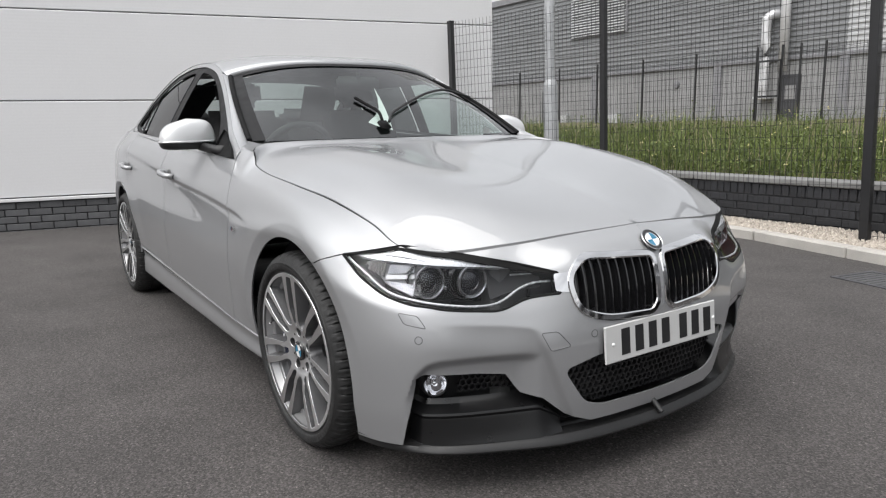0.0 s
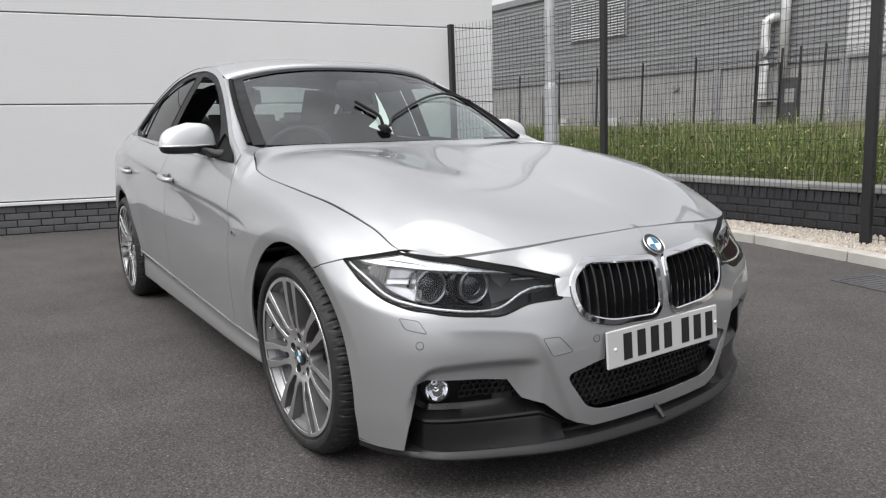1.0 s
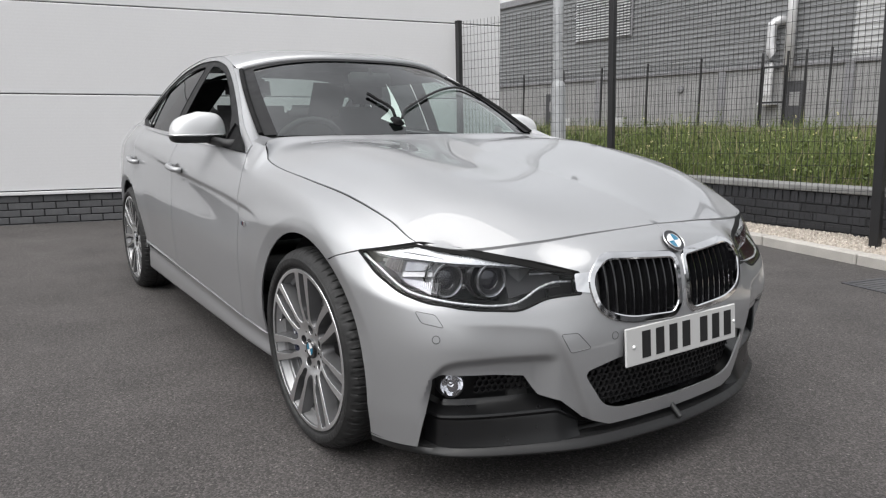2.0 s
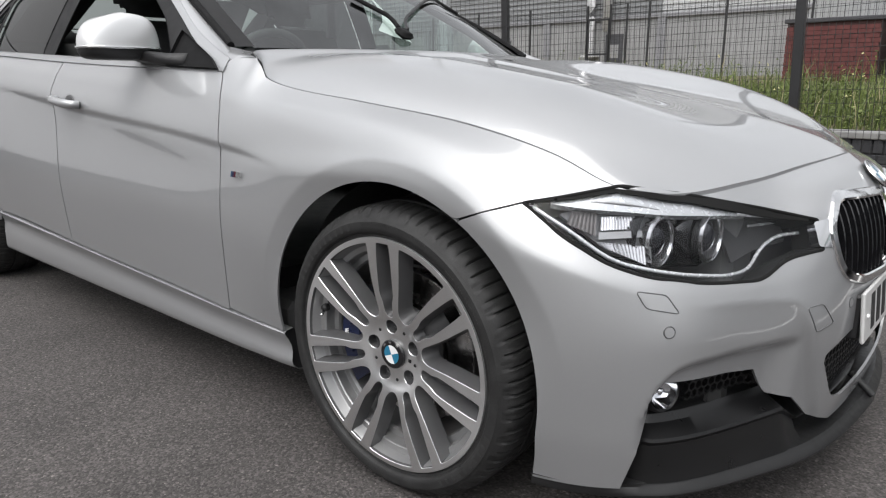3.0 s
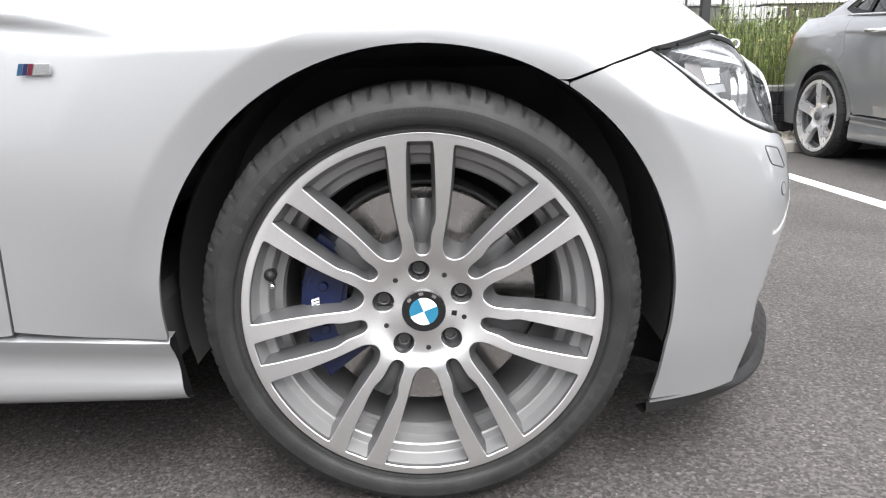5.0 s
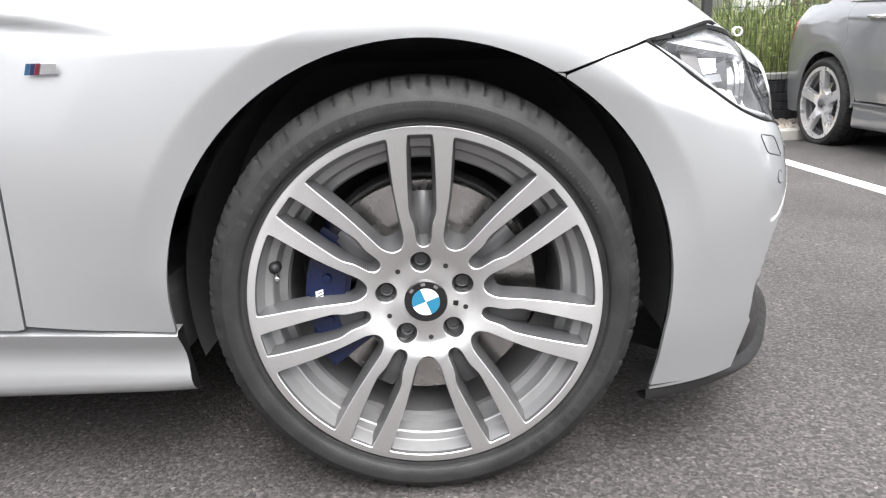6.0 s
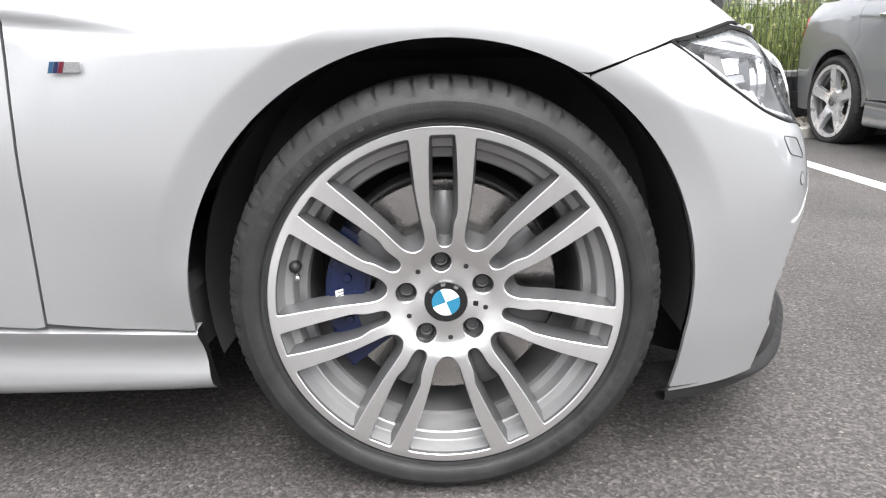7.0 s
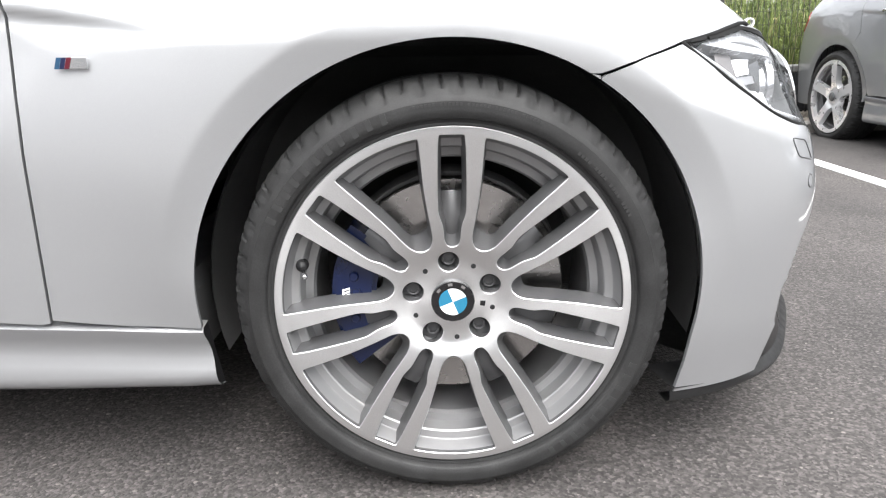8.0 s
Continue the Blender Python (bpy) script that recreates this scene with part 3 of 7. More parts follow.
def make_fence():
    fence = empty("mesh_fence", "black welded mesh security fence on square posts", "fence")
    for i, (x, y) in enumerate(POSTS):
        tall = 2.28 if i == 0 else 2.6
        p = part("post", joined(box(-0.035, 0.035, -0.03, 0.03, 0, tall, 0.004), box(-0.038, 0.038, -0.033, 0.033, tall, tall + 0.02, 0.004)),
                 POST_BLACK, fence, "black square fence post")
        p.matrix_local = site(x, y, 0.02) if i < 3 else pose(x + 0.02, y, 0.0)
    for (x0, y0), (x1, y1) in zip(POSTS[:-1], POSTS[1:]):
        L, a = math.hypot(x1 - x0, y1 - y0), math.degrees(math.atan2(y1 - y0, x1 - x0))
        bits = []
        r = 0.0016
        for k in range(1, int(L / 0.05)):
            bits.append(box(k * 0.05 - r, k * 0.05 + r, -r, r, 0.08, 2.28))
        for k in range(0, 22):
            z = 0.1 + k * 0.1
            bits.append(box(0.02, L - 0.02, -0.0075, -0.003, z - r, z + r))
        w = part("mesh_panel", joined(*bits), WIRE, fence)
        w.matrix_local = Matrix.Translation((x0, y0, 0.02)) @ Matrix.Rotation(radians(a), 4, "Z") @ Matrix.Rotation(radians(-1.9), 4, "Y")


make_fence()


def make_pipe_end():
    ring = tagged(part("pipe_end", lathe([(0.029, 0.03), (0.029, -0.012), (0.038, -0.012), (0.038, 0.03)], 28), FRAME_WHITE, None, smooth=True, sharp=40), "white plastic pipe end held in the mesh", "pipe")
    ring.matrix_world = pose(2.385, 4.02, 0.85, 0, 0, 8)


make_pipe_end()


def make_lamp_column():
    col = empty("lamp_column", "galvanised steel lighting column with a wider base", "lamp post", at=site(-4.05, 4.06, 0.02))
    part("base", lathe([(0.0, 0), (0.085, 0), (0.085, 1.42), (0.08, 1.47), (0.06, 1.52), (0.0, 1.52)], 24, "z"), GALV, col, smooth=True, sharp=40)
    part("shaft", lathe([(0.06, 1.5), (0.057, 4), (0.05, 6), (0.0, 6)], 24, "z"), GALV, col, smooth=True, sharp=40)
    part("access_door", box(0.055, 0.088, -0.045, 0.045, 0.55, 1.05, 0.006), GALV, col)


make_lamp_column()


def make_parking_marks():
    tagged(part("bay_line", box(2.13, 2.23, -0.2, 3.15, -0.01, 0.004), LINE_WHITE), "worn white painted parking bay line", "road marking",
           kind="structure")


make_parking_marks()


def make_unseen_wall():
    """An unseen wall away from the kerb, added to darken the car's side."""
    tagged(part("wall_south", box(-45, 45, -20.3, -20.0, 0, 6.0), GREY_RENDER), "plain grey rendered wall across the yard, added unseen to darken the car", "wall", kind="structure")


make_unseen_wall()


# ---------------------------------------------------------------- silver saloon: the body's lines
# Forward is +x with the front axle at x = 0; the lines run from the nose's middle round the right side to the tail.
PLAN = round_path([(0.775, 0.25), (0.782, 0), (0.757, -0.3), (0.690, -0.53), (0.605, -0.715), (0.50, -0.815), (0.37, -0.872), (0.2, -0.896),
                   (0, -0.902), (-0.6, -0.904), (-1.5, -0.904), (-2.2, -0.904), (-2.81, -0.905), (-3.2, -0.872), (-3.5, -0.80),
                   (-3.7, -0.66), (-3.81, -0.42), (-3.85, 0), (-3.83, 0.3)], 60)
PLAN = PLAN[60:-60]
PLAN_S = np.concatenate([[0], np.cumsum(np.linalg.norm(np.diff(PLAN, axis=0), axis=1))])
SMAX = float(PLAN_S[-1])
_t = np.gradient(PLAN, axis=0)
_t /= np.linalg.norm(_t, axis=1)[:, None]
PLAN_N = np.stack([_t[:, 1], -_t[:, 0]], -1)       # points into the car


def plan_at(s):
    q = np.stack([np.interp(s, PLAN_S, PLAN[:, k]) for k in (0, 1)], -1)
    n = np.stack([np.interp(s, PLAN_S, PLAN_N[:, k]) for k in (0, 1)], -1)
    return q, n / np.linalg.norm(n, axis=-1)[..., None]


if ((np.array([[-1.5, 0.0]]) - plan_at(np.array([3.0]))[0]) * plan_at(np.array([3.0]))[1]).sum() < 0:
    PLAN_N = -PLAN_N


def sd(x, y):
    """Where a place lies along the plan line, and how far inside it."""
    p = np.array((x, y), float)
    i = min(max(int(((PLAN - p) ** 2).sum(1).argmin()), 1), len(PLAN) - 2)
    t = (PLAN[i + 1] - PLAN[i - 1]) / (PLAN_S[i + 1] - PLAN_S[i - 1])
    return float(PLAN_S[i] + (p - PLAN[i]) @ t / (t @ t)), float((p - PLAN[i]) @ PLAN_N[i])


def sz(*points):
    return [(sd(x, y)[0], z) for x, y, z in points]


BODY_LINES = [
    [(0.75, 0, 0.17), (0.735, -0.3, 0.17), (0.66, -0.55, 0.165), (0.56, -0.73, 0.16), (0.515, -0.77, 0.158), (0.36, -0.835, 0.15),
     (0.2, -0.85, 0.17), (-0.4, -0.872, 0.27), (-0.6, -0.888, 0.295), (-1.5, -0.888, 0.33), (-2.3, -0.885, 0.36), (-2.81, -0.87, 0.28),
     (-3.3, -0.83, 0.24), (-3.6, -0.71, 0.24), (-3.77, -0.4, 0.26), (-3.81, 0, 0.27)],
    [(0.768, 0, 0.28), (0.748, -0.3, 0.28), (0.678, -0.53, 0.28), (0.575, -0.74, 0.28), (0.365, -0.86, 0.29), (0.2, -0.885, 0.31),
     (-0.4, -0.892, 0.39), (-0.6, -0.897, 0.42), (-1.5, -0.897, 0.44), (-2.3, -0.895, 0.46), (-2.81, -0.89, 0.45), (-3.3, -0.845, 0.42),
     (-3.65, -0.70, 0.42), (-3.82, -0.4, 0.42), (-3.85, 0, 0.42)],
    [(0.778, 0, 0.43), (0.755, -0.3, 0.43), (0.69, -0.53, 0.43), (0.59, -0.735, 0.45), (0.367, -0.872, 0.45), (0.2, -0.896, 0.49),
     (-0.2, -0.902, 0.53), (-0.6, -0.904, 0.56), (-1.5, -0.904, 0.57), (-2.3, -0.904, 0.6), (-2.81, -0.905, 0.6), (-3.3, -0.85, 0.6),
     (-3.65, -0.715, 0.6), (-3.815, -0.43, 0.6), (-3.84, 0, 0.6)],
    [(0.77, 0, 0.55), (0.742, -0.3, 0.545), (0.669, -0.515, 0.53), (0.566, -0.737, 0.545), (0.361, -0.871, 0.60), (0.2, -0.895, 0.655),
     (0, -0.900, 0.705), (-0.4, -0.899, 0.70), (-0.6, -0.895, 0.70), (-1.5, -0.889, 0.775), (-2.3, -0.893, 0.83), (-2.81, -0.895, 0.83),
     (-3.3, -0.845, 0.80), (-3.65, -0.70, 0.78), (-3.79, -0.42, 0.78), (-3.82, 0, 0.78)],
    [(0.745, 0, 0.655), (0.715, -0.3, 0.65), (0.63, -0.49, 0.622), (0.515, -0.735, 0.62), (0.335, -0.853, 0.67), (0.2, -0.878, 0.72),
     (0, -0.877, 0.765), (-0.4, -0.883, 0.765), (-0.6, -0.893, 0.745), (-1.5, -0.893, 0.835), (-2.3, -0.887, 0.895), (-2.81, -0.88, 0.92),
     (-3.3, -0.83, 0.91), (-3.63, -0.68, 0.9), (-3.76, -0.42, 0.9), (-3.79, 0, 0.9)],
    [(0.71, 0, 0.705), (0.68, -0.285, 0.695), (0.607, -0.475, 0.672), (0.485, -0.725, 0.682), (0.325, -0.815, 0.728), (0.2, -0.835, 0.772),
     (0, -0.842, 0.815), (-0.4, -0.85, 0.85), (-0.6, -0.862, 0.855), (-1.5, -0.866, 0.91), (-2.3, -0.855, 0.965), (-2.81, -0.84, 0.99),
     (-3.3, -0.79, 0.985), (-3.6, -0.65, 0.985), (-3.73, -0.4, 0.985), (-3.76, 0, 0.985)],
    [(0.66, 0, 0.745), (0.622, -0.264, 0.73), (0.585, -0.452, 0.714), (0.53, -0.611, 0.703), (0.46, -0.719, 0.722), (0.32, -0.748, 0.779),
     (0.14, -0.767, 0.826), (-0.165, -0.786, 0.867), (-0.4, -0.796, 0.895), (-0.50, -0.797, 0.919), (-0.560, -0.781, 0.970), (-0.61, -0.797, 0.966), (-0.68, -0.82, 0.944),
     (-1.5, -0.825, 0.972), (-2.4, -0.81, 1.02), (-2.81, -0.79, 1.045), (-3.3, -0.74, 1.05), (-3.57, -0.58, 1.06), (-3.69, -0.38, 1.07),
     (-3.72, 0, 1.075)],
]
LINE_KEYS = [[(sd(x, y)[0], sd(x, y)[1], z) for x, y, z in line] for line in BODY_LINES]
for line in LINE_KEYS:
    line[0] = (0.0, *line[0][1:])
    line[-1] = (SMAX, *line[-1][1:])
ARCHES = ((0.0, 0.325, 0.385), (-2.81, 0.325, 0.375))


def soft(t):
    t = np.clip(t, 0, 1)
    return t * t * (3 - 2 * t)


def body(s, z):
    """The body's skin on the right side: along the plan line and up."""
    s, z = np.asarray(s, float), np.asarray(z, float)
    kd = np.stack([glide([(a, b) for a, b, c in k], s) for k in LINE_KEYS])
    kz = np.stack([glide([(a, c) for a, b, c in k], s) for k in LINE_KEYS])
    K = len(kz)
    h = np.maximum(np.diff(kz, axis=0), 1e-4)
    sl = np.diff(kd, axis=0) / h
    m = np.zeros_like(kd)
    w1, w2 = 2 * h[1:] + h[:-1], h[1:] + 2 * h[:-1]
    with np.errstate(divide="ignore", invalid="ignore"):
        hm = (w1 + w2) / (w1 / sl[:-1] + w2 / sl[1:])
    m[1:-1] = np.where(sl[:-1] * sl[1:] > 0, hm, 0)
    m[0], m[-1] = sl[0], sl[-1]
    zc = np.clip(z, kz[0], kz[-1] + 0.02)
    i = np.clip((zc[None] > kz).sum(0) - 1, 0, K - 2)
    r = np.arange(len(s))
    t = (zc - kz[i, r]) / h[i, r]
    hh = h[i, r]
    d = ((2 * t**3 - 3 * t**2 + 1) * kd[i, r] + (t**3 - 2 * t**2 + t) * hh * m[i, r]
         + (-2 * t**3 + 3 * t**2) * kd[i + 1, r] + (t**3 - t**2) * hh * m[i + 1, r])
    q, n = plan_at(s)
    for cx, cz, cr in ARCHES:                       # the flat lip round each wheel opening
        rad = np.hypot(q[:, 0] - cx, z - cz)
        side = soft((-0.60 - q[:, 1]) / 0.15)
        up = soft(((z - cz) / np.maximum(rad, 0.01) + 0.1) / 0.7)
        d = d + side * up * (0.27 * np.maximum(cr + 0.046 - rad, 0) - 0.006 * soft((cr + 0.25 - rad) / 0.2))
    x, y = q[:, 0], q[:, 1]
    # the crease along the doors: the skin tucks in below it
    zc = glide([(-2.9, 0.95), (-2.2, 0.893), (-1.43, 0.825), (-0.767, 0.775), (-0.5, 0.746), (-0.33, 0.722)], x)
    t = zc - z
    fade = np.clip((-0.33 - x) / 0.2, 0, 1) * np.clip((x + 2.9) / 0.3, 0, 1) * (y < -0.5)
    d = d + fade * 0.008 * soft(t / 0.016) * np.exp(-np.maximum(t, 0) / 0.06)
    # the nose: its middle stands proud of the cheeks, and a ledge overhangs each fog lamp opening
    nose = x > 0.3
    ay = np.abs(y)
    yd = glide([(0.16, 0.30), (0.236, 0.340), (0.342, 0.384), (0.451, 0.428), (0.60, 0.49)], z)
    zt = glide([(0.38, 0.470), (0.448, 0.488), (0.481, 0.499), (0.60, 0.515), (0.717, 0.527), (0.82, 0.542)], ay)
    d = d + nose * 0.016 * (1 - np.exp(-np.maximum(zt - z, 0) / 0.045)) * soft((ay - yd) / 0.025) * soft((0.77 - ay) / 0.18)
    zf = glide([(0.40, 0.424), (0.60, 0.430), (0.70, 0.428), (0.735, 0.420), (0.755, 0.400), (0.77, 0.37), (0.78, 0.33)], ay)
    d = d + nose * 0.026 * soft((zf - z) / 0.030) * soft((ay - 0.43) / 0.08) * soft((0.79 - ay) / 0.03) * (z > 0.25)
    p = q + n * d[:, None]
    return np.stack([p[:, 0], p[:, 1], z], -1)


def edge(k, s):
    """A body line as points at the distances s."""
    s = np.asarray(s, float)
    z = glide([(a, c) for a, b, c in LINE_KEYS[k]], s)
    d = glide([(a, b) for a, b, c in LINE_KEYS[k]], s)
    q, n = plan_at(s)
    p = q + n * d[:, None]
    return np.stack([p[:, 0], p[:, 1], z], -1)


def ztop(s):
    return float(glide([(a, c) for a, b, c in LINE_KEYS[-1]], np.array([s]))[0])


def zlow(s):
    return float(glide([(a, c) for a, b, c in LINE_KEYS[0]], np.array([s]))[0])


def along(s0, s1, f, n=40, off=0.0):
    return [(s, f(s) + off) for s in np.linspace(s0, s1, n)]


def side_s(x):
    return sd(x, -0.9)[0]


def arch(i, a0, a1, n=48, grow=0.0):
    cx, cz, r = ARCHES[i]
    return [(side_s(cx + (r + grow) * math.cos(a)), cz + (r + grow) * math.sin(a)) for a in np.radians(np.linspace(a0, a1, n))]


S_HOODC = sd(0.46, -0.719)[0]
S_COWL = sd(-0.560, -0.79)[0]
S_HL = sd(0.322, -0.84)[0]
SEAM_A = (side_s(0.204), 0.658)
GAP = 0.0022
LAMP = sz((0.320, -0.842, 0.697), (0.40, -0.83, 0.641), (0.47, -0.80, 0.598), (0.52, -0.757, 0.577), (0.575, -0.645, 0.557),
          (0.612, -0.52, 0.546), (0.635, -0.44, 0.576), (0.655, -0.352, 0.583), (0.655, -0.350, 0.640), (0.62, -0.46, 0.668),
          (0.55, -0.625, 0.705), (0.455, -0.732, 0.7255), (0.40, -0.78, 0.7135))
LAMP_OUT = rounded(LAMP, [0.004, 0.02, 0.03, 0.03, 0.04, 0.03, 0.03, 0.006, 0.006, 0.03, 0.03, 0.01, 0.03], 6)


def sy(y):
    """Distance along the plan line of the nose at a width y."""
    k = PLAN[:, 0] > 0
    return float(np.interp(-y, -PLAN[k][:, 1], PLAN_S[k]))


KIDNEY = rounded([(sy(-0.018), 0.668), (sy(-0.29), 0.684), (sy(-0.352), 0.63), (sy(-0.328), 0.532), (sy(-0.23), 0.497), (sy(-0.045), 0.489),
                  (sy(-0.016), 0.52)], [0.03, 0.05, 0.04, 0.05, 0.05, 0.04, 0.02], 7)
GRILLE_LOW = rounded([(sy(0.0) - 0.02, 0.40), (sy(-0.26), 0.395), (sy(-0.375), 0.365), (sy(-0.30), 0.255), (sy(-0.24), 0.235), (sy(0.0) - 0.02, 0.228)],
                     [0, 0.02, 0.03, 0.03, 0.03, 0], 6)
FOG_TOP = [(0.542, 0.360), (0.619, 0.369), (0.705, 0.374), (0.785, 0.379), (0.810, 0.372)]
BUMPER = ([(0, 0.184), (sy(-0.27), 0.190), (sy(-0.357), 0.222), (sy(-0.43), 0.283), (0.497, 0.300), (0.512, 0.318)] + FOG_TOP
          + [(sd(0.548, -0.78)[0], 0.27), (sd(0.518, -0.79)[0], 0.165), (side_s(0.369), 0.158), (side_s(0.377), 0.21)]
          + arch(0, -9, 60.2, 30) + [(SEAM_A[0] - GAP, SEAM_A[1] - GAP), (sd(0.26, -0.872)[0], 0.678), (S_HL, 0.697)]
          + [(S_HOODC, 0.71)] + along(S_HOODC - 0.02, 0.0, ztop, 30, -GAP))


def door_seam(z, dx=0.0):
    return side_s(float(glide([(0.29, -0.618), (0.41, -0.611), (0.52, -0.606), (0.65, -0.603), (0.75, -0.604), (0.81, -0.617), (0.89, -0.645), (0.93, -0.668), (1.0, -0.69)], np.array([z]))[0]) + dx + 0.012)


FENDER = ([(SEAM_A[0], SEAM_A[1] + GAP), (sd(0.26, -0.872)[0], 0.681), (S_HL, 0.701), (sd(0.40, -0.78)[0], 0.7120)]
          + along(S_HOODC + 0.002, S_COWL, ztop, 40, -GAP) + [(side_s(-0.62), 0.975), (side_s(-0.652), 0.957)]
          + [(door_seam(z, GAP), z) for z in (0.935, 0.90, 0.85, 0.8, 0.75, 0.7, 0.6, 0.5, 0.4, 0.33, 0.31)] + [(side_s(-0.5), 0.298), (side_s(-0.385), 0.289)]
          + arch(0, 185, 60.5, 60))
FRONT_DOOR = ([(door_seam(z, -GAP), z) for z in (0.305, 0.33, 0.4, 0.5, 0.6, 0.7, 0.75, 0.8, 0.85, 0.9, 0.94)]
              + along(side_s(-0.68), side_s(-1.66), ztop, 30) + [(side_s(-1.655), 0.95), (side_s(-1.63), 0.6), (side_s(-1.63), 0.34)]
              + along(side_s(-1.62), side_s(-0.62), zlow, 20, 0.006))
REAR_DOOR = ([(side_s(-1.636), 0.34), (side_s(-1.636), 0.6), (side_s(-1.661), 0.95)] + along(side_s(-1.67), side_s(-2.6), ztop, 30)
             + [(side_s(-2.6), 0.98), (side_s(-2.53), 0.78)] + arch(1, 60, 8, 16, 0.055) + along(side_s(-2.37), side_s(-1.64), zlow, 12, 0.006))
QUARTER = (along(side_s(-2.604), SMAX, ztop, 60) + along(SMAX, side_s(-3.15), zlow, 40) + arch(1, 195, -10, 60)
           + arch(1, 8, 60, 16, 0.051) + [(side_s(-2.534), 0.78), (side_s(-2.604), 0.98)])

# greenhouse: belt, roof rail and screen lines
BELT = [(-0.62, -0.822, 0.938), (-1.5, -0.828, 0.972), (-2.4, -0.815, 1.02), (-3.1, -0.76, 1.05)]
RAIL = [(-0.64, -0.805, 0.962), (-0.87, -0.758, 1.050), (-1.06, -0.705, 1.155), (-1.28, -0.648, 1.268), (-1.45, -0.612, 1.346), (-1.66, -0.597, 1.392),
        (-1.95, -0.59, 1.404), (-2.3, -0.605, 1.372), (-2.6, -0.645, 1.287), (-2.9, -0.70, 1.148), (-3.08, -0.74, 1.058)]


def side_glass(x, z):
    """The side of the cabin: along and up."""
    x, z = np.asarray(x, float), np.asarray(z, float)
    b, r = glide([(k[0], k[1], k[2]) for k in BELT], x), glide([(k[0], k[1], k[2]) for k in RAIL], x)
    f = np.clip((z - b[:, 1]) / np.maximum(r[:, 1] - b[:, 1], 0.02), -0.2, 1.15)
    y = b[:, 0] + (r[:, 0] - b[:, 0]) * (0.8 * f + 0.2 * f * f)
    return np.stack([x, y, z], -1)


def rail_z(x):
    return float(glide([(k[0], k[2]) for k in RAIL], np.array([x]))[0])


def belt_z(x):
    return float(glide([(k[0], k[2]) for k in BELT], np.array([x]))[0])


SIDE_FRAME = [(x, belt_z(x) - 0.005) for x in np.linspace(-0.650, -3.06, 40)] + [(x, rail_z(x)) for x in np.linspace(-3.06, -0.650, 60)]
DLO = rounded([(-0.70, 0.950), (-0.87, 1.026), (-1.07, 1.140), (-1.29, 1.252), (-1.48, 1.336), (-1.68, 1.374), (-1.98, 1.384), (-2.28, 1.352), (-2.54, 1.262),
               (-2.80, 1.085), (-2.66, 1.045)], [0.01, 0.05, 0.08, 0.1, 0.1, 0.1, 0.1, 0.1, 0.1, 0.02, 0.01], 6)
WIN_FRONT = rounded([(-0.94, 0.973), (-1.07, 1.092), (-1.28, 1.212), (-1.45, 1.294), (-1.60, 1.334), (-1.71, 1.343), (-1.76, 0.996)], [0.015, 0.04, 0.06, 0.06, 0.05, 0.02, 0.015])
WIN_REAR = rounded([(-1.875, 1.0), (-1.835, 1.350), (-1.97, 1.352), (-2.26, 1.318), (-2.47, 1.245), (-2.44, 1.036)], [0.015, 0.03, 0.1, 0.08, 0.02, 0.015])
WIN_SMALL = rounded([(-2.475, 1.045), (-2.505, 1.228), (-2.58, 1.178), (-2.71, 1.085)], [0.01, 0.01, 0.02, 0.01])


def hood_rear(b):
    """How far back the bonnet reaches, from the middle to its corner."""
    return glide([(0, -0.555), (0.2, -0.562), (0.4, -0.586), (0.6, -0.630), (0.75, -0.675), (0.86, -0.694), (0.94, -0.642), (1.0, -0.562)], b)


def hood_patch(n=60, m=40):
    front = edge(6, np.linspace(0, S_HOODC, m))
    far = resample(edge(6, np.linspace(S_HOODC, S_COWL, 200)), n)
    cx = np.linspace(0.66, -0.555, n)
    cz = glide([(0.66, 0.745), (0.6, 0.772), (0.45, 0.815), (0.2, 0.866), (0, 0.90), (-0.25, 0.95), (-0.555, 1.004)], cx)
    near = np.stack([cx, np.zeros(n), cz], -1)
    b = np.linspace(0, 1, m)
    rear = np.stack([hood_rear(b), -0.782 * b, glide([(0, 1.004), (0.6, 1.000), (0.86, 0.993), (0.94, 0.985), (1.0, 0.971)], b)], -1)
    far[-1], rear[0] = rear[-1], near[-1]

    def bulge(a, b):
        swell = glide([(0, 0.006), (0.15, 0.053), (0.35, 0.075), (0.55, 0.078), (0.75, 0.064), (0.9, 0.034), (1.0, 0.002)], np.ravel(a)).reshape(np.shape(a))
        c = np.sin(np.pi * b**2.0) * swell
        ridge = 0.55 + 0.22 * a                      # a pressed line from the grille's corner to the pillar
        e = np.clip((b - ridge) / 0.04, -1, 1)
        return c + 0.005 * (1 - e) / 2 * np.sin(np.pi * np.clip(a * 1.1, 0, 1)) ** 0.6 * (b < 1) * np.clip((1 - b) * 8, 0, 1)
    p = coons(front, rear, near, far, bulge)
    p[:, -1] += (0, 0.003, -0.001)
    p[0, :] += (-0.001, 0, 0)
    return p


def with_edge(p, drop=0.014):
    """A patch whose free edges fold down."""
    top = grid(p)
    e = np.concatenate([p[0, :-1], p[:-1, -1], p[-1, :0:-1]])
    q = np.stack([e, e - (0, 0, drop)], 1)
    return joined(top, grid(q))


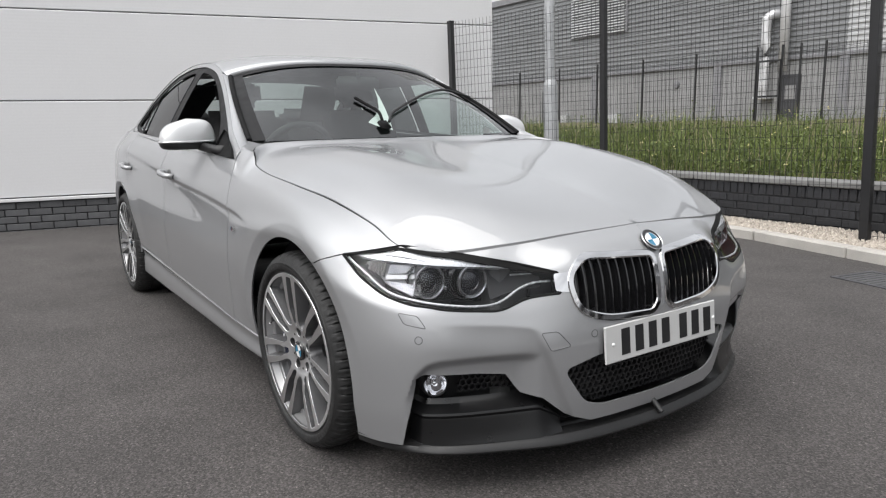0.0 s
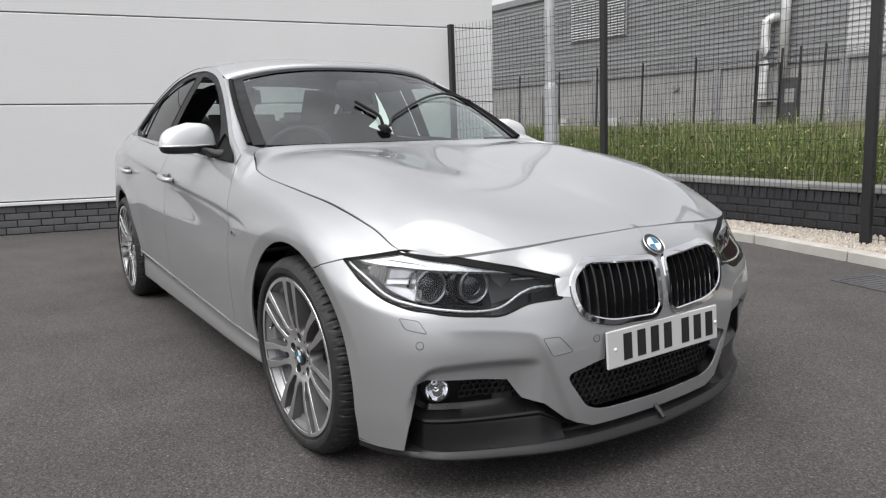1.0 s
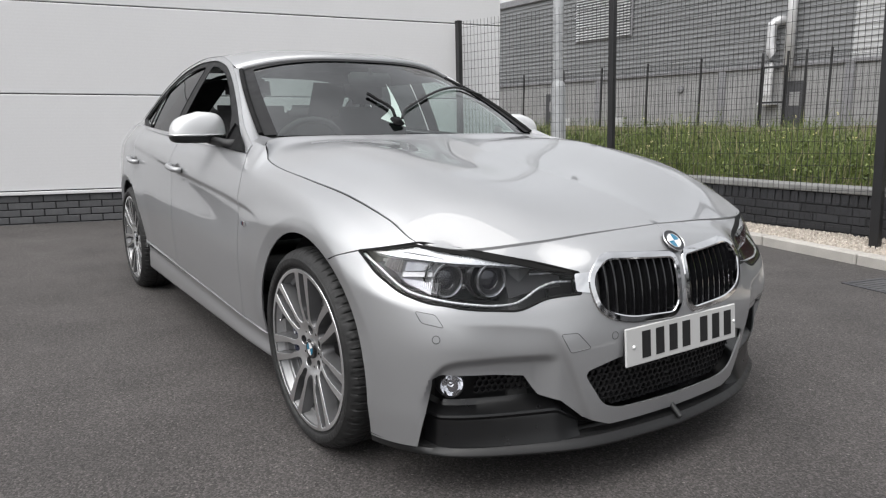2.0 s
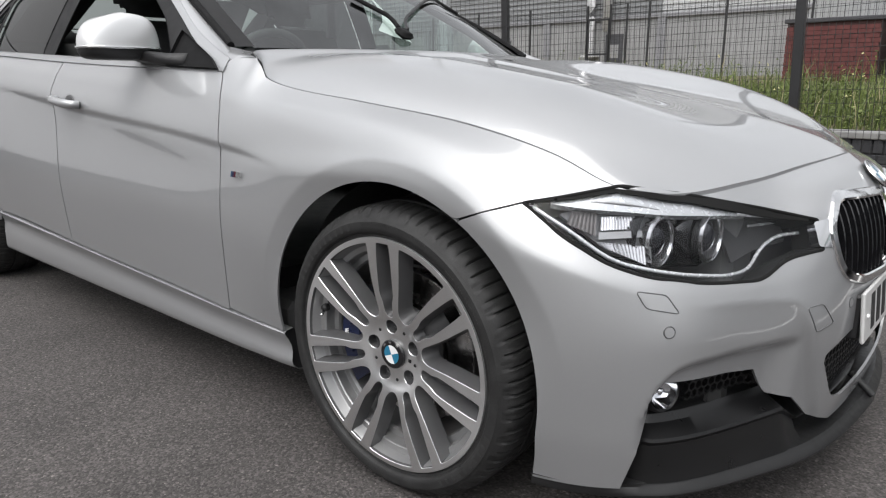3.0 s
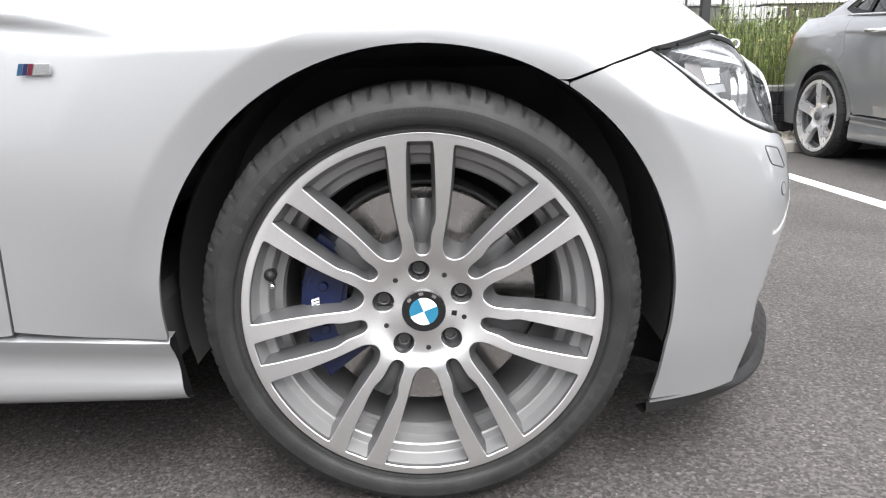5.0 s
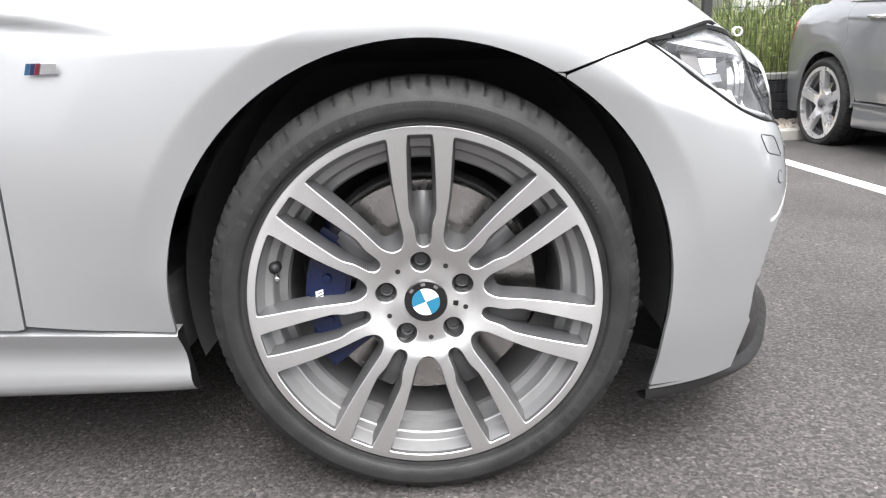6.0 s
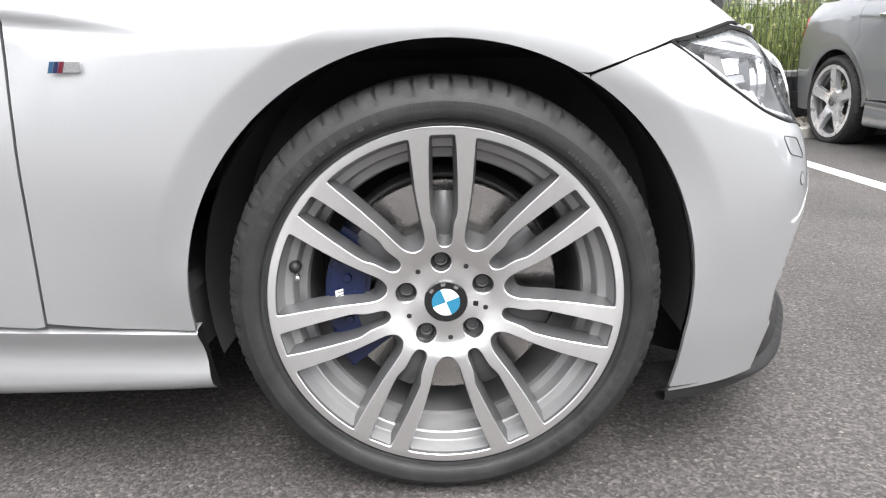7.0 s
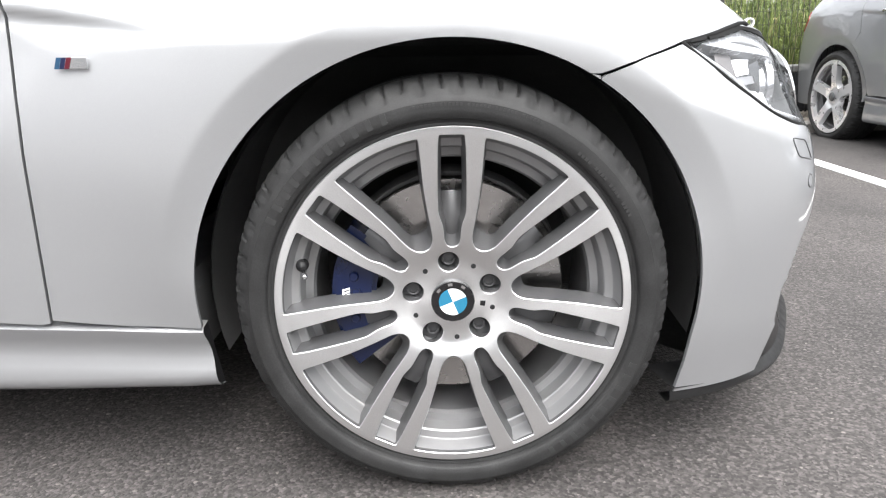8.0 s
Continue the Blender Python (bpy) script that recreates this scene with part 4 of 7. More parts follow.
def full(piece):
    """Right half and its mirror image in one mesh, welded along the middle."""
    bm = bmesh.new()
    for v, f in (piece, mirrored(piece)):
        vv = [bm.verts.new(c) for c in v]
        for q in f:
            if len(set(q)) == len(q):
                try:
                    bm.faces.new([vv[k] for k in q])
                except ValueError:
                    pass
    bmesh.ops.remove_doubles(bm, verts=[v for v in bm.verts if abs(v.co.y) < 0.002], dist=0.0015)
    bmesh.ops.recalc_face_normals(bm, faces=bm.faces)
    return bm


def smooth_grid(p, n=4):
    """A small sheet through a few rows of points, rounded between them."""
    a = np.linspace(0, 1, len(p))
    t = np.linspace(0, 1, (len(p) - 1) * n + 1)
    q = np.stack([glide([(u, *v) for u, v in zip(a, p[:, k])], t) for k in range(p.shape[1])], 1)
    b = np.linspace(0, 1, q.shape[1])
    t = np.linspace(0, 1, (q.shape[1] - 1) * n + 1)
    return grid(np.stack([glide([(u, *v) for u, v in zip(b, row)], t) for row in q]))


def build_body(car, paint, tail=False):
    """The body panels of a saloon under its empty."""
    for k, (name, outline, holes, step) in enumerate((
            ("front_bumper", BUMPER, [LAMP_OUT, KIDNEY, GRILLE_LOW], 0.006), ("fender", FENDER, [], 0.006),
            ("front_door", FRONT_DOOR, [], 0.0075), ("rear_door", REAR_DOOR, [], 0.011), ("rear_quarter", QUARTER, [], 0.022))):
        piece = panel(body, outline, holes, step, 0.006, inward=INW)
        if name == "front_bumper":
            part(name, full(piece), paint, car, smooth=True, sharp=35)
        else:
            part(name, piece, paint, car, smooth=True, sharp=35)
            part(name, mirrored(piece), paint, car, smooth=True, sharp=35)
    part("hood", full(with_edge(hood_patch())), paint, car, smooth=True, sharp=35)
    frame_piece = panel(side_glass, SIDE_FRAME, [DLO], 0.006, 0.003, inward=-1)
    trim_piece = panel(lambda x, z: side_glass(x, z) + (0, 0.004, 0), DLO, [WIN_FRONT, WIN_REAR, WIN_SMALL], 0.012, 0.003, inward=-1)
    for flip in (False, True):
        f = mirrored if flip else (lambda q: q)
        part("side_frame", f(frame_piece), paint, car, smooth=True, sharp=35)
        part("window_trim", f(trim_piece), TRIM_GREY, car, "satin black window trim", smooth=True, sharp=35)
        for name, w in (("rear_side_window", WIN_REAR), ("quarter_window", WIN_SMALL)) + ((("front_side_window", WIN_FRONT),) if flip or tail else ()):
            g = part(name, f(panel(lambda x, z: side_glass(x, z) + (0, 0.012, 0), w, [], 0.04, 0, inward=-1)),
                     SIDE_GLAZING if name != "front_side_window" else GLAZING, car, "dark tinted side window", smooth=True)
            g.visible_shadow = False
    # roof, screens and boot lid
    m = 24
    b = np.linspace(0, 1, m)
    ax = np.linspace(-1.38, -2.42, 30)
    rail = glide([(k[0], k[1], k[2]) for k in RAIL], ax)
    far = np.stack([ax, rail[:, 0], rail[:, 1]], -1)
    cx = np.linspace(-1.235, -2.50, 30)
    near = np.stack([cx, np.zeros(30), glide([(-2.50, 1.372), (-2.2, 1.414), (-1.9, 1.436), (-1.6, 1.436), (-1.4, 1.420), (-1.235, 1.386)], cx)], -1)
    front = np.stack([near[0, 0] + (far[0, 0] - near[0, 0]) * b**2.4, far[0, 1] * b, near[0, 2] + (far[0, 2] - near[0, 2]) * b**3.2], -1)
    rear = np.stack([near[-1, 0] + (far[-1, 0] - near[-1, 0]) * b**2, far[-1, 1] * b, near[-1, 2] + (far[-1, 2] - near[-1, 2]) * b**2.4], -1)
    roof = coons(front, rear, near, far)
    lip = roof[0] * (1, 0.95, 1) + (0.006, 0, -0.016)
    roof = np.concatenate([lip[None], (lip * 0.4 + roof[0] * 0.6 + (0.004, 0, 0.003))[None], roof[1:]])
    part("roof", full(grid(roof)), paint, car, smooth=True)
    hx = roof[0] * (1, 0.995, 1) + (0.003, 0, -0.004)
    base = np.stack([-0.58 - 0.19 * b**2.2, -0.722 * b, 1.006 - 0.006 * b**2], -1)
    k = 24
    a = np.linspace(0, 1, k)[:, None]
    mid = base[0] + (hx[0] - base[0]) * a + np.array([0, 0, 0.022]) * np.sin(np.pi * a)
    outer = base[-1] + (hx[-1] - base[-1]) * a + np.array([0, -0.012, 0.016]) * np.sin(np.pi * a)
    screen = coons(base, hx, mid, outer)
    g = part("windscreen", full(grid(screen)), GLAZING, car, "clear laminated windscreen", smooth=True)
    g.visible_shadow = False
    # black band round the screen's lower edge and the pillars
    pill = []
    ri = resample(round_path([k2 for k2 in RAIL if k2[0] > -1.36] + [tuple(far[0])], 20), k)
    ri[-1] = far[0]
    for t, (p0, p1) in enumerate(zip(screen[:, -1], ri)):
        row = []
        for w in np.linspace(0, 1, 7):
            row.append(p0 + (p1 - p0) * w + np.array([0.006, -0.003, 0.003]) * math.sin(math.pi * w))
        pill.append(row)
    pill = np.array(pill)
    for flip in (False, True):
        f = mirrored if flip else (lambda q: q)
        part("screen_pillar", f(grid(pill)), paint, car, smooth=True)
        part("screen_seal", f(tube(screen[:, -1] + (0.006, -0.004, 0.006), 0.012, 8)), SOOT, car)
    frit = [p + np.array([0.003, 0.0, 0.004]) for p in (screen[:, -1], screen[:, -3] * 0.8 + screen[:, -2] * 0.2)]
    for flip in (False, True):
        part("screen_band", (mirrored if flip else (lambda q: q))(grid(np.stack(frit, 1))), TRIM_GREY, car, smooth=True)
    top_band = np.stack([screen[-1], screen[-2]]) + np.array([0.003, 0.0, 0.004])
    part("screen_header", full(grid(top_band)), TRIM_GREY, car, "black printed band on the glass", smooth=True)
    foot = np.array([[(-0.564, -0.784, 0.969), (-0.605, -0.795, 0.970), (-0.632, -0.803, 0.956)], [(-0.648, -0.742, 0.980), (-0.692, -0.778, 0.985), (-0.722, -0.799, 0.974)],
                     [(-0.700, -0.680, 0.985), (-0.755, -0.716, 1.000), (-0.795, -0.760, 1.014)]])
    for flip in (False, True):
        part("pillar_foot", (mirrored if flip else (lambda q: q))(smooth_grid(foot)), paint, car, smooth=True)
    head = np.concatenate([screen[-1, ::-1] * (1, -1, 1), screen[-1, 1:]])
    part("roof_seal", tube(head, 0.0025, 6), BLACK_PLASTIC, car)
    # cowl
    cow = np.stack([base + (0.0, 0, -0.006), np.stack([np.maximum(base[:, 0] + 0.05, -0.70), -0.74 * b, base[:, 2] - 0.022], -1)], 1)
    part("cowl", full(grid(cow)), BLACK_PLASTIC, car, "black plastic cowl", smooth=True)
    # rear window and boot lid
    rb = np.stack([np.full(m, -3.06) - 0.05 * (1 - b**2), -0.70 * b, 1.085 - 0.025 * b**2], -1)
    rw = coons(rear * (1, 0.96, 1), rb, rear[0] + (rb[0] - rear[0]) * a + np.array([0, 0, 0.02]) * np.sin(np.pi * a),
               rear[-1] * (1, 0.96, 1) + (rb[-1] - rear[-1] * (1, 0.96, 1)) * a)
    part("rear_window", full(grid(rw)), REAR_GLAZING, car, "lightly tinted rear window", smooth=True).visible_shadow = False
    c = np.stack([np.stack([rw[i, -1] + (p - rw[i, -1]) * w for w in np.linspace(0, 1, 4)])
                  for i, p in enumerate(resample(np.array([k2 for k2 in RAIL if k2[0] < -2.4]), k))])
    for flip in (False, True):
        part("rear_pillar", (mirrored if flip else (lambda q: q))(grid(c)), paint, car, smooth=True)
    s_b = side_s(-3.06)
    tb = edge(6, np.linspace(s_b, SMAX, 60))
    far_b = resample(tb[tb[:, 0] > -3.62], 20)
    rear_b = resample(tb[tb[:, 0] <= -3.62], m)[::-1]
    near_b = np.stack([np.linspace(-3.11, -3.72, 20), np.zeros(20), glide([(-3.72, 1.075), (-3.4, 1.09), (-3.11, 1.085)], np.linspace(-3.11, -3.72, 20))], -1)
    front_b = np.stack([rb[:, 0], np.linspace(0, far_b[0, 1], m), np.linspace(1.085, far_b[0, 2], m)], -1)
    far_b[-1] = rear_b[-1]
    part("boot_lid", full(grid(coons(front_b, rear_b, near_b, far_b))), paint, car, smooth=True)
    # underside and wheel wells
    part("floor_pan", box(-2.4, -0.42, -0.82, 0.82, 0.19, 0.34, 0.02), DARK_LINER, car, "black underside")
    part("engine_undertray", box(-0.45, 0.58, -0.5, 0.5, 0.22, 0.7, 0.02), DARK_LINER, car)
    part("rear_subframe", box(-3.55, -2.35, -0.5, 0.5, 0.25, 0.7, 0.02), DARK_LINER, car)
    for cx, cz, r in ARCHES:
        for sgn in (-1, 1):
            a = np.radians(np.linspace(-13, 197, 40))
            pr = [(r + 0.003, 0.80), (r + 0.012, 0.78), (r + 0.02, 0.6), (r + 0.02, 0.48), (0.05, 0.48)]
            p = np.array([[(cx + q * math.cos(w), sgn * y, cz + q * math.sin(w)) for q, y in pr] for w in a])
            part("wheel_well", grid(p), DARK_LINER, car, "black plastic wheel arch liner", smooth=True, sharp=40)
    # side skirts
    for sgn in (-1, 1):
        rows = []
        for x in np.linspace(-0.387, -2.42, 40):
            t = float(glide([(-0.385, 0.279), (-0.52, 0.286), (-0.69, 0.292), (-1.5, 0.319), (-2.42, 0.350)], np.array([x]))[0])
            out = 0.878 + 0.008 * min((-0.39 - x) / 0.25, 1)
            rows.append([(x, sgn * yy, zz) for yy, zz in ((out - 0.03, t + 0.012), (out - 0.007, t + 0.009), (out - 0.001, t + 0.003), (out - 0.004, t - 0.005), (out - 0.012, t - 0.018),
                         (out - 0.018, t - 0.034), (out - 0.019, t - 0.05), (out - 0.016, t - 0.066), (out - 0.014, 0.204), (out - 0.017, 0.191), (out - 0.028, 0.180), (out - 0.05, 0.174))])
        for k in (0, 1):
            rows[k] = [(x + 0.002 + 0.012 * (0.296 - z) / 0.12, y - 0.004 * (1 - k) * sgn, z) for x, y, z in rows[k]]
        v, f = grid(np.array(rows))
        part("skirt_end", ([(x - 0.004, y - sgn * 0.004, z) for x, y, z in rows[0]], [tuple(range(12))]), BLACK_PLASTIC, car)
        part("side_skirt", (v, f), paint, car, smooth=True, sharp=55)


# which way the skin's normal points
_q = body(np.array([2.5, 2.501, 2.5]), np.array([0.6, 0.6, 0.601]))
INW = 1.0 if np.cross(_q[1] - _q[0], _q[2] - _q[0])[1] < 0 else -1.0

car = empty("saloon_car", "silver metallic four-door saloon with a black front lip", "car")
build_body(car, PAINT)


# ---------------------------------------------------------------- wheels
def sector(r0, r1, a0, a1, y0, y1, n=8):
    """A block of a ring about the y axis, angles in degrees."""
    a = np.radians(np.linspace(a0, a1, n))
    ring = [(r0, y0), (r1, y0), (r1, y1), (r0, y1)]
    p = np.array([[(r * math.cos(w), y, r * math.sin(w)) for r, y in ring] for w in a])
    v, f = grid(p, closed_v=True)
    return v, f + [(0, 1, 2, 3), tuple(len(v) - k for k in (1, 2, 3, 4))]


SPOKES = 7


def polar(phi, r, t):
    """From a spoke pair's own axis: outwards r, across t."""
    return (r * math.cos(phi) - t * math.sin(phi), r * math.sin(phi) + t * math.cos(phi))


def wheel_face(x, z):
    r = np.hypot(x, z)
    y = glide([(0, 0.026), (0.04, 0.0262), (0.055, 0.0268), (0.064, 0.0262), (0.075, 0.0228), (0.086, 0.0180), (0.098, 0.0140), (0.115, 0.0105), (0.135, 0.0078), (0.19, 0.0030), (0.245, 0.0004),
               (0.258, 0.0), (0.264, 0.0003), (0.27, 0.0022)], r)
    return np.stack([x, y, z], -1)


def double_spoke_holes():
    holes = []
    for k in range(SPOKES):
        phi = radians(90 + k * 360 / SPOKES)
        half = [(0.2549, 0.0185), (0.235, 0.0203), (0.20, 0.0211), (0.17, 0.0213), (0.150, 0.0211), (0.139, 0.0204), (0.131, 0.0178), (0.123, 0.0147), (0.112, 0.0133), (0.099, 0.0126)]
        ring = [polar(phi, r, t) for r, t in half] + [polar(phi, 0.0905, 0.0098), polar(phi, 0.0862, 0.0045), polar(phi, 0.0862, -0.0045), polar(phi, 0.0905, -0.0098)] + [
            polar(phi, r, -t) for r, t in reversed(half)]
        holes.append(rounded(ring, [0.0028] + [0.006] * 22 + [0.0028], 4))
        nxt = phi + 2 * math.pi / SPOKES
        a_side = [(0.2500, 0.0462), (0.219, 0.0434), (0.187, 0.0408), (0.160, 0.0375), (0.138, 0.0340), (0.117, 0.0303), (0.102, 0.0278)]
        lead = [polar(phi, r, t) for r, t in a_side]
        trail = [polar(nxt, r, -t) for r, t in reversed(a_side)]
        mid = (phi + nxt) / 2
        inner = [polar(mid, 0.0945, -0.0125), polar(mid, 0.0895, -0.0055), polar(mid, 0.0895, 0.0055), polar(mid, 0.0945, 0.0125)]
        a0, a1 = math.atan2(trail[-1][1], trail[-1][0]), math.atan2(lead[0][1], lead[0][0])
        while a0 < a1:
            a0 += 2 * math.pi
        outer = [(0.2542 * math.cos(a), 0.2542 * math.sin(a)) for a in np.linspace(a0, a1, 10)[1:-1]]
        holes.append(rounded(lead + inner + trail + outer, 0.005, 3))
    return holes


def five_spoke_holes():
    holes = []
    for k in range(5):
        phi = radians(90 + k * 72)
        nxt = phi + radians(72)
        side_a = [(0.238, 0.036), (0.16, 0.032), (0.10, 0.03)]
        lead = [polar(phi, r, t) for r, t in side_a]
        trail = [polar(nxt, r, -t) for r, t in reversed(side_a)]
        a0, a1 = math.atan2(trail[-1][1], trail[-1][0]), math.atan2(lead[0][1], lead[0][0])
        while a0 < a1:
            a0 += 2 * math.pi
        outer = [(0.24 * math.cos(a), 0.24 * math.sin(a)) for a in np.linspace(a0, a1, 12)[1:-1]]
        holes.append(rounded(lead + [polar((phi + nxt) / 2, 0.075, 0)] + trail + outer, 0.012, 4))
    return holes


BOLTS = [radians(95.5 + 72 * k) for k in range(5)]
CIRCLE = np.linspace(0, 2 * np.pi, 240, endpoint=False)
RIM_EDGE = np.stack([0.2648 * np.cos(CIRCLE), 0.2648 * np.sin(CIRCLE)], -1)


def bolt_hole(a, r=0.0168, n=22):
    return [(0.0616 * math.cos(a) + r * math.cos(w), 0.0616 * math.sin(a) + r * math.sin(w)) for w in np.linspace(0, 2 * math.pi, n, endpoint=False)]


def tyre_mesh(notches=74, seg=7):
    prof = [(0.256, 0.02), (0.2605, 0.008), (0.2652, 0.0055), (0.2685, 0.0045), (0.2705, 0.0052), (0.2725, 0.0042), (0.2755, 0.0036), (0.2775, -0.0030), (0.2795, -0.0052), (0.290, -0.0072), (0.3005, -0.0060),
            (0.3025, -0.0032), (0.3065, -0.0012), (0.3085, 0.0006), (0.3160, 0.0062), (0.3230, 0.0150), (0.3275, 0.026), (0.3305, 0.042), (0.3316, 0.060), (0.3318, 0.078), (0.3255, 0.080), (0.3255, 0.088), (0.3318, 0.09),
            (0.3318, 0.135), (0.3255, 0.137), (0.3255, 0.145), (0.3318, 0.147), (0.3315, 0.17), (0.326, 0.205), (0.312, 0.228), (0.285, 0.235), (0.256, 0.21)]
    n = notches * seg
    a = np.linspace(0, 2 * np.pi, n, endpoint=False)
    pr = np.array(prof)
    r = np.repeat(pr[:, 0][None], n, 0)
    y = np.repeat(pr[:, 1][None], n, 0)
    cut = (np.arange(n) % seg) == 0                 # shoulder sipes, every second one longer
    long = (np.arange(n) % (2 * seg)) == 0
    for k in range(15, 19):
        r[cut, k] -= 0.0055 if k > 15 else 0.0028
        y[cut, k] += 0.004 if k < 18 else 0.0
    r[long, 14] -= 0.0020
    y[long, 14] += 0.0034
    for step in (1, 2, 3):                          # a hook at the foot of each long sipe
        y[np.roll(long, step), 14] += 0.0030
        r[np.roll(long, step), 14] -= 0.0016
    r[:, 15:18] += 0.0007 * np.sin(5.0 * a * notches / 3)[:, None]
    x, z = r * np.cos(a)[:, None], r * np.sin(a)[:, None]
    z = np.maximum(z, -0.3265)
    return grid(np.stack([x, y, z], -1), closed_u=True)


def mark_kinds():
    """Moulded sidewall marks as plain bars: each kind's block and the angles at which it stands."""
    return [(sector(0.2845, 0.2995, -0.8, 0.8, -0.0075, -0.003, 3), [152 - k * 4.35 for k in range(11)]),
            (sector(0.2945, 0.2985, -0.32, 0.32, -0.0074, -0.003, 2), [100 - k * 1.05 for k in range(34) if k % 7 != 6]),
            (sector(0.2845, 0.2895, -0.35, 0.35, -0.0076, -0.003, 2), [52 - k * 1.3 for k in range(20) if k % 5 != 4]),
            (sector(0.2850, 0.2960, -0.7, 0.7, -0.0074, -0.003, 3), [302 + k * 4.2 for k in range(10)])]


def roundel(parent, r, at, white_first=0):
    """A round badge: black ring, chrome edge, blue and white quarters."""
    disc = part("badge_ring", lathe([(0.0, 0.001), (r * 0.97, 0.001), (r, 0.0025), (r, 0.006), (0, 0.006)], 40), GLOSS_BLACK, parent, "round black badge ring", smooth=True, sharp=30)
    disc.matrix_local = at
    part("badge_rim", lathe([(r * 0.62, 0.0012), (r * 0.635, -0.0004), (r * 0.67, -0.0004), (r * 0.685, 0.0012)], 40), CHROME, disc, smooth=True)
    part("badge_edge", lathe([(r * 0.96, 0.0012), (r * 0.975, -0.0004), (r * 1.0, -0.0002), (r * 1.01, 0.003)], 40), CHROME, disc, smooth=True)
    for k in range(4):
        a = np.radians(np.linspace(90 * k, 90 * k + 90, 8))
        q = r * 0.63
        v = [(0, 0.0004, 0)] + [(q * math.cos(w), 0.0004, q * math.sin(w)) for w in a]
        part("badge_quarter", (v, [(0, j + 1, j) for j in range(1, 8)]), (BADGE_BLUE, BADGE_WHITE)[(k + white_first) % 2], disc)
    return disc


TYRE_DATA = mesh_of("tyre", *tyre_mesh(), smooth=True)
TYRE_DATA.materials.append(RUBBER)
TYRE_DATA.set_sharp_from_angle(angle=radians(38))
MARKS = []
for piece, angles in mark_kinds():
    MARKS.append((mesh_of("raised_mark", *piece), angles))
    MARKS[-1][0].materials.append(MARK_RUBBER)
BARREL = [(0.2565, 0.004), (0.2640, 0.002), (0.2660, 0.003), (0.2662, 0.012), (0.262, 0.03), (0.256, 0.05), (0.256, 0.2), (0.25, 0.2), (0.213, 0.19), (0.213, 0.066),
          (0.2165, 0.060), (0.2285, 0.058), (0.2305, 0.054), (0.2325, 0.036), (0.2345, 0.0335), (0.2455, 0.031), (0.2475, 0.028), (0.2515, 0.010), (0.2555, 0.002)]
FACE_TOP, FACE_WALL = panel(wheel_face, RIM_EDGE, double_spoke_holes() + [bolt_hole(a) for a in BOLTS], 0.0036, 0.040, 1.0, split=True, chamfer=0.0009, draft=0.0055)
FACE_DATA = mesh_of("spoke_face", *FACE_TOP, smooth=True)
FACE_DATA.materials.append(MACHINED)
FACE_DATA.set_sharp_from_angle(angle=radians(30))
WALL_DATA = mesh_of("spoke_sides", *FACE_WALL, smooth=True)
WALL_DATA.materials.append(ALLOY_GREY)
WALL_DATA.set_sharp_from_angle(angle=radians(50))
FIVE_TOP, FIVE_WALL = panel(wheel_face, RIM_EDGE, five_spoke_holes(), 0.007, 0.04, 1.0, split=True)


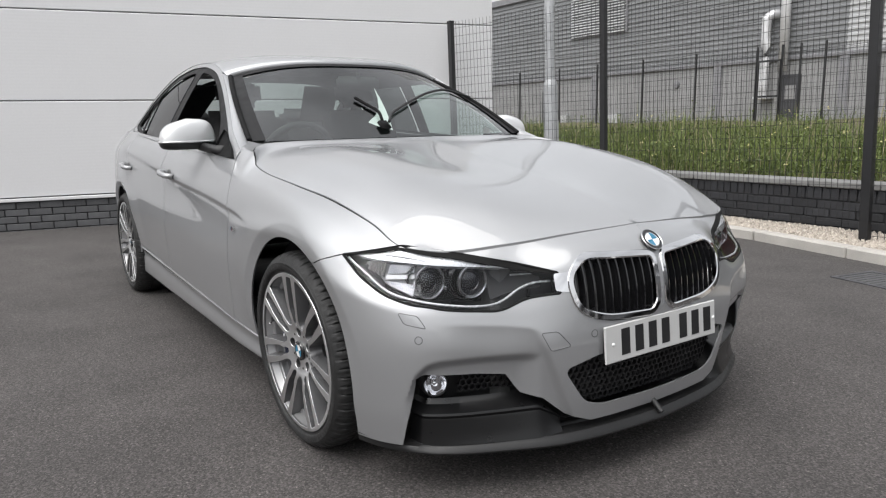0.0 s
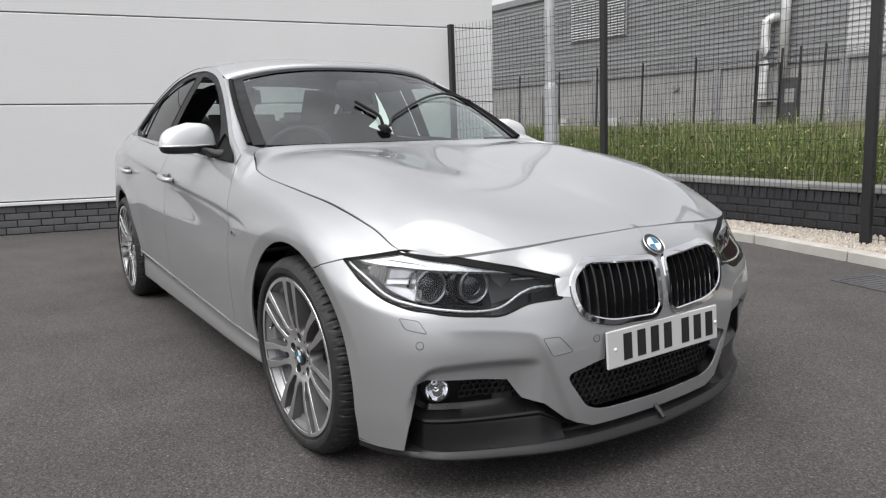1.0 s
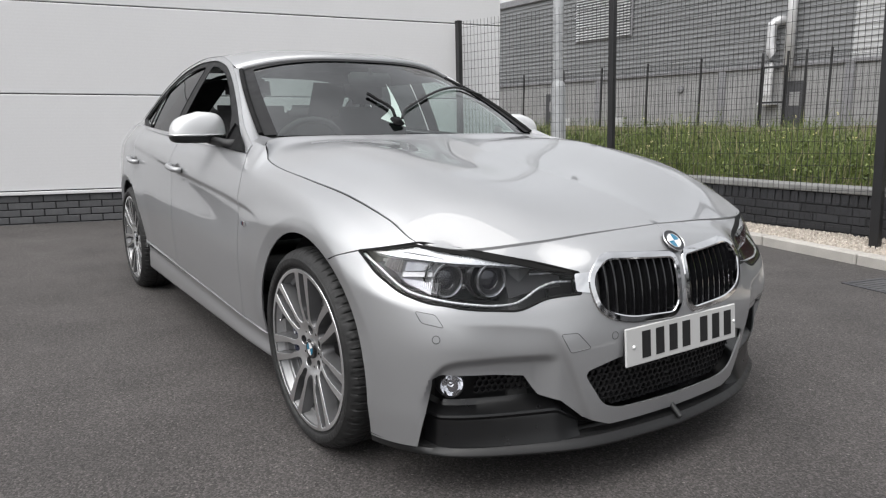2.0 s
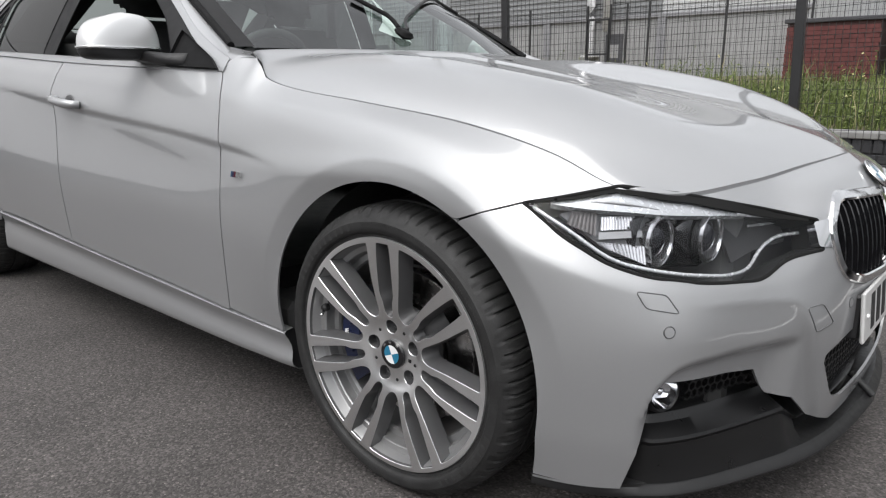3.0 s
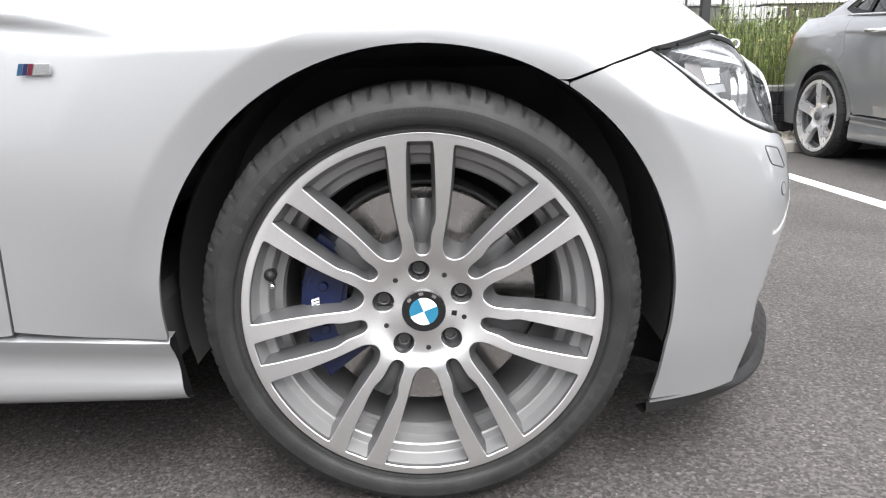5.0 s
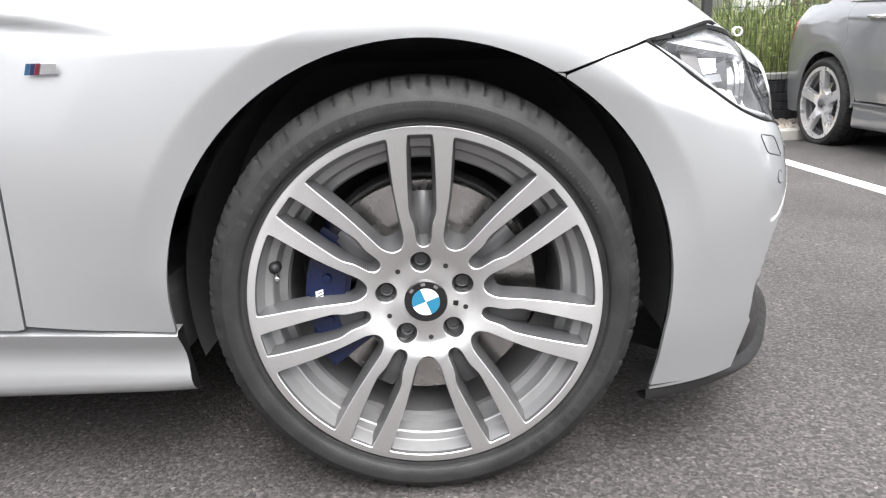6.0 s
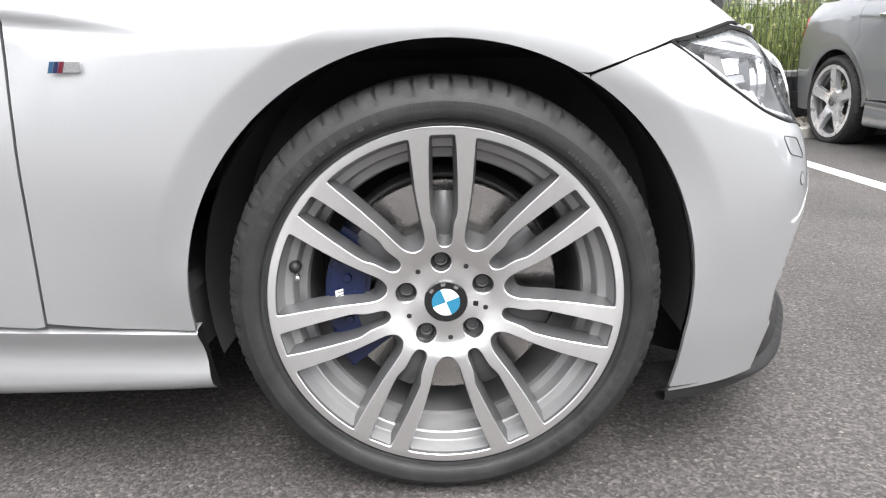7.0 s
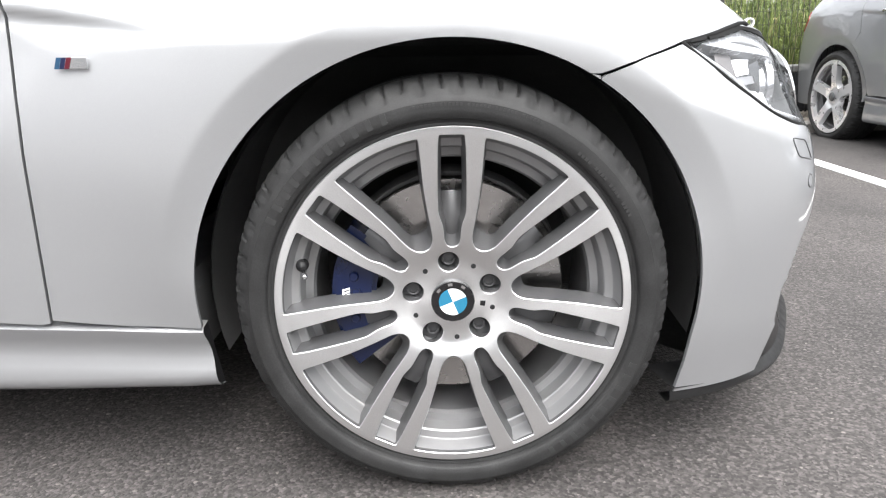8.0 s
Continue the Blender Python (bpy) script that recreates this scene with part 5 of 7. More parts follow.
def make_wheel(owner, x, y, caliper=1):
    """A double-spoke alloy wheel with its brake, under the car."""
    w = part("wheel", lathe(BARREL, 120), RIM_SILVER, owner, "silver double-spoke alloy wheel", smooth=True, sharp=25)
    steer = 1.6 if x > -1 else 0.0                  # the front wheels are turned a touch
    w.matrix_local = pose(x, y, 0.3265, 1.3 if x > -1 and y < 0 else 0, 0, (0 if y < 0 else 180) + steer)
    part("tyre", TYRE_DATA, RUBBER, w, "low-profile black tyre")
    for data, angles in MARKS:
        for a in angles:
            part("raised_mark", data, MARK_RUBBER, w).matrix_local = Matrix.Rotation(radians(-a), 4, "Y")
    part("spoke_face", FACE_DATA, MACHINED, w, "machined bright spoke face")
    part("spoke_sides", WALL_DATA, RIM_SILVER, w)
    for k in range(SPOKES):
        phi = 90 + k * 360 / SPOKES
        rib = [(0.080, 0.046), (0.10, 0.040), (0.13, 0.036), (0.165, 0.052)]
        a = radians(phi)
        p = np.array([[(*polar(a, r, t)[:1], y2, polar(a, r, t)[1]) for t, y2 in ((-0.02, y1 + 0.012), (-0.012, y1), (0.012, y1), (0.02, y1 + 0.012))] for r, y1 in rib])
        part("spoke_web", grid(p), ALLOY_GREY, w, smooth=True)
    part("hub", lathe([(0.0, 0.05), (0.095, 0.05), (0.10, 0.06), (0.10, 0.075)], 48), ALLOY_GREY, w, smooth=True, sharp=40)
    for a in BOLTS:
        c = (0.0616 * math.cos(a), 0, 0.0616 * math.sin(a))
        b = part("wheel_bolt", joined(moved(lathe([(0, 0.048), (0.0075, 0.048), (0.0078, 0.041), (0.0095, 0.0405), (0.0105, 0.042), (0.0110, 0.050), (0.0145, 0.0535), (0.0, 0.056)], 16), Matrix.Translation(c))),
                 ALLOY_GREY, w, "dark wheel bolt", smooth=True, sharp=30)
        d = a + radians(36)
        # a flat black disc stands in for the shade inside a dimple
        part("locating_dimple", moved(lathe([(0.0, 0.0257), (0.0040, 0.0257), (0.0040, 0.034)], 10), Matrix.Translation((0.0620 * math.cos(d), 0, 0.0620 * math.sin(d)))), BLACK_PLASTIC, w)
    cap = part("centre_cap", lathe([(0.0, 0.0178), (0.0318, 0.0178), (0.0330, 0.0195), (0.0332, 0.034)], 48), GLOSS_BLACK, w, "black centre cap with a blue and white badge", smooth=True, sharp=30)
    for k in range(4):
        a = np.radians(np.linspace(90 * k + 22, 90 * k + 112, 8))
        part("cap_quarter", ([(0, 0.0167, 0)] + [(0.0215 * math.cos(q), 0.0167, 0.0215 * math.sin(q)) for q in a], [(0, j + 1, j) for j in range(1, 8)]),
             (BADGE_WHITE, BADGE_BLUE)[k % 2], w)
    for k in range(3):
        a = 140 - k * 42
        part("cap_mark", sector(0.0255, 0.0300, a - 7, a + 7, 0.0169, 0.018, 4), CHROME, w)
    part("maker_tag", sector(0.042, 0.050, -13, -3, 0.0255, 0.030, 4), GLOSS_BLACK, w)
    # a black boss stands in for the shade inside the valve hole
    part("valve_seat", moved(lathe([(0.0, 0.020), (0.0075, 0.022), (0.0095, 0.028), (0.0095, 0.036)], 16), Matrix.Translation((-0.2255, 0, 0.058))), BLACK_PLASTIC, w, "black boss standing in for the dark valve hole", smooth=True)
    part("valve", tube([(-0.2235, 0.024, 0.053), (-0.2195, 0.012, 0.0465), (-0.2185, 0.009, 0.045)], [0.003, 0.0042, 0.0036], 8), CHROME, w, "bright valve cap", smooth=True)
    part("brake_disc", lathe([(0.09, 0.088), (0.097, 0.083), (0.175, 0.083), (0.177, 0.085), (0.177, 0.108), (0.09, 0.108)], 72), DISC_STEEL, w, "bare steel brake disc", smooth=True, sharp=30)
    part("disc_hat", lathe([(0.0, 0.056), (0.086, 0.056), (0.0935, 0.062), (0.095, 0.088)], 48), HAT_STEEL, w, smooth=True, sharp=30)
    part("dust_shield", lathe([(0.05, 0.12), (0.18, 0.12), (0.185, 0.16)], 40), DARK_LINER, w)
    if caliper:
        bm = bmesh.new()
        for v, f in (sector(0.118, 0.186, 157, 204, 0.040, 0.078, 10),):
            vv = [bm.verts.new(c) for c in v]
            for q in f:
                bm.faces.new([vv[k] for k in q])
        bmesh.ops.recalc_face_normals(bm, faces=bm.faces)
        bmesh.ops.bevel(bm, geom=[e for e in bm.edges if e.calc_face_angle(0) > 0.6], offset=0.007, segments=2, affect="EDGES")
        cal = part("caliper", bm, CALIPER_BLUE, w, "dark blue four-piston brake caliper", smooth=True, sharp=50)
        for a0, a1 in ((143, 155), (206, 218)):
            part("caliper_bridge", sector(0.10, 0.19, a0, a1, 0.05, 0.09, 5), CALIPER_BLUE, w)
        for m, z0, wide in ((BADGE_BLUE, -0.0125, 0.0035), (BADGE_NAVY, -0.0085, 0.0035), (BADGE_RED, -0.0045, 0.0045), (BADGE_WHITE, 0.0015, 0.0035), (BADGE_WHITE, 0.0065, 0.0035), (BADGE_WHITE, 0.0115, 0.0035)):
            part("caliper_mark", ([(-0.169, 0.0372, z0), (-0.157, 0.0372, z0 + 0.004), (-0.157, 0.0372, z0 + 0.004 + wide), (-0.169, 0.0372, z0 + wide)], [(0, 1, 2, 3)]), m, w)
        part("caliper_mark", box(-0.169, -0.1662, 0.0370, 0.0395, 0.0015, 0.0150), BADGE_WHITE, w)
        for cz in (-0.032, 0.036):
            part("caliper_bolt", moved(lathe([(0.0, 0.0345), (0.006, 0.0345), (0.0075, 0.037), (0.0075, 0.045)], 12), Matrix.Translation((-0.150, 0, cz))), CALIPER_BLUE, w, smooth=True, sharp=40)
    return w


for wx, wy in ((0.0, -0.886), (0.0, 0.886), (-2.81, -0.892), (-2.81, 0.892)):
    make_wheel(car, wx, wy, caliper=1 if wx == 0 else 0)


# ---------------------------------------------------------------- nose
def skin(depth):
    """The body's skin set inwards."""
    def f(s, z):
        q, n = plan_at(np.asarray(s, float))
        p = body(s, z)
        p[:, :2] += n * depth
        return p
    return f


def inset(poly, d):
    p = np.array(poly, float)
    t = np.roll(p, -1, 0) - np.roll(p, 1, 0)
    t /= np.linalg.norm(t, axis=1)[:, None] + 1e-9
    n = np.stack([-t[:, 1], t[:, 0]], -1)
    c = p.mean(0)
    area = 0.5 * np.sum(p[:, 0] * np.roll(p[:, 1], -1) - np.roll(p[:, 0], -1) * p[:, 1])
    return p + n * d * (1 if area > 0 else -1)


def on_skin(points, depth=0.0):
    q = np.array(points, float)
    return skin(depth)(q[:, 0], q[:, 1])


def ribbed(points, ribs, depth, proud=0.0022):
    """A fluted sheet under the skin between an upper and a lower line of two points each."""
    rows = []
    for k, w in enumerate(np.linspace(0, 1, 2 * ribs + 1)):
        q = np.array([np.array(a) + (np.array(b) - a) * w for a, b in (points[:2], points[2:])])
        rows.append(on_skin(q, depth + (proud if k % 2 else 0.0)))
    return grid(np.array(rows))


def make_headlights():
    lens, wall = panel(skin(0.001), inset(LAMP_OUT, 0.004), [], 0.012, 0.07, INW, split=True)
    back = np.array([[(0.36, -0.735, z), (0.455, -0.61, z), (0.585, -0.37, z - 0.02)] for z in (0.55, 0.63, 0.705)])
    for sgn in (0, 1):
        f = mirrored if sgn else (lambda q: q)
        lamp = part("headlight", f(wall), LAMP_DARK, car, "clear headlight with twin ringed projectors", smooth=True, sharp=40)
        part("lamp_lens", f(lens), LAMP_GLASS, lamp, "clear polycarbonate lens", smooth=True).visible_shadow = False
        part("lamp_back", f(smooth_grid(back)), LAMP_DARK, lamp, "dark lamp housing", smooth=True)
        # the black rubber strip between the bonnet and the lamp
        strip = sz((0.326, -0.840, 0.701), (0.381, -0.788, 0.7105), (0.438, -0.736, 0.7230), (0.462, -0.718, 0.7235), (0.543, -0.589, 0.7025), (0.593, -0.499, 0.681), (0.636, -0.435, 0.658), (0.652, -0.372, 0.644),
                   (0.652, -0.372, 0.639), (0.636, -0.445, 0.649), (0.593, -0.527, 0.668), (0.544, -0.619, 0.691), (0.492, -0.70, 0.7065), (0.447, -0.734, 0.7165), (0.389, -0.786, 0.7055), (0.331, -0.839, 0.698))
        part("lamp_strip", f(panel(skin(-0.0005), rounded([(q, min(z, ztop(q) - 0.002)) for q, z in strip], 0.002, 3), [], 0.006, 0.006, INW)), SEAL_BLACK, lamp, "black rubber strip under the bonnet edge", smooth=True, sharp=40)
        brow = rounded(sz((0.345, -0.838, 0.698), (0.40, -0.785, 0.706), (0.46, -0.728, 0.714), (0.55, -0.63, 0.694), (0.60, -0.53, 0.670), (0.612, -0.49, 0.655), (0.585, -0.56, 0.663),
                          (0.50, -0.70, 0.677), (0.42, -0.79, 0.687)), 0.01, 4)
        part("lamp_brow", f(panel(skin(0.010), brow, [], 0.008, 0.02, INW)), GUIDE_WHITE, lamp, "bright upper lamp strip", smooth=True, sharp=40)
        # a tapered grey bar stands in for the shade of a groove
        groove = on_skin(sz((0.418, -0.782, 0.699), (0.445, -0.757, 0.698), (0.475, -0.727, 0.693), (0.51, -0.69, 0.684)), 0.0095)
        part("brow_groove", f(tube(groove, [0.0005, 0.0032, 0.0028, 0.0005], 6)), RIM_SILVER, lamp, smooth=True)
        lower = np.array(sz((0.336, -0.838, 0.690), (0.40, -0.83, 0.655), (0.47, -0.80, 0.609), (0.52, -0.757, 0.589), (0.575, -0.645, 0.569), (0.608, -0.53, 0.560), (0.63, -0.455, 0.594),
                            (0.640, -0.415, 0.607), (0.652, -0.372, 0.609)))
        lower = resample(round_path(lower, 8), 50)
        inward = lambda p: p + np.clip((p[:, 1:2] + 0.62) / 0.12, 0, 1) * np.array([-0.0265, 0.0225, 0])
        part("light_guide", f(tube(inward(on_skin(lower, 0.010)), 0.0038, 6)), GUIDE_WHITE, lamp, "white light guide", smooth=True)
        part("inner_prong", f(tube(inward(on_skin(sz((0.622, -0.475, 0.628), (0.640, -0.42, 0.630), (0.655, -0.372, 0.631)), 0.016)), 0.0026, 6)), GUIDE_WHITE, lamp)
        for cx, cy, cz in ((0.492, -0.672, 0.622), (0.545, -0.562, 0.618)):
            m = Matrix.Translation((cx + 0.004, cy, cz + 0.002)) @ Matrix.Rotation(radians(-3), 4, "Z")
            ring = moved(lathe([(0.0405, -0.010), (0.0405, 0.009), (0.0413, 0.0115), (0.0432, 0.0115), (0.0440, 0.0095), (0.0452, 0.0130), (0.0472, 0.0140), (0.0488, 0.0130), (0.0492, 0.007)], 40, "x"), m)
            part("lamp_ring", f(ring), LAMP_REFLECTOR, lamp, "bright double ring round a projector", smooth=True, sharp=40)
            part("projector", f(moved(lathe([(0.0405, -0.006), (0.037, -0.004), (0.033, 0.002), (0.024, 0.0085), (0.012, 0.0125), (0.0, 0.0135)], 32, "x"), m)),
                 PROJECTOR, lamp, "dark glass projector", smooth=True, sharp=50)
            part("lamp_shroud", f(moved(lathe([(0.049, -0.02), (0.053, -0.015), (0.057, -0.008), (0.06, -0.04)], 28, "x"), m)), GLOSS_BLACK, lamp, smooth=True)
            for z0 in (0.656, 0.600):
                part("ring_clip", f(box(cx - 0.004, cx + 0.018, cy + 0.050, cy + 0.060, z0 - 0.008, z0 + 0.006, 0.002)), LAMP_REFLECTOR, lamp, smooth=True)
        # the fluted indicator reflector beside the outer projector
        part("side_marker", f(ribbed(sz((0.396, -0.815, 0.682), (0.432, -0.779, 0.684), (0.392, -0.819, 0.661), (0.432, -0.779, 0.640)), 7, 0.024)), AMBER_LENS, lamp, "dull reddish fluted side marker", smooth=True, sharp=20)
        for name, corners, ribs in (("upper_reflector", ((0.438, -0.773, 0.671), (0.492, -0.719, 0.673), (0.438, -0.773, 0.648), (0.492, -0.719, 0.650)), 14),
                                    ("lower_reflector", ((0.432, -0.779, 0.630), (0.496, -0.715, 0.620), (0.440, -0.771, 0.622), (0.496, -0.715, 0.590)), 14)):
            part(name, f(ribbed(sz(*corners), ribs, 0.028, 0.0026)), LAMP_REFLECTOR, lamp, "bright fluted reflector", smooth=True, sharp=20)
        shelf = on_skin(sz((0.436, -0.775, 0.646), (0.494, -0.717, 0.647), (0.494, -0.717, 0.636), (0.436, -0.775, 0.634)), 0.026)
        part("reflector_shelf", f((shelf, [(0, 1, 2, 3)])), RIM_SILVER, lamp)
        backing = rounded(sz((0.375, -0.832, 0.676), (0.43, -0.78, 0.690), (0.505, -0.70, 0.676), (0.505, -0.705, 0.590), (0.46, -0.78, 0.612)), 0.006, 3)
        part("reflector_housing", f(panel(skin(0.036), backing, [], 0.012, 0.01, INW)), ALLOY_GREY, lamp, "grey reflector housing", smooth=True, sharp=40)
        inner = rounded(sz((0.598, -0.53, 0.652), (0.645, -0.38, 0.630), (0.645, -0.38, 0.592), (0.625, -0.45, 0.584), (0.604, -0.53, 0.566)), 0.004, 3)
        part("inner_wall", f(panel(skin(0.058), inner, [], 0.012, 0.006, INW)), CABIN, lamp, "dark grey inner wall", smooth=True, sharp=40)
        line = on_skin(sz((0.600, -0.525, 0.663), (0.620, -0.47, 0.655), (0.638, -0.425, 0.648), (0.652, -0.385, 0.641)), 0.010)
        part("brow_line", f(tube(line, [0.0055, 0.0045, 0.0035, 0.0025], 6)), GUIDE_WHITE, lamp, smooth=True)
        rim = on_skin(np.vstack([LAMP_OUT, LAMP_OUT[:1]]), 0.003)
        part("lamp_gasket", f(tube(rim, 0.0045, 6)), SEAL_BLACK, lamp, smooth=True)


CHROME_SATIN = surface("satin_chrome", (0.78, 0.79, 0.8), 0.18, metal=0.9, vary=0.05, scale=30)
LAMP_REFLECTOR = surface("lamp_reflector", (0.52, 0.52, 0.53), 0.16, metal=0.95, vary=0.03, scale=30)
LAMP_DARK = surface("lamp_housing_black", (0.014, 0.014, 0.0145), 0.8, spec=0.1, vary=0.1)
SEAL_BLACK = surface("seal_rubber", (0.008, 0.008, 0.008), 0.7, spec=0.15, vary=0.1)
AMBER_LENS = surface("amber_lens", (0.105, 0.098, 0.096), 0.2, metal=0.4, vary=0.1, scale=60)
GUIDE_WHITE = surface("silvered_plastic", (0.58, 0.59, 0.60), 0.25, metal=0.4, vary=0.02, scale=30)
PROJECTOR = surface("projector_glass", (0.012, 0.012, 0.016), 0.06, coat=0.5)
make_headlights()


def hex_mesh(poly, depth, size=0.013, thick=0.0022):
    """A honeycomb grille cut to an outline on the skin."""
    poly = np.array(poly)
    lo, hi = poly.min(0), poly.max(0)
    bits = []
    w, h = size * math.sqrt(3), size * 1.5
    rows, cols = int((hi[1] - lo[1]) / h) + 2, int((hi[0] - lo[0]) / w) + 2
    for r in range(rows):
        for c in range(cols):
            u, v = lo[0] + (c + 0.5 * (r % 2)) * w, lo[1] + r * h
            for a in (30, 90, 150):
                p0 = (u + size * math.cos(radians(a)), v + size * math.sin(radians(a)))
                p1 = (u + size * math.cos(radians(a + 60)), v + size * math.sin(radians(a + 60)))
                mid = np.array([[(p0[0] + p1[0]) / 2, (p0[1] + p1[1]) / 2]])
                if inside(poly, mid)[0]:
                    d = np.array(p1) - p0
                    nrm = np.array([-d[1], d[0]]) / np.linalg.norm(d) * thick
                    q = np.array([p0 - nrm, p0 + nrm, p1 + nrm, p1 - nrm])
                    a0, a1 = on_skin(q, depth), on_skin(q, depth + 0.012)
                    v8 = [tuple(k) for k in np.vstack([a0, a1])]
                    bits.append((v8, [(0, 1, 2, 3), (0, 4, 5, 1), (1, 5, 6, 2), (2, 6, 7, 3), (3, 7, 4, 0)]))
    return joined(*bits)


def make_grilles():
    for sgn in (0, 1):
        f = mirrored if sgn else (lambda q: q)
        kid = part("kidney_grille", f(panel(skin(-0.006), inset(KIDNEY, -0.005), [inset(KIDNEY, 0.009)], 0.005, 0.035, INW, chamfer=0.003)), CHROME, car, "chrome-framed kidney grille with black slats",
                   smooth=True, sharp=35)
        part("grille_back", f(panel(skin(0.05), inset(KIDNEY, 0.004), [], 0.03, 0, INW)), DARK_LINER, kid)
        c0, c1 = KIDNEY[:, 0].min() + 0.02, KIDNEY[:, 0].max() - 0.015
        for s in np.linspace(c0 + 0.004, c1 - 0.004, 10):
            zs = np.linspace(0.502, 0.662, 9)
            zs = [z for z in zs if inside(inset(KIDNEY, 0.003), np.array([[s, z]]))[0]]
            if len(zs) < 3:
                continue
            zs = np.linspace(zs[0] - 0.012, zs[-1] + 0.012, 9)
            rows = []
            for z in zs:
                bow = 0.004 * math.sin(math.pi * (z - zs[0]) / (zs[-1] - zs[0]))
                q = on_skin([(s - 0.0045, z), (s - 0.0015, z), (s + 0.0025, z), (s + 0.0045, z)], 0.0)
                n = plan_at(np.array([s]))[1][0]
                d = np.array([0.030, 0.004 - bow, 0.005 - bow, 0.030])
                q[:, :2] += n[None] * d[:, None]
                rows.append(q)
            part("grille_slat", f(grid(np.array(rows))), GLOSS_BLACK, kid, smooth=True, sharp=40)
        part("grille_link", f(panel(skin(-0.002), rounded(sz((0.655, -0.318, 0.642), (0.655, -0.366, 0.638), (0.652, -0.366, 0.592), (0.66, -0.322, 0.585)), 0.006, 4), [], 0.005, 0.02, INW)), CHROME, car,
             "chrome strip between lamp and grille", smooth=True, sharp=35)
    low = np.array(GRILLE_LOW)
    low[:, 0] = np.maximum(low[:, 0], 0.0)
    g = part("lower_grille", full(hex_mesh(low, 0.035)), BLACK_PLASTIC, car, "black honeycomb lower grille")
    part("grille_back", full(panel(skin(0.075), low, [], 0.03, 0, INW)), DARK_LINER, g)
    fog_area = [(sy(-0.42), 0.26)] + FOG_TOP + [(sd(0.548, -0.78)[0], 0.25)]
    for sgn in (0, 1):
        f = mirrored if sgn else (lambda q: q)
        well = part("fog_lamp_recess", f(panel(skin(0.085), inset(fog_area, -0.012), [], 0.02, 0, INW)), BLACK_PLASTIC, car, "black recess with mesh and fog lamp", smooth=True)
        mesh_area = [(sy(-0.455), 0.295), (sy(-0.50), 0.352), (sy(-0.645), 0.366), (sy(-0.66), 0.30)]
        part("fog_mesh", f(hex_mesh(mesh_area, 0.045, 0.0115, 0.002)), BLACK_PLASTIC, well, "black honeycomb mesh")
        m = Matrix.Translation((0.540, -0.683, 0.336)) @ Matrix.Rotation(radians(-22), 4, "Z") @ Matrix.Scale(0.86, 4)
        lamp = part("fog_lamp", f(moved(lathe([(0.05, -0.03), (0.046, 0.0), (0.041, 0.006), (0.038, 0.002)], 28, "x"), m)), BLACK_PLASTIC, car, "round fog lamp with a chrome bowl", smooth=True, sharp=40)
        part("bowl", f(moved(lathe([(0.0, -0.03), (0.02, -0.025), (0.032, -0.01), (0.037, 0.003)], 28, "x"), m)), CHROME, lamp, "chrome bowl", smooth=True)
        part("bulb_shield", f(moved(lathe([(0.0, -0.004), (0.010, -0.006), (0.012, -0.015), (0.012, -0.026)], 16, "x"), m)), CHROME, lamp, smooth=True)
        part("fog_lens", f(moved(lathe([(0.0, 0.012), (0.02, 0.010), (0.032, 0.006), (0.038, 0.002)], 28, "x"), m)), LAMP_GLASS, lamp, smooth=True).visible_shadow = False


make_grilles()


def make_lip():
    s_end, s_arch = sd(0.52, -0.785)[0], side_s(0.365)
    back = lambda s: float(glide([(0, 0.0), (sy(-0.365), 0.005), (sy(-0.594), 0.024), (s_end, 0.040), (s_arch, 0.040)], np.array([s]))[0])
    rows = []
    for s in np.linspace(0, s_end, 60):
        t = min(s / s_end, 1)
        mid = max(0.0, 1 - abs(s / 0.40)) if s < 0.40 else 0.0
        prof = [(0.090, 0.288), (0.078, 0.273), (0.040, 0.257), (0.036, 0.251), (0.040, 0.241), (0.036 + 0.015 * (s < 0.36), 0.232), (0.028 + 0.027 * (s < 0.36), 0.198), (0.012 + 0.03 * (s < 0.36), 0.165)]
        if s < 0.44:
            k = min(max((0.44 - s) / 0.10, 0), 1)
            prof = [(d + 0.02 * k, z - 0.065 * k * (z - 0.165) / 0.10 if z > 0.165 else z) for d, z in prof]
        tuck = 0.03 * max(0.0, (s - s_end + 0.06) / 0.06)
        q, n = plan_at(np.array([s]))
        rows.append([(*(q[0] + n[0] * (d + tuck + back(s) * (0.27 - z) / 0.13)), z) for d, z in prof])
    part("front_apron", full(grid(np.array(rows))), SATIN_BLACK, car, "satin black front apron", smooth=True, sharp=35)
    rows = []
    for s in np.linspace(0, s_arch, 90):
        w = 1.0 if s < s_end - 0.1 else max(0.35, 1 - (s - s_end + 0.1) / 0.25)
        prof = [(0.10, 0.166), (0.012, 0.166), (0.006 * w + 0.03 * (1 - w), 0.158), (-0.004 * w + 0.034 * (1 - w), 0.150), (-0.006 * w + 0.034 * (1 - w), 0.144), (-0.003 * w + 0.036 * (1 - w), 0.138), (0.03, 0.134), (0.25 if s < s_end - 0.05 else 0.06, 0.134)]
        q, n = plan_at(np.array([s]))
        d0 = back(s) - 0.03 * (1 - w)
        rows.append([(*(q[0] + n[0] * (d + d0)), z) for d, z in prof])
    part("front_lip", full(grid(np.array(rows))), LIP_BLACK, car, "satin black front splitter lip", smooth=True, sharp=35)
    q, n = plan_at(np.array([sy(-0.02)]))
    part("lip_strut", tube([(q[0][0] - 0.05, 0.0, 0.205), (q[0][0] + 0.005, 0.0, 0.16)], 0.009, 10), BLACK_PLASTIC, car, smooth=True, sharp=40)


make_lip()


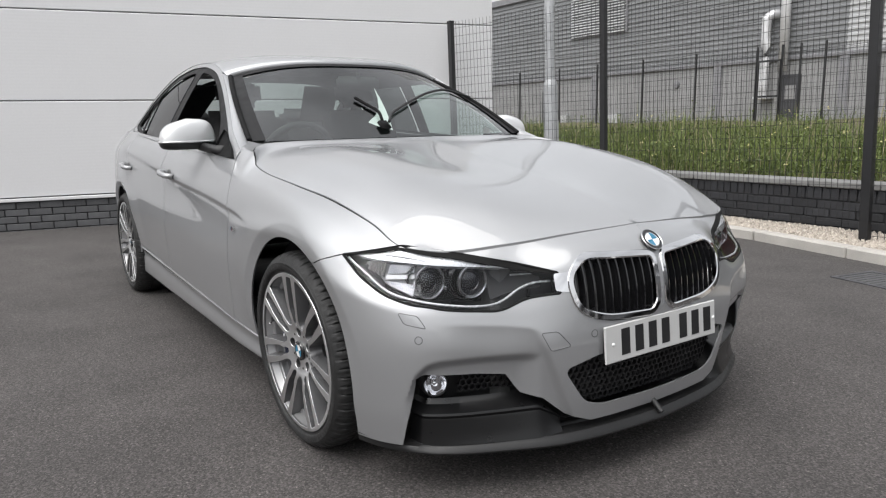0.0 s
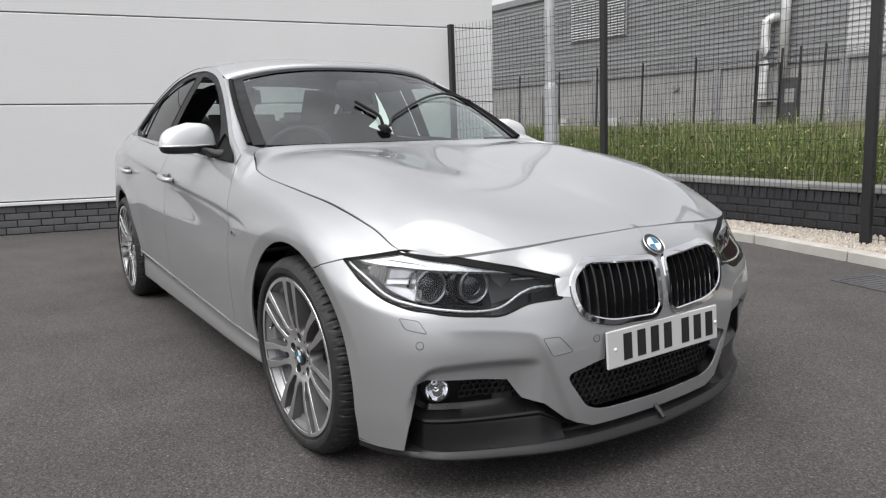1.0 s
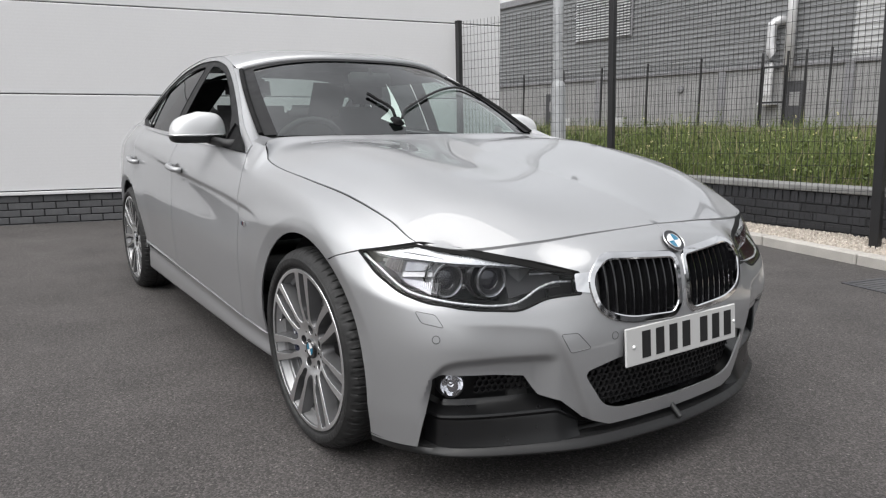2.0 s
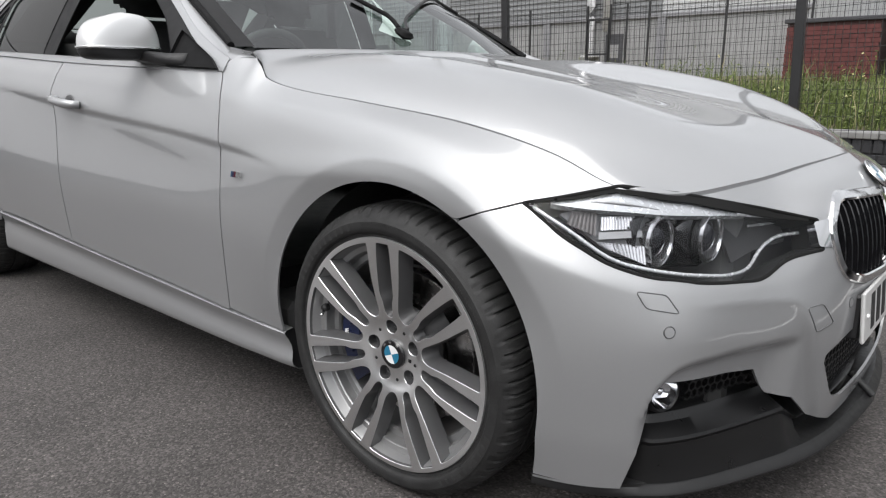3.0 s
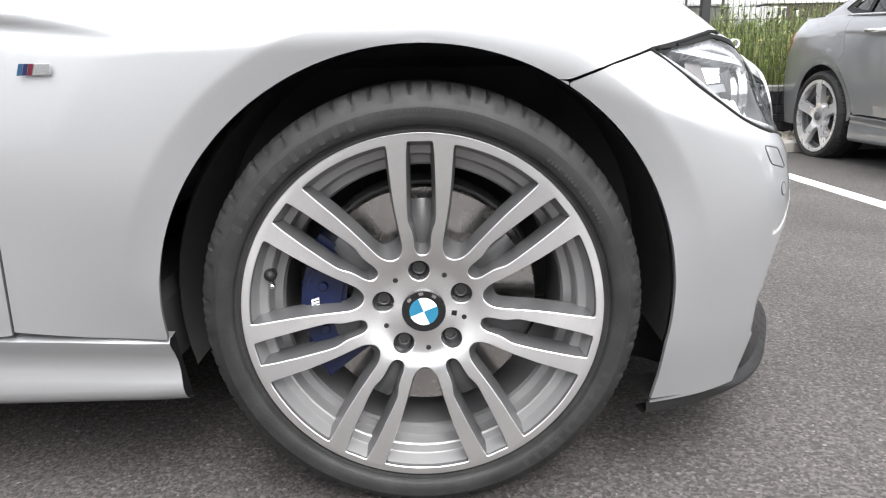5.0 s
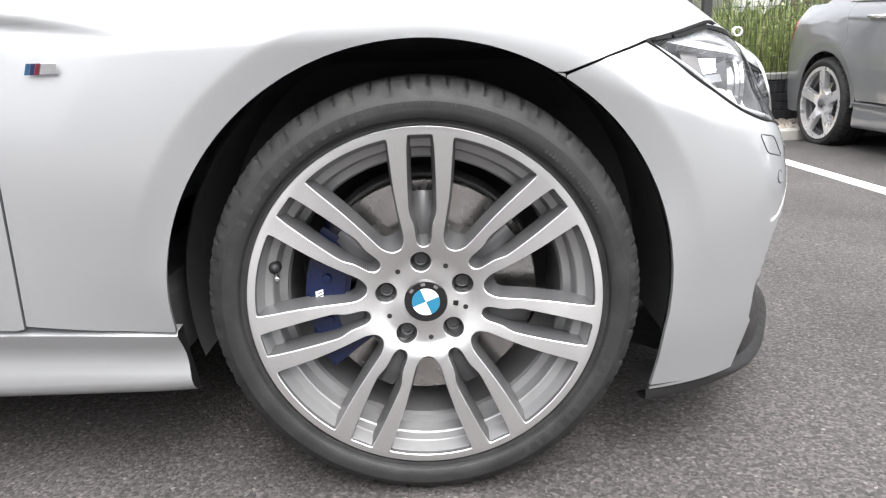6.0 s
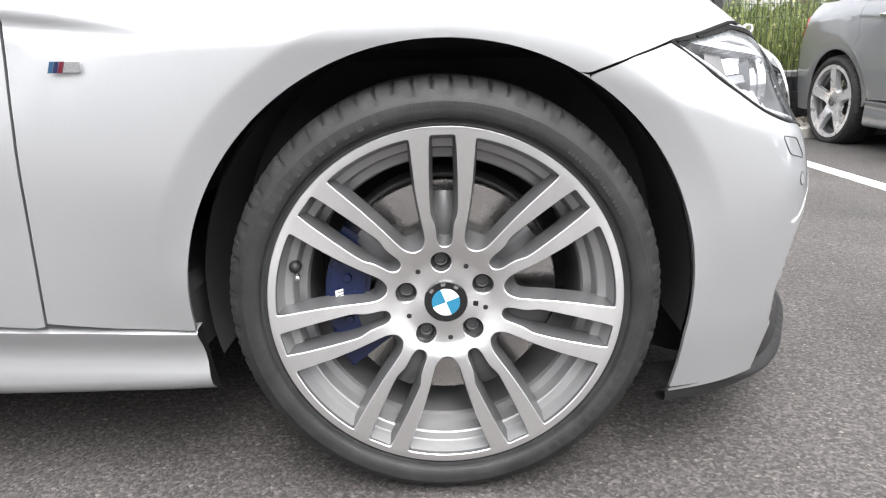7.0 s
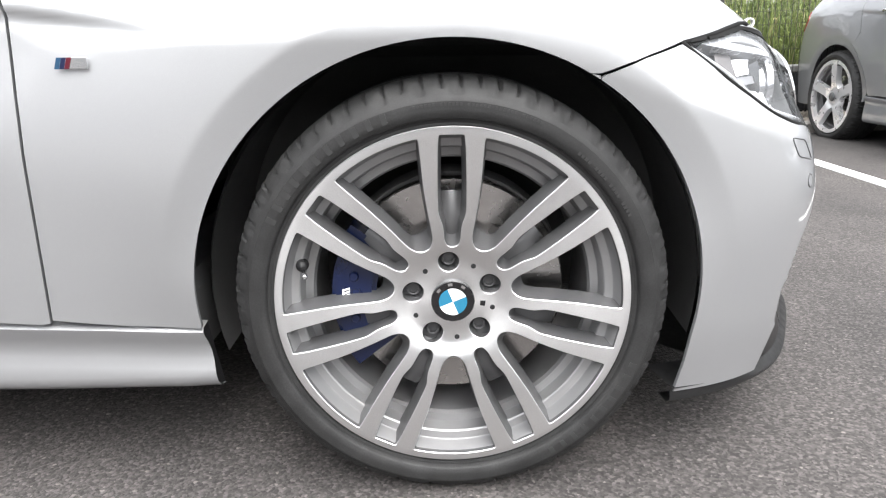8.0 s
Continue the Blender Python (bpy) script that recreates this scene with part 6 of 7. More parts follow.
def make_nose_details():
    plate = part("number_plate", moved(box(-0.004, 0.004, -0.257, 0.257, -0.0555, 0.0555, 0.003), Matrix.Translation((0.779, 0, 0.423)) @ Matrix.Rotation(radians(-5), 4, "Y")), PLATE_WHITE, car,
                 "white plate with plain dark bars")
    for k, y in enumerate((-0.172, -0.112, -0.052, 0.008, 0.092, 0.152, 0.212)):
        part("plate_bar", moved(box(0.0042, 0.0052, y - 0.018, y + 0.018, -0.038, 0.04), Matrix.Translation((0.779, 0, 0.423)) @ Matrix.Rotation(radians(-5), 4, "Y")), BLACK_PLASTIC, plate)
    for y in (-0.225, 0.245):
        part("plate_screw", moved(lathe([(0, 0.008), (0.005, 0.007), (0.006, 0.004)], 12, "x"), Matrix.Translation((0.779, y, 0.423))), BADGE_WHITE, plate, smooth=True)
    part("plate_holder", box(0.74, 0.776, -0.245, 0.245, 0.37, 0.47, 0.006), BLACK_PLASTIC, car)
    roundel(car, 0.038, Matrix.Translation((0.727, 0, 0.701)) @ Vector((0.72, 0, 0.69)).to_track_quat("-Y", "Z").to_matrix().to_4x4())
    for pts in (((0.573, -0.756, 0.485),), ((0.75, -0.274, 0.461),)):
        s, z = sz(*pts)[0]
        c = on_skin([(s, z)], 0.0)[0]
        ring = on_skin([(s + 0.0105 * math.cos(a), z + 0.0105 * math.sin(a)) for a in np.linspace(0, 2 * math.pi, 25)], -0.0003)
        disc = on_skin([(s, z)] + [(s + 0.009 * math.cos(a), z + 0.009 * math.sin(a)) for a in np.linspace(0, 2 * math.pi, 25)], -0.0012)
        for f in ((lambda q: q), mirrored):
            sensor = part("parking_sensor", f(([tuple(v) for v in disc], [(0, k + 1, k) for k in range(1, 25)])), PAINT, car)
            part("sensor_ring", f(tube(ring, 0.0011, 5)), ALLOY_GREY, sensor)
    for name, pts in (("washer_cover", ((0.512, -0.778, 0.557), (0.55, -0.74, 0.549), (0.574, -0.729, 0.515), (0.531, -0.772, 0.527))),
                      ("towing_cover", ((0.713, -0.44, 0.481), (0.729, -0.392, 0.481), (0.745, -0.353, 0.435), (0.729, -0.415, 0.427)))):
        ring = rounded(sz(*pts), 0.008, 4)
        line = on_skin(resample(np.vstack([ring, ring[:1]]), 60), -0.0003)
        part(name, tube(line, 0.0011, 5), ALLOY_GREY, car, "thin seam of a body-coloured cover")
    for f in ((lambda q: q), mirrored):
        badge = part("side_badge", f(moved(box(-0.006, 0.0205, -0.0025, 0.0, -0.0075, 0.0075, 0.0006), Matrix.Translation((-0.505, -0.9012, 0.683)))), CHROME_SATIN, car, "small striped chrome side badge")
        for k, m in enumerate((STRIPE_BLUE, STRIPE_NAVY, STRIPE_RED)):
            part("badge_stripe", f(([(-0.5265 + 0.0068 * k + a, -0.9042, 0.683 + b) for a, b in ((-0.003, -0.0075), (0.0036, -0.0075), (0.0086, 0.0075), (0.002, 0.0075))], [(0, 1, 2, 3)])), m, badge)
        head = mirror_head()
        door_mirror = part("door_mirror", f(head[0]), PAINT_CAP_SKYLIT, car, "silver door mirror with a black base", smooth=True, sharp=60)
        part("mirror_base", f(head[1]), BLACK_PLASTIC, door_mirror, "black lower shell", smooth=True, sharp=60)
        part("mirror_arm", f(tube([(-0.86, -0.80, 0.962), (-0.95, -0.822, 0.970), (-1.06, -0.850, 0.982)], [0.026, 0.019, 0.018], 10)), BLACK_PLASTIC, door_mirror, smooth=True)
        part("mirror_line", f(tube(head[2], 0.004, 6)), CHROME_SATIN, door_mirror, smooth=True)
        part("mirror_glass", f(head[3]), WINDOW_DARK, door_mirror, smooth=True)
        part("mirror_foot", f(panel(lambda x, z: side_glass(x, z) + (0, -0.004, 0), rounded([(-0.668, 0.938), (-0.93, 0.950), (-0.93, 1.05), (-0.87, 1.026), (-0.72, 0.968)], 0.005, 3), [], 0.02, 0.01, -1)), SOOT, car,
             "black triangular mirror foot")
        for hx, hz in ((-1.49, 0.842), (-2.50, 0.84)):
            y = float(body(np.array([side_s(hx)]), np.array([hz]))[0, 1])
            handle = part("door_handle", f(tube([(hx + 0.085, y - 0.004, hz - 0.008), (hx + 0.07, y - 0.026, hz - 0.006), (hx + 0.03, y - 0.034, hz - 0.003), (hx - 0.05, y - 0.034, hz + 0.005), (hx - 0.085, y - 0.027, hz + 0.008),
                                                 (hx - 0.095, y - 0.004, hz + 0.009)], [0.013, 0.0135, 0.014, 0.014, 0.0135, 0.012], 10)), PAINT, car, "silver pull handle", smooth=True)
            part("handle_cup", f(moved(lathe([(0.0, -0.001), (0.034, -0.001), (0.038, 0.002)], 24), Matrix.Translation((hx, y, hz)) @ Matrix.Scale(0.62, 4, (0, 0, 1)))), ALLOY_GREY, handle)


def mirror_head():
    """Upper shell, lower shell, the bright line between them, and the glass."""
    c = np.array([-1.09, -0.893, 0.999])
    th, ph = np.linspace(0, 2 * np.pi, 36, endpoint=False), np.linspace(-np.pi / 2, np.pi / 2, 19)
    rows = []
    for p in ph:
        row = []
        for t in th:
            ct, st = math.copysign(abs(math.cos(t)) ** 0.6, math.cos(t)), math.copysign(abs(math.sin(t)) ** 0.6, math.sin(t))
            r = max(math.cos(p), 0.0) ** (0.36 if p > 0 else 0.25)
            x = 0.075 * ct * r
            y = 0.122 * st * r
            z = (0.104 if p > 0 else 0.030) * math.copysign(abs(math.sin(p)) ** 0.9, math.sin(p))
            x = x if x > 0 else x * 0.5
            z += -0.10 * y * 0.35 if p > 0 else 0.0
            z *= 1 - 0.35 * max(-y / 0.122, 0) if p > 0 else 1
            row.append(c + (x - 0.15 * y, y, z))
        rows.append(row)
    rows = np.array(rows)
    up, dn = rows[9:], rows[:10]
    gl = np.stack([rows[10:15, k] for k in range(14, 23)], 1) - (0.002, 0, 0)
    line = np.concatenate([rows[9, -12:], rows[9, :8]]) + (0.003, -0.002, 0.004)
    return grid(up, closed_v=True), grid(dn, closed_v=True), line, grid(gl)


make_nose_details()


# ---------------------------------------------------------------- cabin
def soft_box(x0, x1, y0, y1, z0, z1, r=0.05, seg=3):
    bm = bmesh.new()
    bmesh.ops.create_cube(bm, size=1)
    for q in bm.verts:
        q.co = Vector(((x0 + x1) / 2 + q.co.x * (x1 - x0), (y0 + y1) / 2 + q.co.y * (y1 - y0), (z0 + z1) / 2 + q.co.z * (z1 - z0)))
    bmesh.ops.bevel(bm, geom=list(bm.edges), offset=r, segments=seg, affect="EDGES")
    bm.verts.index_update()
    out = [tuple(q.co) for q in bm.verts], [tuple(q.index for q in f.verts) for f in bm.faces]
    bm.free()
    return out


def make_cabin(owner):
    part("cabin_floor", box(-2.95, -0.55, -0.74, 0.74, 0.33, 0.40), CABIN, owner)
    part("dashboard", soft_box(-1.02, -0.56, -0.73, 0.73, 0.66, 0.97, 0.08), CABIN, owner, "black dashboard", smooth=True)
    for y in (-0.37, 0.37):
        seat = part("front_seat", moved(soft_box(-0.26, 0.26, -0.26, 0.26, -0.08, 0.08, 0.06), Matrix.Translation((-1.5, y, 0.55))), CABIN, owner, "black leather front seat", smooth=True)
        part("backrest", moved(soft_box(-0.07, 0.07, -0.25, 0.25, 0, 0.6, 0.06), Matrix.Translation((-1.72, y, 0.58)) @ Matrix.Rotation(radians(-18), 4, "Y")), CABIN, seat, smooth=True)
        part("headrest", moved(soft_box(-0.05, 0.05, -0.13, 0.13, 0, 0.17, 0.045), Matrix.Translation((-1.925, y, 1.17)) @ Matrix.Rotation(radians(-12), 4, "Y")), CABIN, seat, smooth=True)
    part("rear_seat", joined(soft_box(-2.75, -2.25, -0.65, 0.65, 0.45, 0.6, 0.05), moved(soft_box(-0.08, 0.08, -0.65, 0.65, 0, 0.6, 0.06), Matrix.Translation((-2.68, 0, 0.56)) @ Matrix.Rotation(radians(-22), 4, "Y"))),
         CABIN, owner, smooth=True)
    for y in (-0.38, 0.38):
        part("rear_headrest", moved(soft_box(-0.05, 0.05, -0.13, 0.13, 0, 0.13, 0.04), Matrix.Translation((-2.92, y, 1.06))), CABIN, owner, smooth=True)
    ring = [(0.185 * math.cos(a), 0.185 * math.sin(a), 0) for a in np.linspace(0, 2 * math.pi, 40, endpoint=False)]
    m = Matrix.Translation((-1.12, -0.37, 0.90)) @ Matrix.Rotation(radians(-66), 4, "Y")
    wheel = part("steering_wheel", moved(tube(ring, 0.016, 8, closed=True), m), CABIN, owner, "black three-spoke steering wheel", smooth=True)
    part("wheel_hub", moved(joined(soft_box(-0.06, 0.06, -0.07, 0.07, -0.03, 0.02, 0.02), box(-0.012, 0.012, -0.18, 0.18, -0.01, 0.005), box(-0.18, 0.0, -0.015, 0.015, -0.01, 0.005)), m), CABIN, wheel, smooth=True)
    mirror = part("cabin_mirror", moved(soft_box(-0.015, 0.015, -0.12, 0.12, -0.035, 0.035, 0.012), Matrix.Translation((-1.17, 0.0, 1.27))), CABIN, owner, "black rear-view mirror", smooth=True)
    part("mirror_stalk", tube([(-1.17, 0, 1.29), (-1.165, 0, 1.322)], 0.010, 8), CABIN, mirror)
    for y in (-0.62, 0.62):
        part("door_card", soft_box(-2.4, -0.75, y * 1.25 - 0.03, y * 1.25 + 0.03, 0.4, 0.93, 0.02), CABIN, owner, smooth=True)
    part("roof_lining", grid(np.array([[(x, y, 1.365 - 0.09 * (y / 0.58) ** 4 - (0.03 if x > -1.35 else 0) - (0.02 if x < -2.2 else 0)) for y in np.linspace(-0.56, 0.56, 12)] for x in np.linspace(-1.28, -2.45, 10)])),
         CABIN, owner, smooth=True)
    for y in (-1, 1):
        part("pillar_lining", grid(np.array([[(-2.5 - 0.45 * (1 - w), y * (0.40 + 0.26 * k - 0.12 * w), 1.33 - 0.31 * (1 - w)) for k in (0, 0.5, 1)] for w in np.linspace(0, 1, 5)])), CABIN, owner, smooth=True)
    part("parcel_shelf", box(-3.1, -2.85, -0.66, 0.66, 1.0, 1.02), CABIN, owner)


make_cabin(car)


def make_wipers():
    for y0, y1 in ((-0.55, 0.02), (0.02, 0.52)):
        pts = [(-0.60 - 0.17 * abs(y / 0.7) ** 2.2, y, 0.985 - 0.012 * abs(y)) for y in np.linspace(y0, y1, 12)]
        w = part("wiper", tube(pts, 0.006, 6), BLACK_PLASTIC, car, "black wiper blade", smooth=True)
        part("wiper_arm", tube([(-0.55, y1 - 0.05, 0.97), (-0.575, (y0 + y1) / 2 + 0.1, 0.980), (-0.60, (y0 + y1) / 2, 0.990)], [0.012, 0.008, 0.006], 6), BLACK_PLASTIC, w, smooth=True)


make_wipers()
# dark strips below the bonnet's edge stand in for shade in its gap
for sgn in (-1, 1):
    bend = np.linspace(0.995, 0.86, 14)
    bend = np.stack([hood_rear(bend) - 0.002, -0.782 * bend - 0.001, glide([(0.86, 0.993), (0.94, 0.985), (1.0, 0.971)], bend)], -1)
    line = np.concatenate([edge(6, np.linspace(S_HOODC, S_COWL, 60)), bend]) * (1, -sgn, 1) - (0, 0, 0.008)
    part("hood_seal", tube(line, 0.0045, 6), SOOT, car)
line = edge(6, np.linspace(0, sy(-0.44), 40)) - (0.004, 0, 0.010)
part("hood_seal", tube(np.concatenate([line[::-1] * (1, -1, 1), line[1:]]), 0.0045, 6), SOOT, car)


def make_screen_mount():
    """Dark windscreen shapes, drawn as device, stalk and cable to fit the camera's view."""
    o = np.array((-0.645, -0.15, 1.045))
    mount = empty("screen_mount", "dark shapes in the windscreen, drawn as a device, stalk and cable", "device", at=Matrix.Translation(o))
    # set outside the glass so the shapes look black from the camera
    out = np.array((0.007, 0, 0.011)) - o
    tilt = Matrix.Translation(Vector(out + (-0.650, -0.150, 1.048))) @ Matrix.Rotation(radians(32), 4, "Y")
    part("device", moved(soft_box(-0.030, 0.030, -0.026, 0.026, -0.010, 0.010, 0.008), tilt), SOOT, mount, "matt black device", smooth=True)
    bar = np.array([(-0.856, -0.185, 1.174), (-0.807, -0.159, 1.146), (-0.743, -0.128, 1.109), (-0.680, -0.143, 1.068)]) + out
    part("stalk", tube(round_path(bar, 6), 0.0075, 8), SOOT, mount, smooth=True)
    loop = np.array([(-0.668, -0.115, 1.062), (-0.725, -0.064, 1.10), (-0.779, 0.027, 1.135), (-0.852, 0.147, 1.174), (-0.928, 0.27, 1.205), (-1.013, 0.408, 1.224),
                     (-1.06, 0.49, 1.222), (-1.08, 0.56, 1.21), (-1.095, 0.654, 1.19)]) + out
    part("cable", tube(round_path(loop, 6), 0.0065, 8), BLACK_PLASTIC, mount, "dark arc in the windscreen, drawn as a thick cable", smooth=True)


make_screen_mount()


def make_bright_slip():
    """A slim white slip, hollowed along one side, shaped to fit the camera's view."""
    rim = [(-1.005, 0.004, 1.238), (-0.905, -0.033, 1.183), (-0.82, -0.075, 1.132), (-0.765, -0.125, 1.099), (-0.722, -0.186, 1.070), (-0.692, -0.150, 1.052), (-0.690, -0.118, 1.047), (-0.664, -0.093, 1.034), (-0.74, -0.066, 1.082),
           (-0.83, -0.036, 1.135), (-0.92, -0.012, 1.187)]
    v = [(x + d, y, z - d) for d in (0.0, -0.003) for x, y, z in rim]
    n = len(rim)
    f = [tuple(range(n)), tuple(reversed(range(n, 2 * n)))] + [(k, (k + 1) % n, n + (k + 1) % n, n + k) for k in range(n)]
    # the white slip stands in for a bright shape in the windscreen
    slip = part("paper_slip", (v, f), SLIP_WHITE)
    tagged(slip, "slim white slip standing in for a bright shape in the windscreen", "paper")


SLIP_WHITE = surface("white_slip", (0.8, 0.81, 0.8), 0.6, vary=0.04, scale=20)
make_bright_slip()


# ---------------------------------------------------------------- parked car in the next bay
def make_parked_wheel(owner, x, y):
    w = part("wheel", lathe(BARREL, 64), ALLOY_GREY, owner, "silver five-spoke alloy wheel", smooth=True, sharp=25)
    w.matrix_local = pose(x, y, 0.3265, 0, 0, 0 if y < 0 else 180)
    part("tyre", TYRE_DATA, RUBBER, w, "black tyre")
    part("spoke_face", FIVE_TOP, ALLOY_BRIGHT, w, smooth=True)
    part("spoke_sides", FIVE_WALL, ALLOY_BRIGHT, w, smooth=True, sharp=50)
    part("centre_cap", lathe([(0.0, 0.006), (0.03, 0.008), (0.034, 0.014)], 24), ALLOY_GREY, w, smooth=True)
    part("brake_disc", lathe([(0.05, 0.07), (0.15, 0.083), (0.15, 0.10)], 40), DISC_STEEL, w, smooth=True, sharp=30)
    part("dust_shield", lathe([(0.0, 0.12), (0.2, 0.12)], 24), DARK_LINER, w)


ALLOY_BRIGHT = surface("bright_alloy_paint", (0.74, 0.74, 0.75), 0.3, metal=0.6, vary=0.05)


def make_parked_car():
    other = empty("parked_car", "dark silver saloon parked rear to the kerb", "car")
    build_body(other, PAINT_GREY, tail=True)
    for wx, wy in ((0.0, -0.886), (0.0, 0.886), (-2.81, -0.892), (-2.81, 0.892)):
        make_parked_wheel(other, wx, wy)
    for sgn in (0, 1):
        f = mirrored if sgn else (lambda q: q)
        part("headlight", f(panel(skin(0.004), LAMP_OUT, [], 0.02, 0.02, INW)), WINDOW_DARK, other, smooth=True)
        part("grille", f(panel(skin(0.01), KIDNEY, [], 0.02, 0.02, INW)), BLACK_PLASTIC, other, smooth=True)
        part("lower_grille", f(panel(skin(0.03), np.clip(np.array([(0, 0.165), (sd(0.52, -0.785)[0], 0.165), (sd(0.548, -0.78)[0], 0.39), (0, 0.40)]), 0, 9), [], 0.03, 0.02, INW)), BLACK_PLASTIC, other, smooth=True)
        s0, s1 = side_s(-3.42), sd(-3.79, -0.45)[0]
        part("tail_lamp", f(panel(skin(-0.004), rounded([(s0, 0.90), (s0 + 0.06, 0.80), (s1, 0.80), (s1, 0.95), (s0 + 0.1, 0.96)], 0.02, 4), [], 0.02, 0.02, INW)), RED_LENS, other, "red wrap-round tail lamp", smooth=True)
        for hx, hz in ((-1.49, 0.842), (-2.21, 0.905)):
            y = float(body(np.array([side_s(hx)]), np.array([hz]))[0, 1])
            part("door_handle", f(tube([(hx + 0.1, y - 0.004, hz), (hx + 0.08, y - 0.03, hz), (hx - 0.08, y - 0.03, hz + 0.008), (hx - 0.1, y - 0.004, hz + 0.009)], 0.014, 8)), CHROME_SATIN, other, smooth=True)
        belt = np.array([(x, -0.0, belt_z(x)) for x in np.linspace(-0.66, -2.7, 30)])
        q = side_glass(belt[:, 0], belt[:, 2] + 0.004) + (0, -0.006, 0)
        part("belt_strip", f(tube(q, 0.007, 6)), CHROME_SATIN, other, "chrome strip under the windows", smooth=True)
        head = mirror_head()
        part("door_mirror", f(joined(head[0], head[1], tube([(-0.80, -0.815, 0.952), (-0.9, -0.84, 0.968), (-0.98, -0.88, 0.985)], 0.024, 8))), PAINT_GREY, other, smooth=True)
    make_cabin(other)
    other.matrix_world = pose(3.80, 0.68, -0.025, 0, 0, -88)
    return other


parked = make_parked_car()

# ---------------------------------------------------------------- grey building beyond
def make_grey_building():
    b = empty("grey_building", "grey profiled metal industrial building", "building")
    Y = 24.0
    for name, x0, x1, material in (("upper_cladding", -48.0, -10.6, GREY_SHEET), ("end_cladding", -10.6, -5.6, GREY_PALE)):
        prof = []
        z = 3.25
        while z < 7.4:
            prof += [(0.0, z), (0.0, z + 0.11), (-0.045, z + 0.125), (-0.045, z + 0.185)]
            z += 0.2
        p = np.array([[(x, Y + d, w) for d, w in prof] for x in (x0, x1)])
        part(name, grid(p), material, b)
    part("core", box(-48, -5.62, Y + 0.05, Y + 14, 0.2, 7.4), GREY_SHEET, b)
    part("end_wall", box(-5.62, -5.56, Y - 0.0, Y + 14, 0.2, 7.4), GREY_PALE, b)
    part("roof_edge", box(-48, -5.5, Y - 0.15, Y + 14.1, 7.4, 7.75, 0.03), FLASHING, b, "grey roof edge trim")
    part("lower_wall", box(-48, -5.6, Y - 0.02, Y + 0.04, 0.2, 3.14), GREY_RENDER, b)
    part("flashing", box(-48, -5.5, Y - 0.12, Y, 3.12, 3.27, 0.02), FLASHING, b)
    for x in (-30.5, -22.4, -15.6, -10.6):
        part("pier", box(x - 0.16, x + 0.16, Y - 0.10, Y, 0.2, 3.12, 0.01), FLASHING, b)
    for x, w in ((-25.6, 1.0), (-12.5, 0.75)):
        door = part("door", box(x - w / 2, x + w / 2, Y - 0.07, Y - 0.02, 0.5, 2.6, 0.01), DOOR_DARK, b, "dark metal door")
        part("door_panel", box(x - 0.2, x + 0.2, Y - 0.08, Y - 0.07, 1.7, 2.2), GREY_RENDER, door)
    vent = part("louvre_frame", box(-24.0, -20.4, Y - 0.1, Y - 0.05, 5.0, 7.35, 0.01), FLASHING, b, "large grey louvred vent")
    for k in range(18):
        part("louvre_slat", moved(box(-1.72, 1.72, -0.07, 0.07, -0.008, 0.008), Matrix.Translation((-22.2, Y - 0.13, 5.12 + k * 0.125)) @ Matrix.Rotation(radians(40), 4, "X")), GREY_PALE, vent)
    for x in (-16.6, -9.4):
        part("window", box(x - 0.9, x + 0.9, Y - 0.08, Y - 0.03, 6.9, 7.3), WINDOW_DARK, b)
    flue = part("flue", tube(round_path([(-13.42, Y - 0.35, 1.7), (-13.42, Y - 0.35, 4.4), (-13.40, Y - 0.33, 4.68), (-13.25, Y - 0.2, 4.82), (-13.1, Y + 0.1, 4.82)], 6), 0.17, 12), STEEL_PIPE, b, "steel flue with an elbow", smooth=True)
    part("flue_bracket", box(-13.7, -13.12, Y - 0.56, Y, 1.75, 1.83), STEEL_PIPE, flue)
    part("flue", tube([(-12.67, Y - 0.4, 2.7), (-12.67, Y - 0.4, 7.9)], 0.17, 12), STEEL_PIPE, b, "tall straight steel flue", smooth=True)
    lamp = part("bulkhead_lamp", moved(lathe([(0.0, -0.1), (0.14, -0.08), (0.16, 0.0)], 16), Matrix.Translation((-17.6, Y - 0.03, 2.5))), FLASHING, b)
    for x in (-24.5, -21.0):
        part("wall_box", box(x - 0.45, x + 0.45, Y - 0.3, Y - 0.03, 0.9, 1.35, 0.02), GREY_PALE, b)


GREY_PALE = surface("pale_profiled_sheet", (0.42, 0.425, 0.43), 0.5, vary=0.05, scale=0.6)
make_grey_building()


def make_inner_fence():
    fence = empty("inner_fence", "dark weldmesh fence in front of the grey building", "fence")
    Y = 20.5
    xs = [-30.0, -27.0, -23.9, -21.2, -18.93, -16.54, -14.13, -11.75, -10.88, -10.27, -9.49, -7.0, -4.6, -2.2, 0.2]
    for x in xs:
        part("post", box(x - 0.03, x + 0.03, Y - 0.03, Y + 0.03, 0.6, 3.35, 0.005), POST_BLACK, fence)
    bits = []
    for z in np.arange(0.9, 3.25, 0.2):
        bits.append(box(-30, 0.2, Y - 0.004, Y + 0.004, z - 0.004, z + 0.004))
    for x in np.arange(-30, 0.2, 0.1):
        bits.append(box(x - 0.003, x + 0.003, Y - 0.003, Y + 0.003, 0.7, 3.25))
    part("mesh_panel", joined(*bits), WIRE, fence)
    gate = part("gate_post", box(-11.75, -11.68, Y - 0.03, Y + 0.03, 0.6, 2.9), POST_BLACK, fence, "black framed gate")
    part("gate_post", box(-10.95, -10.88, Y - 0.03, Y + 0.03, 0.6, 2.9), POST_BLACK, gate)
    for z in (1.7, 2.84):
        part("gate_rail", box(-11.68, -10.95, Y - 0.03, Y + 0.03, z, z + 0.06), POST_BLACK, gate)


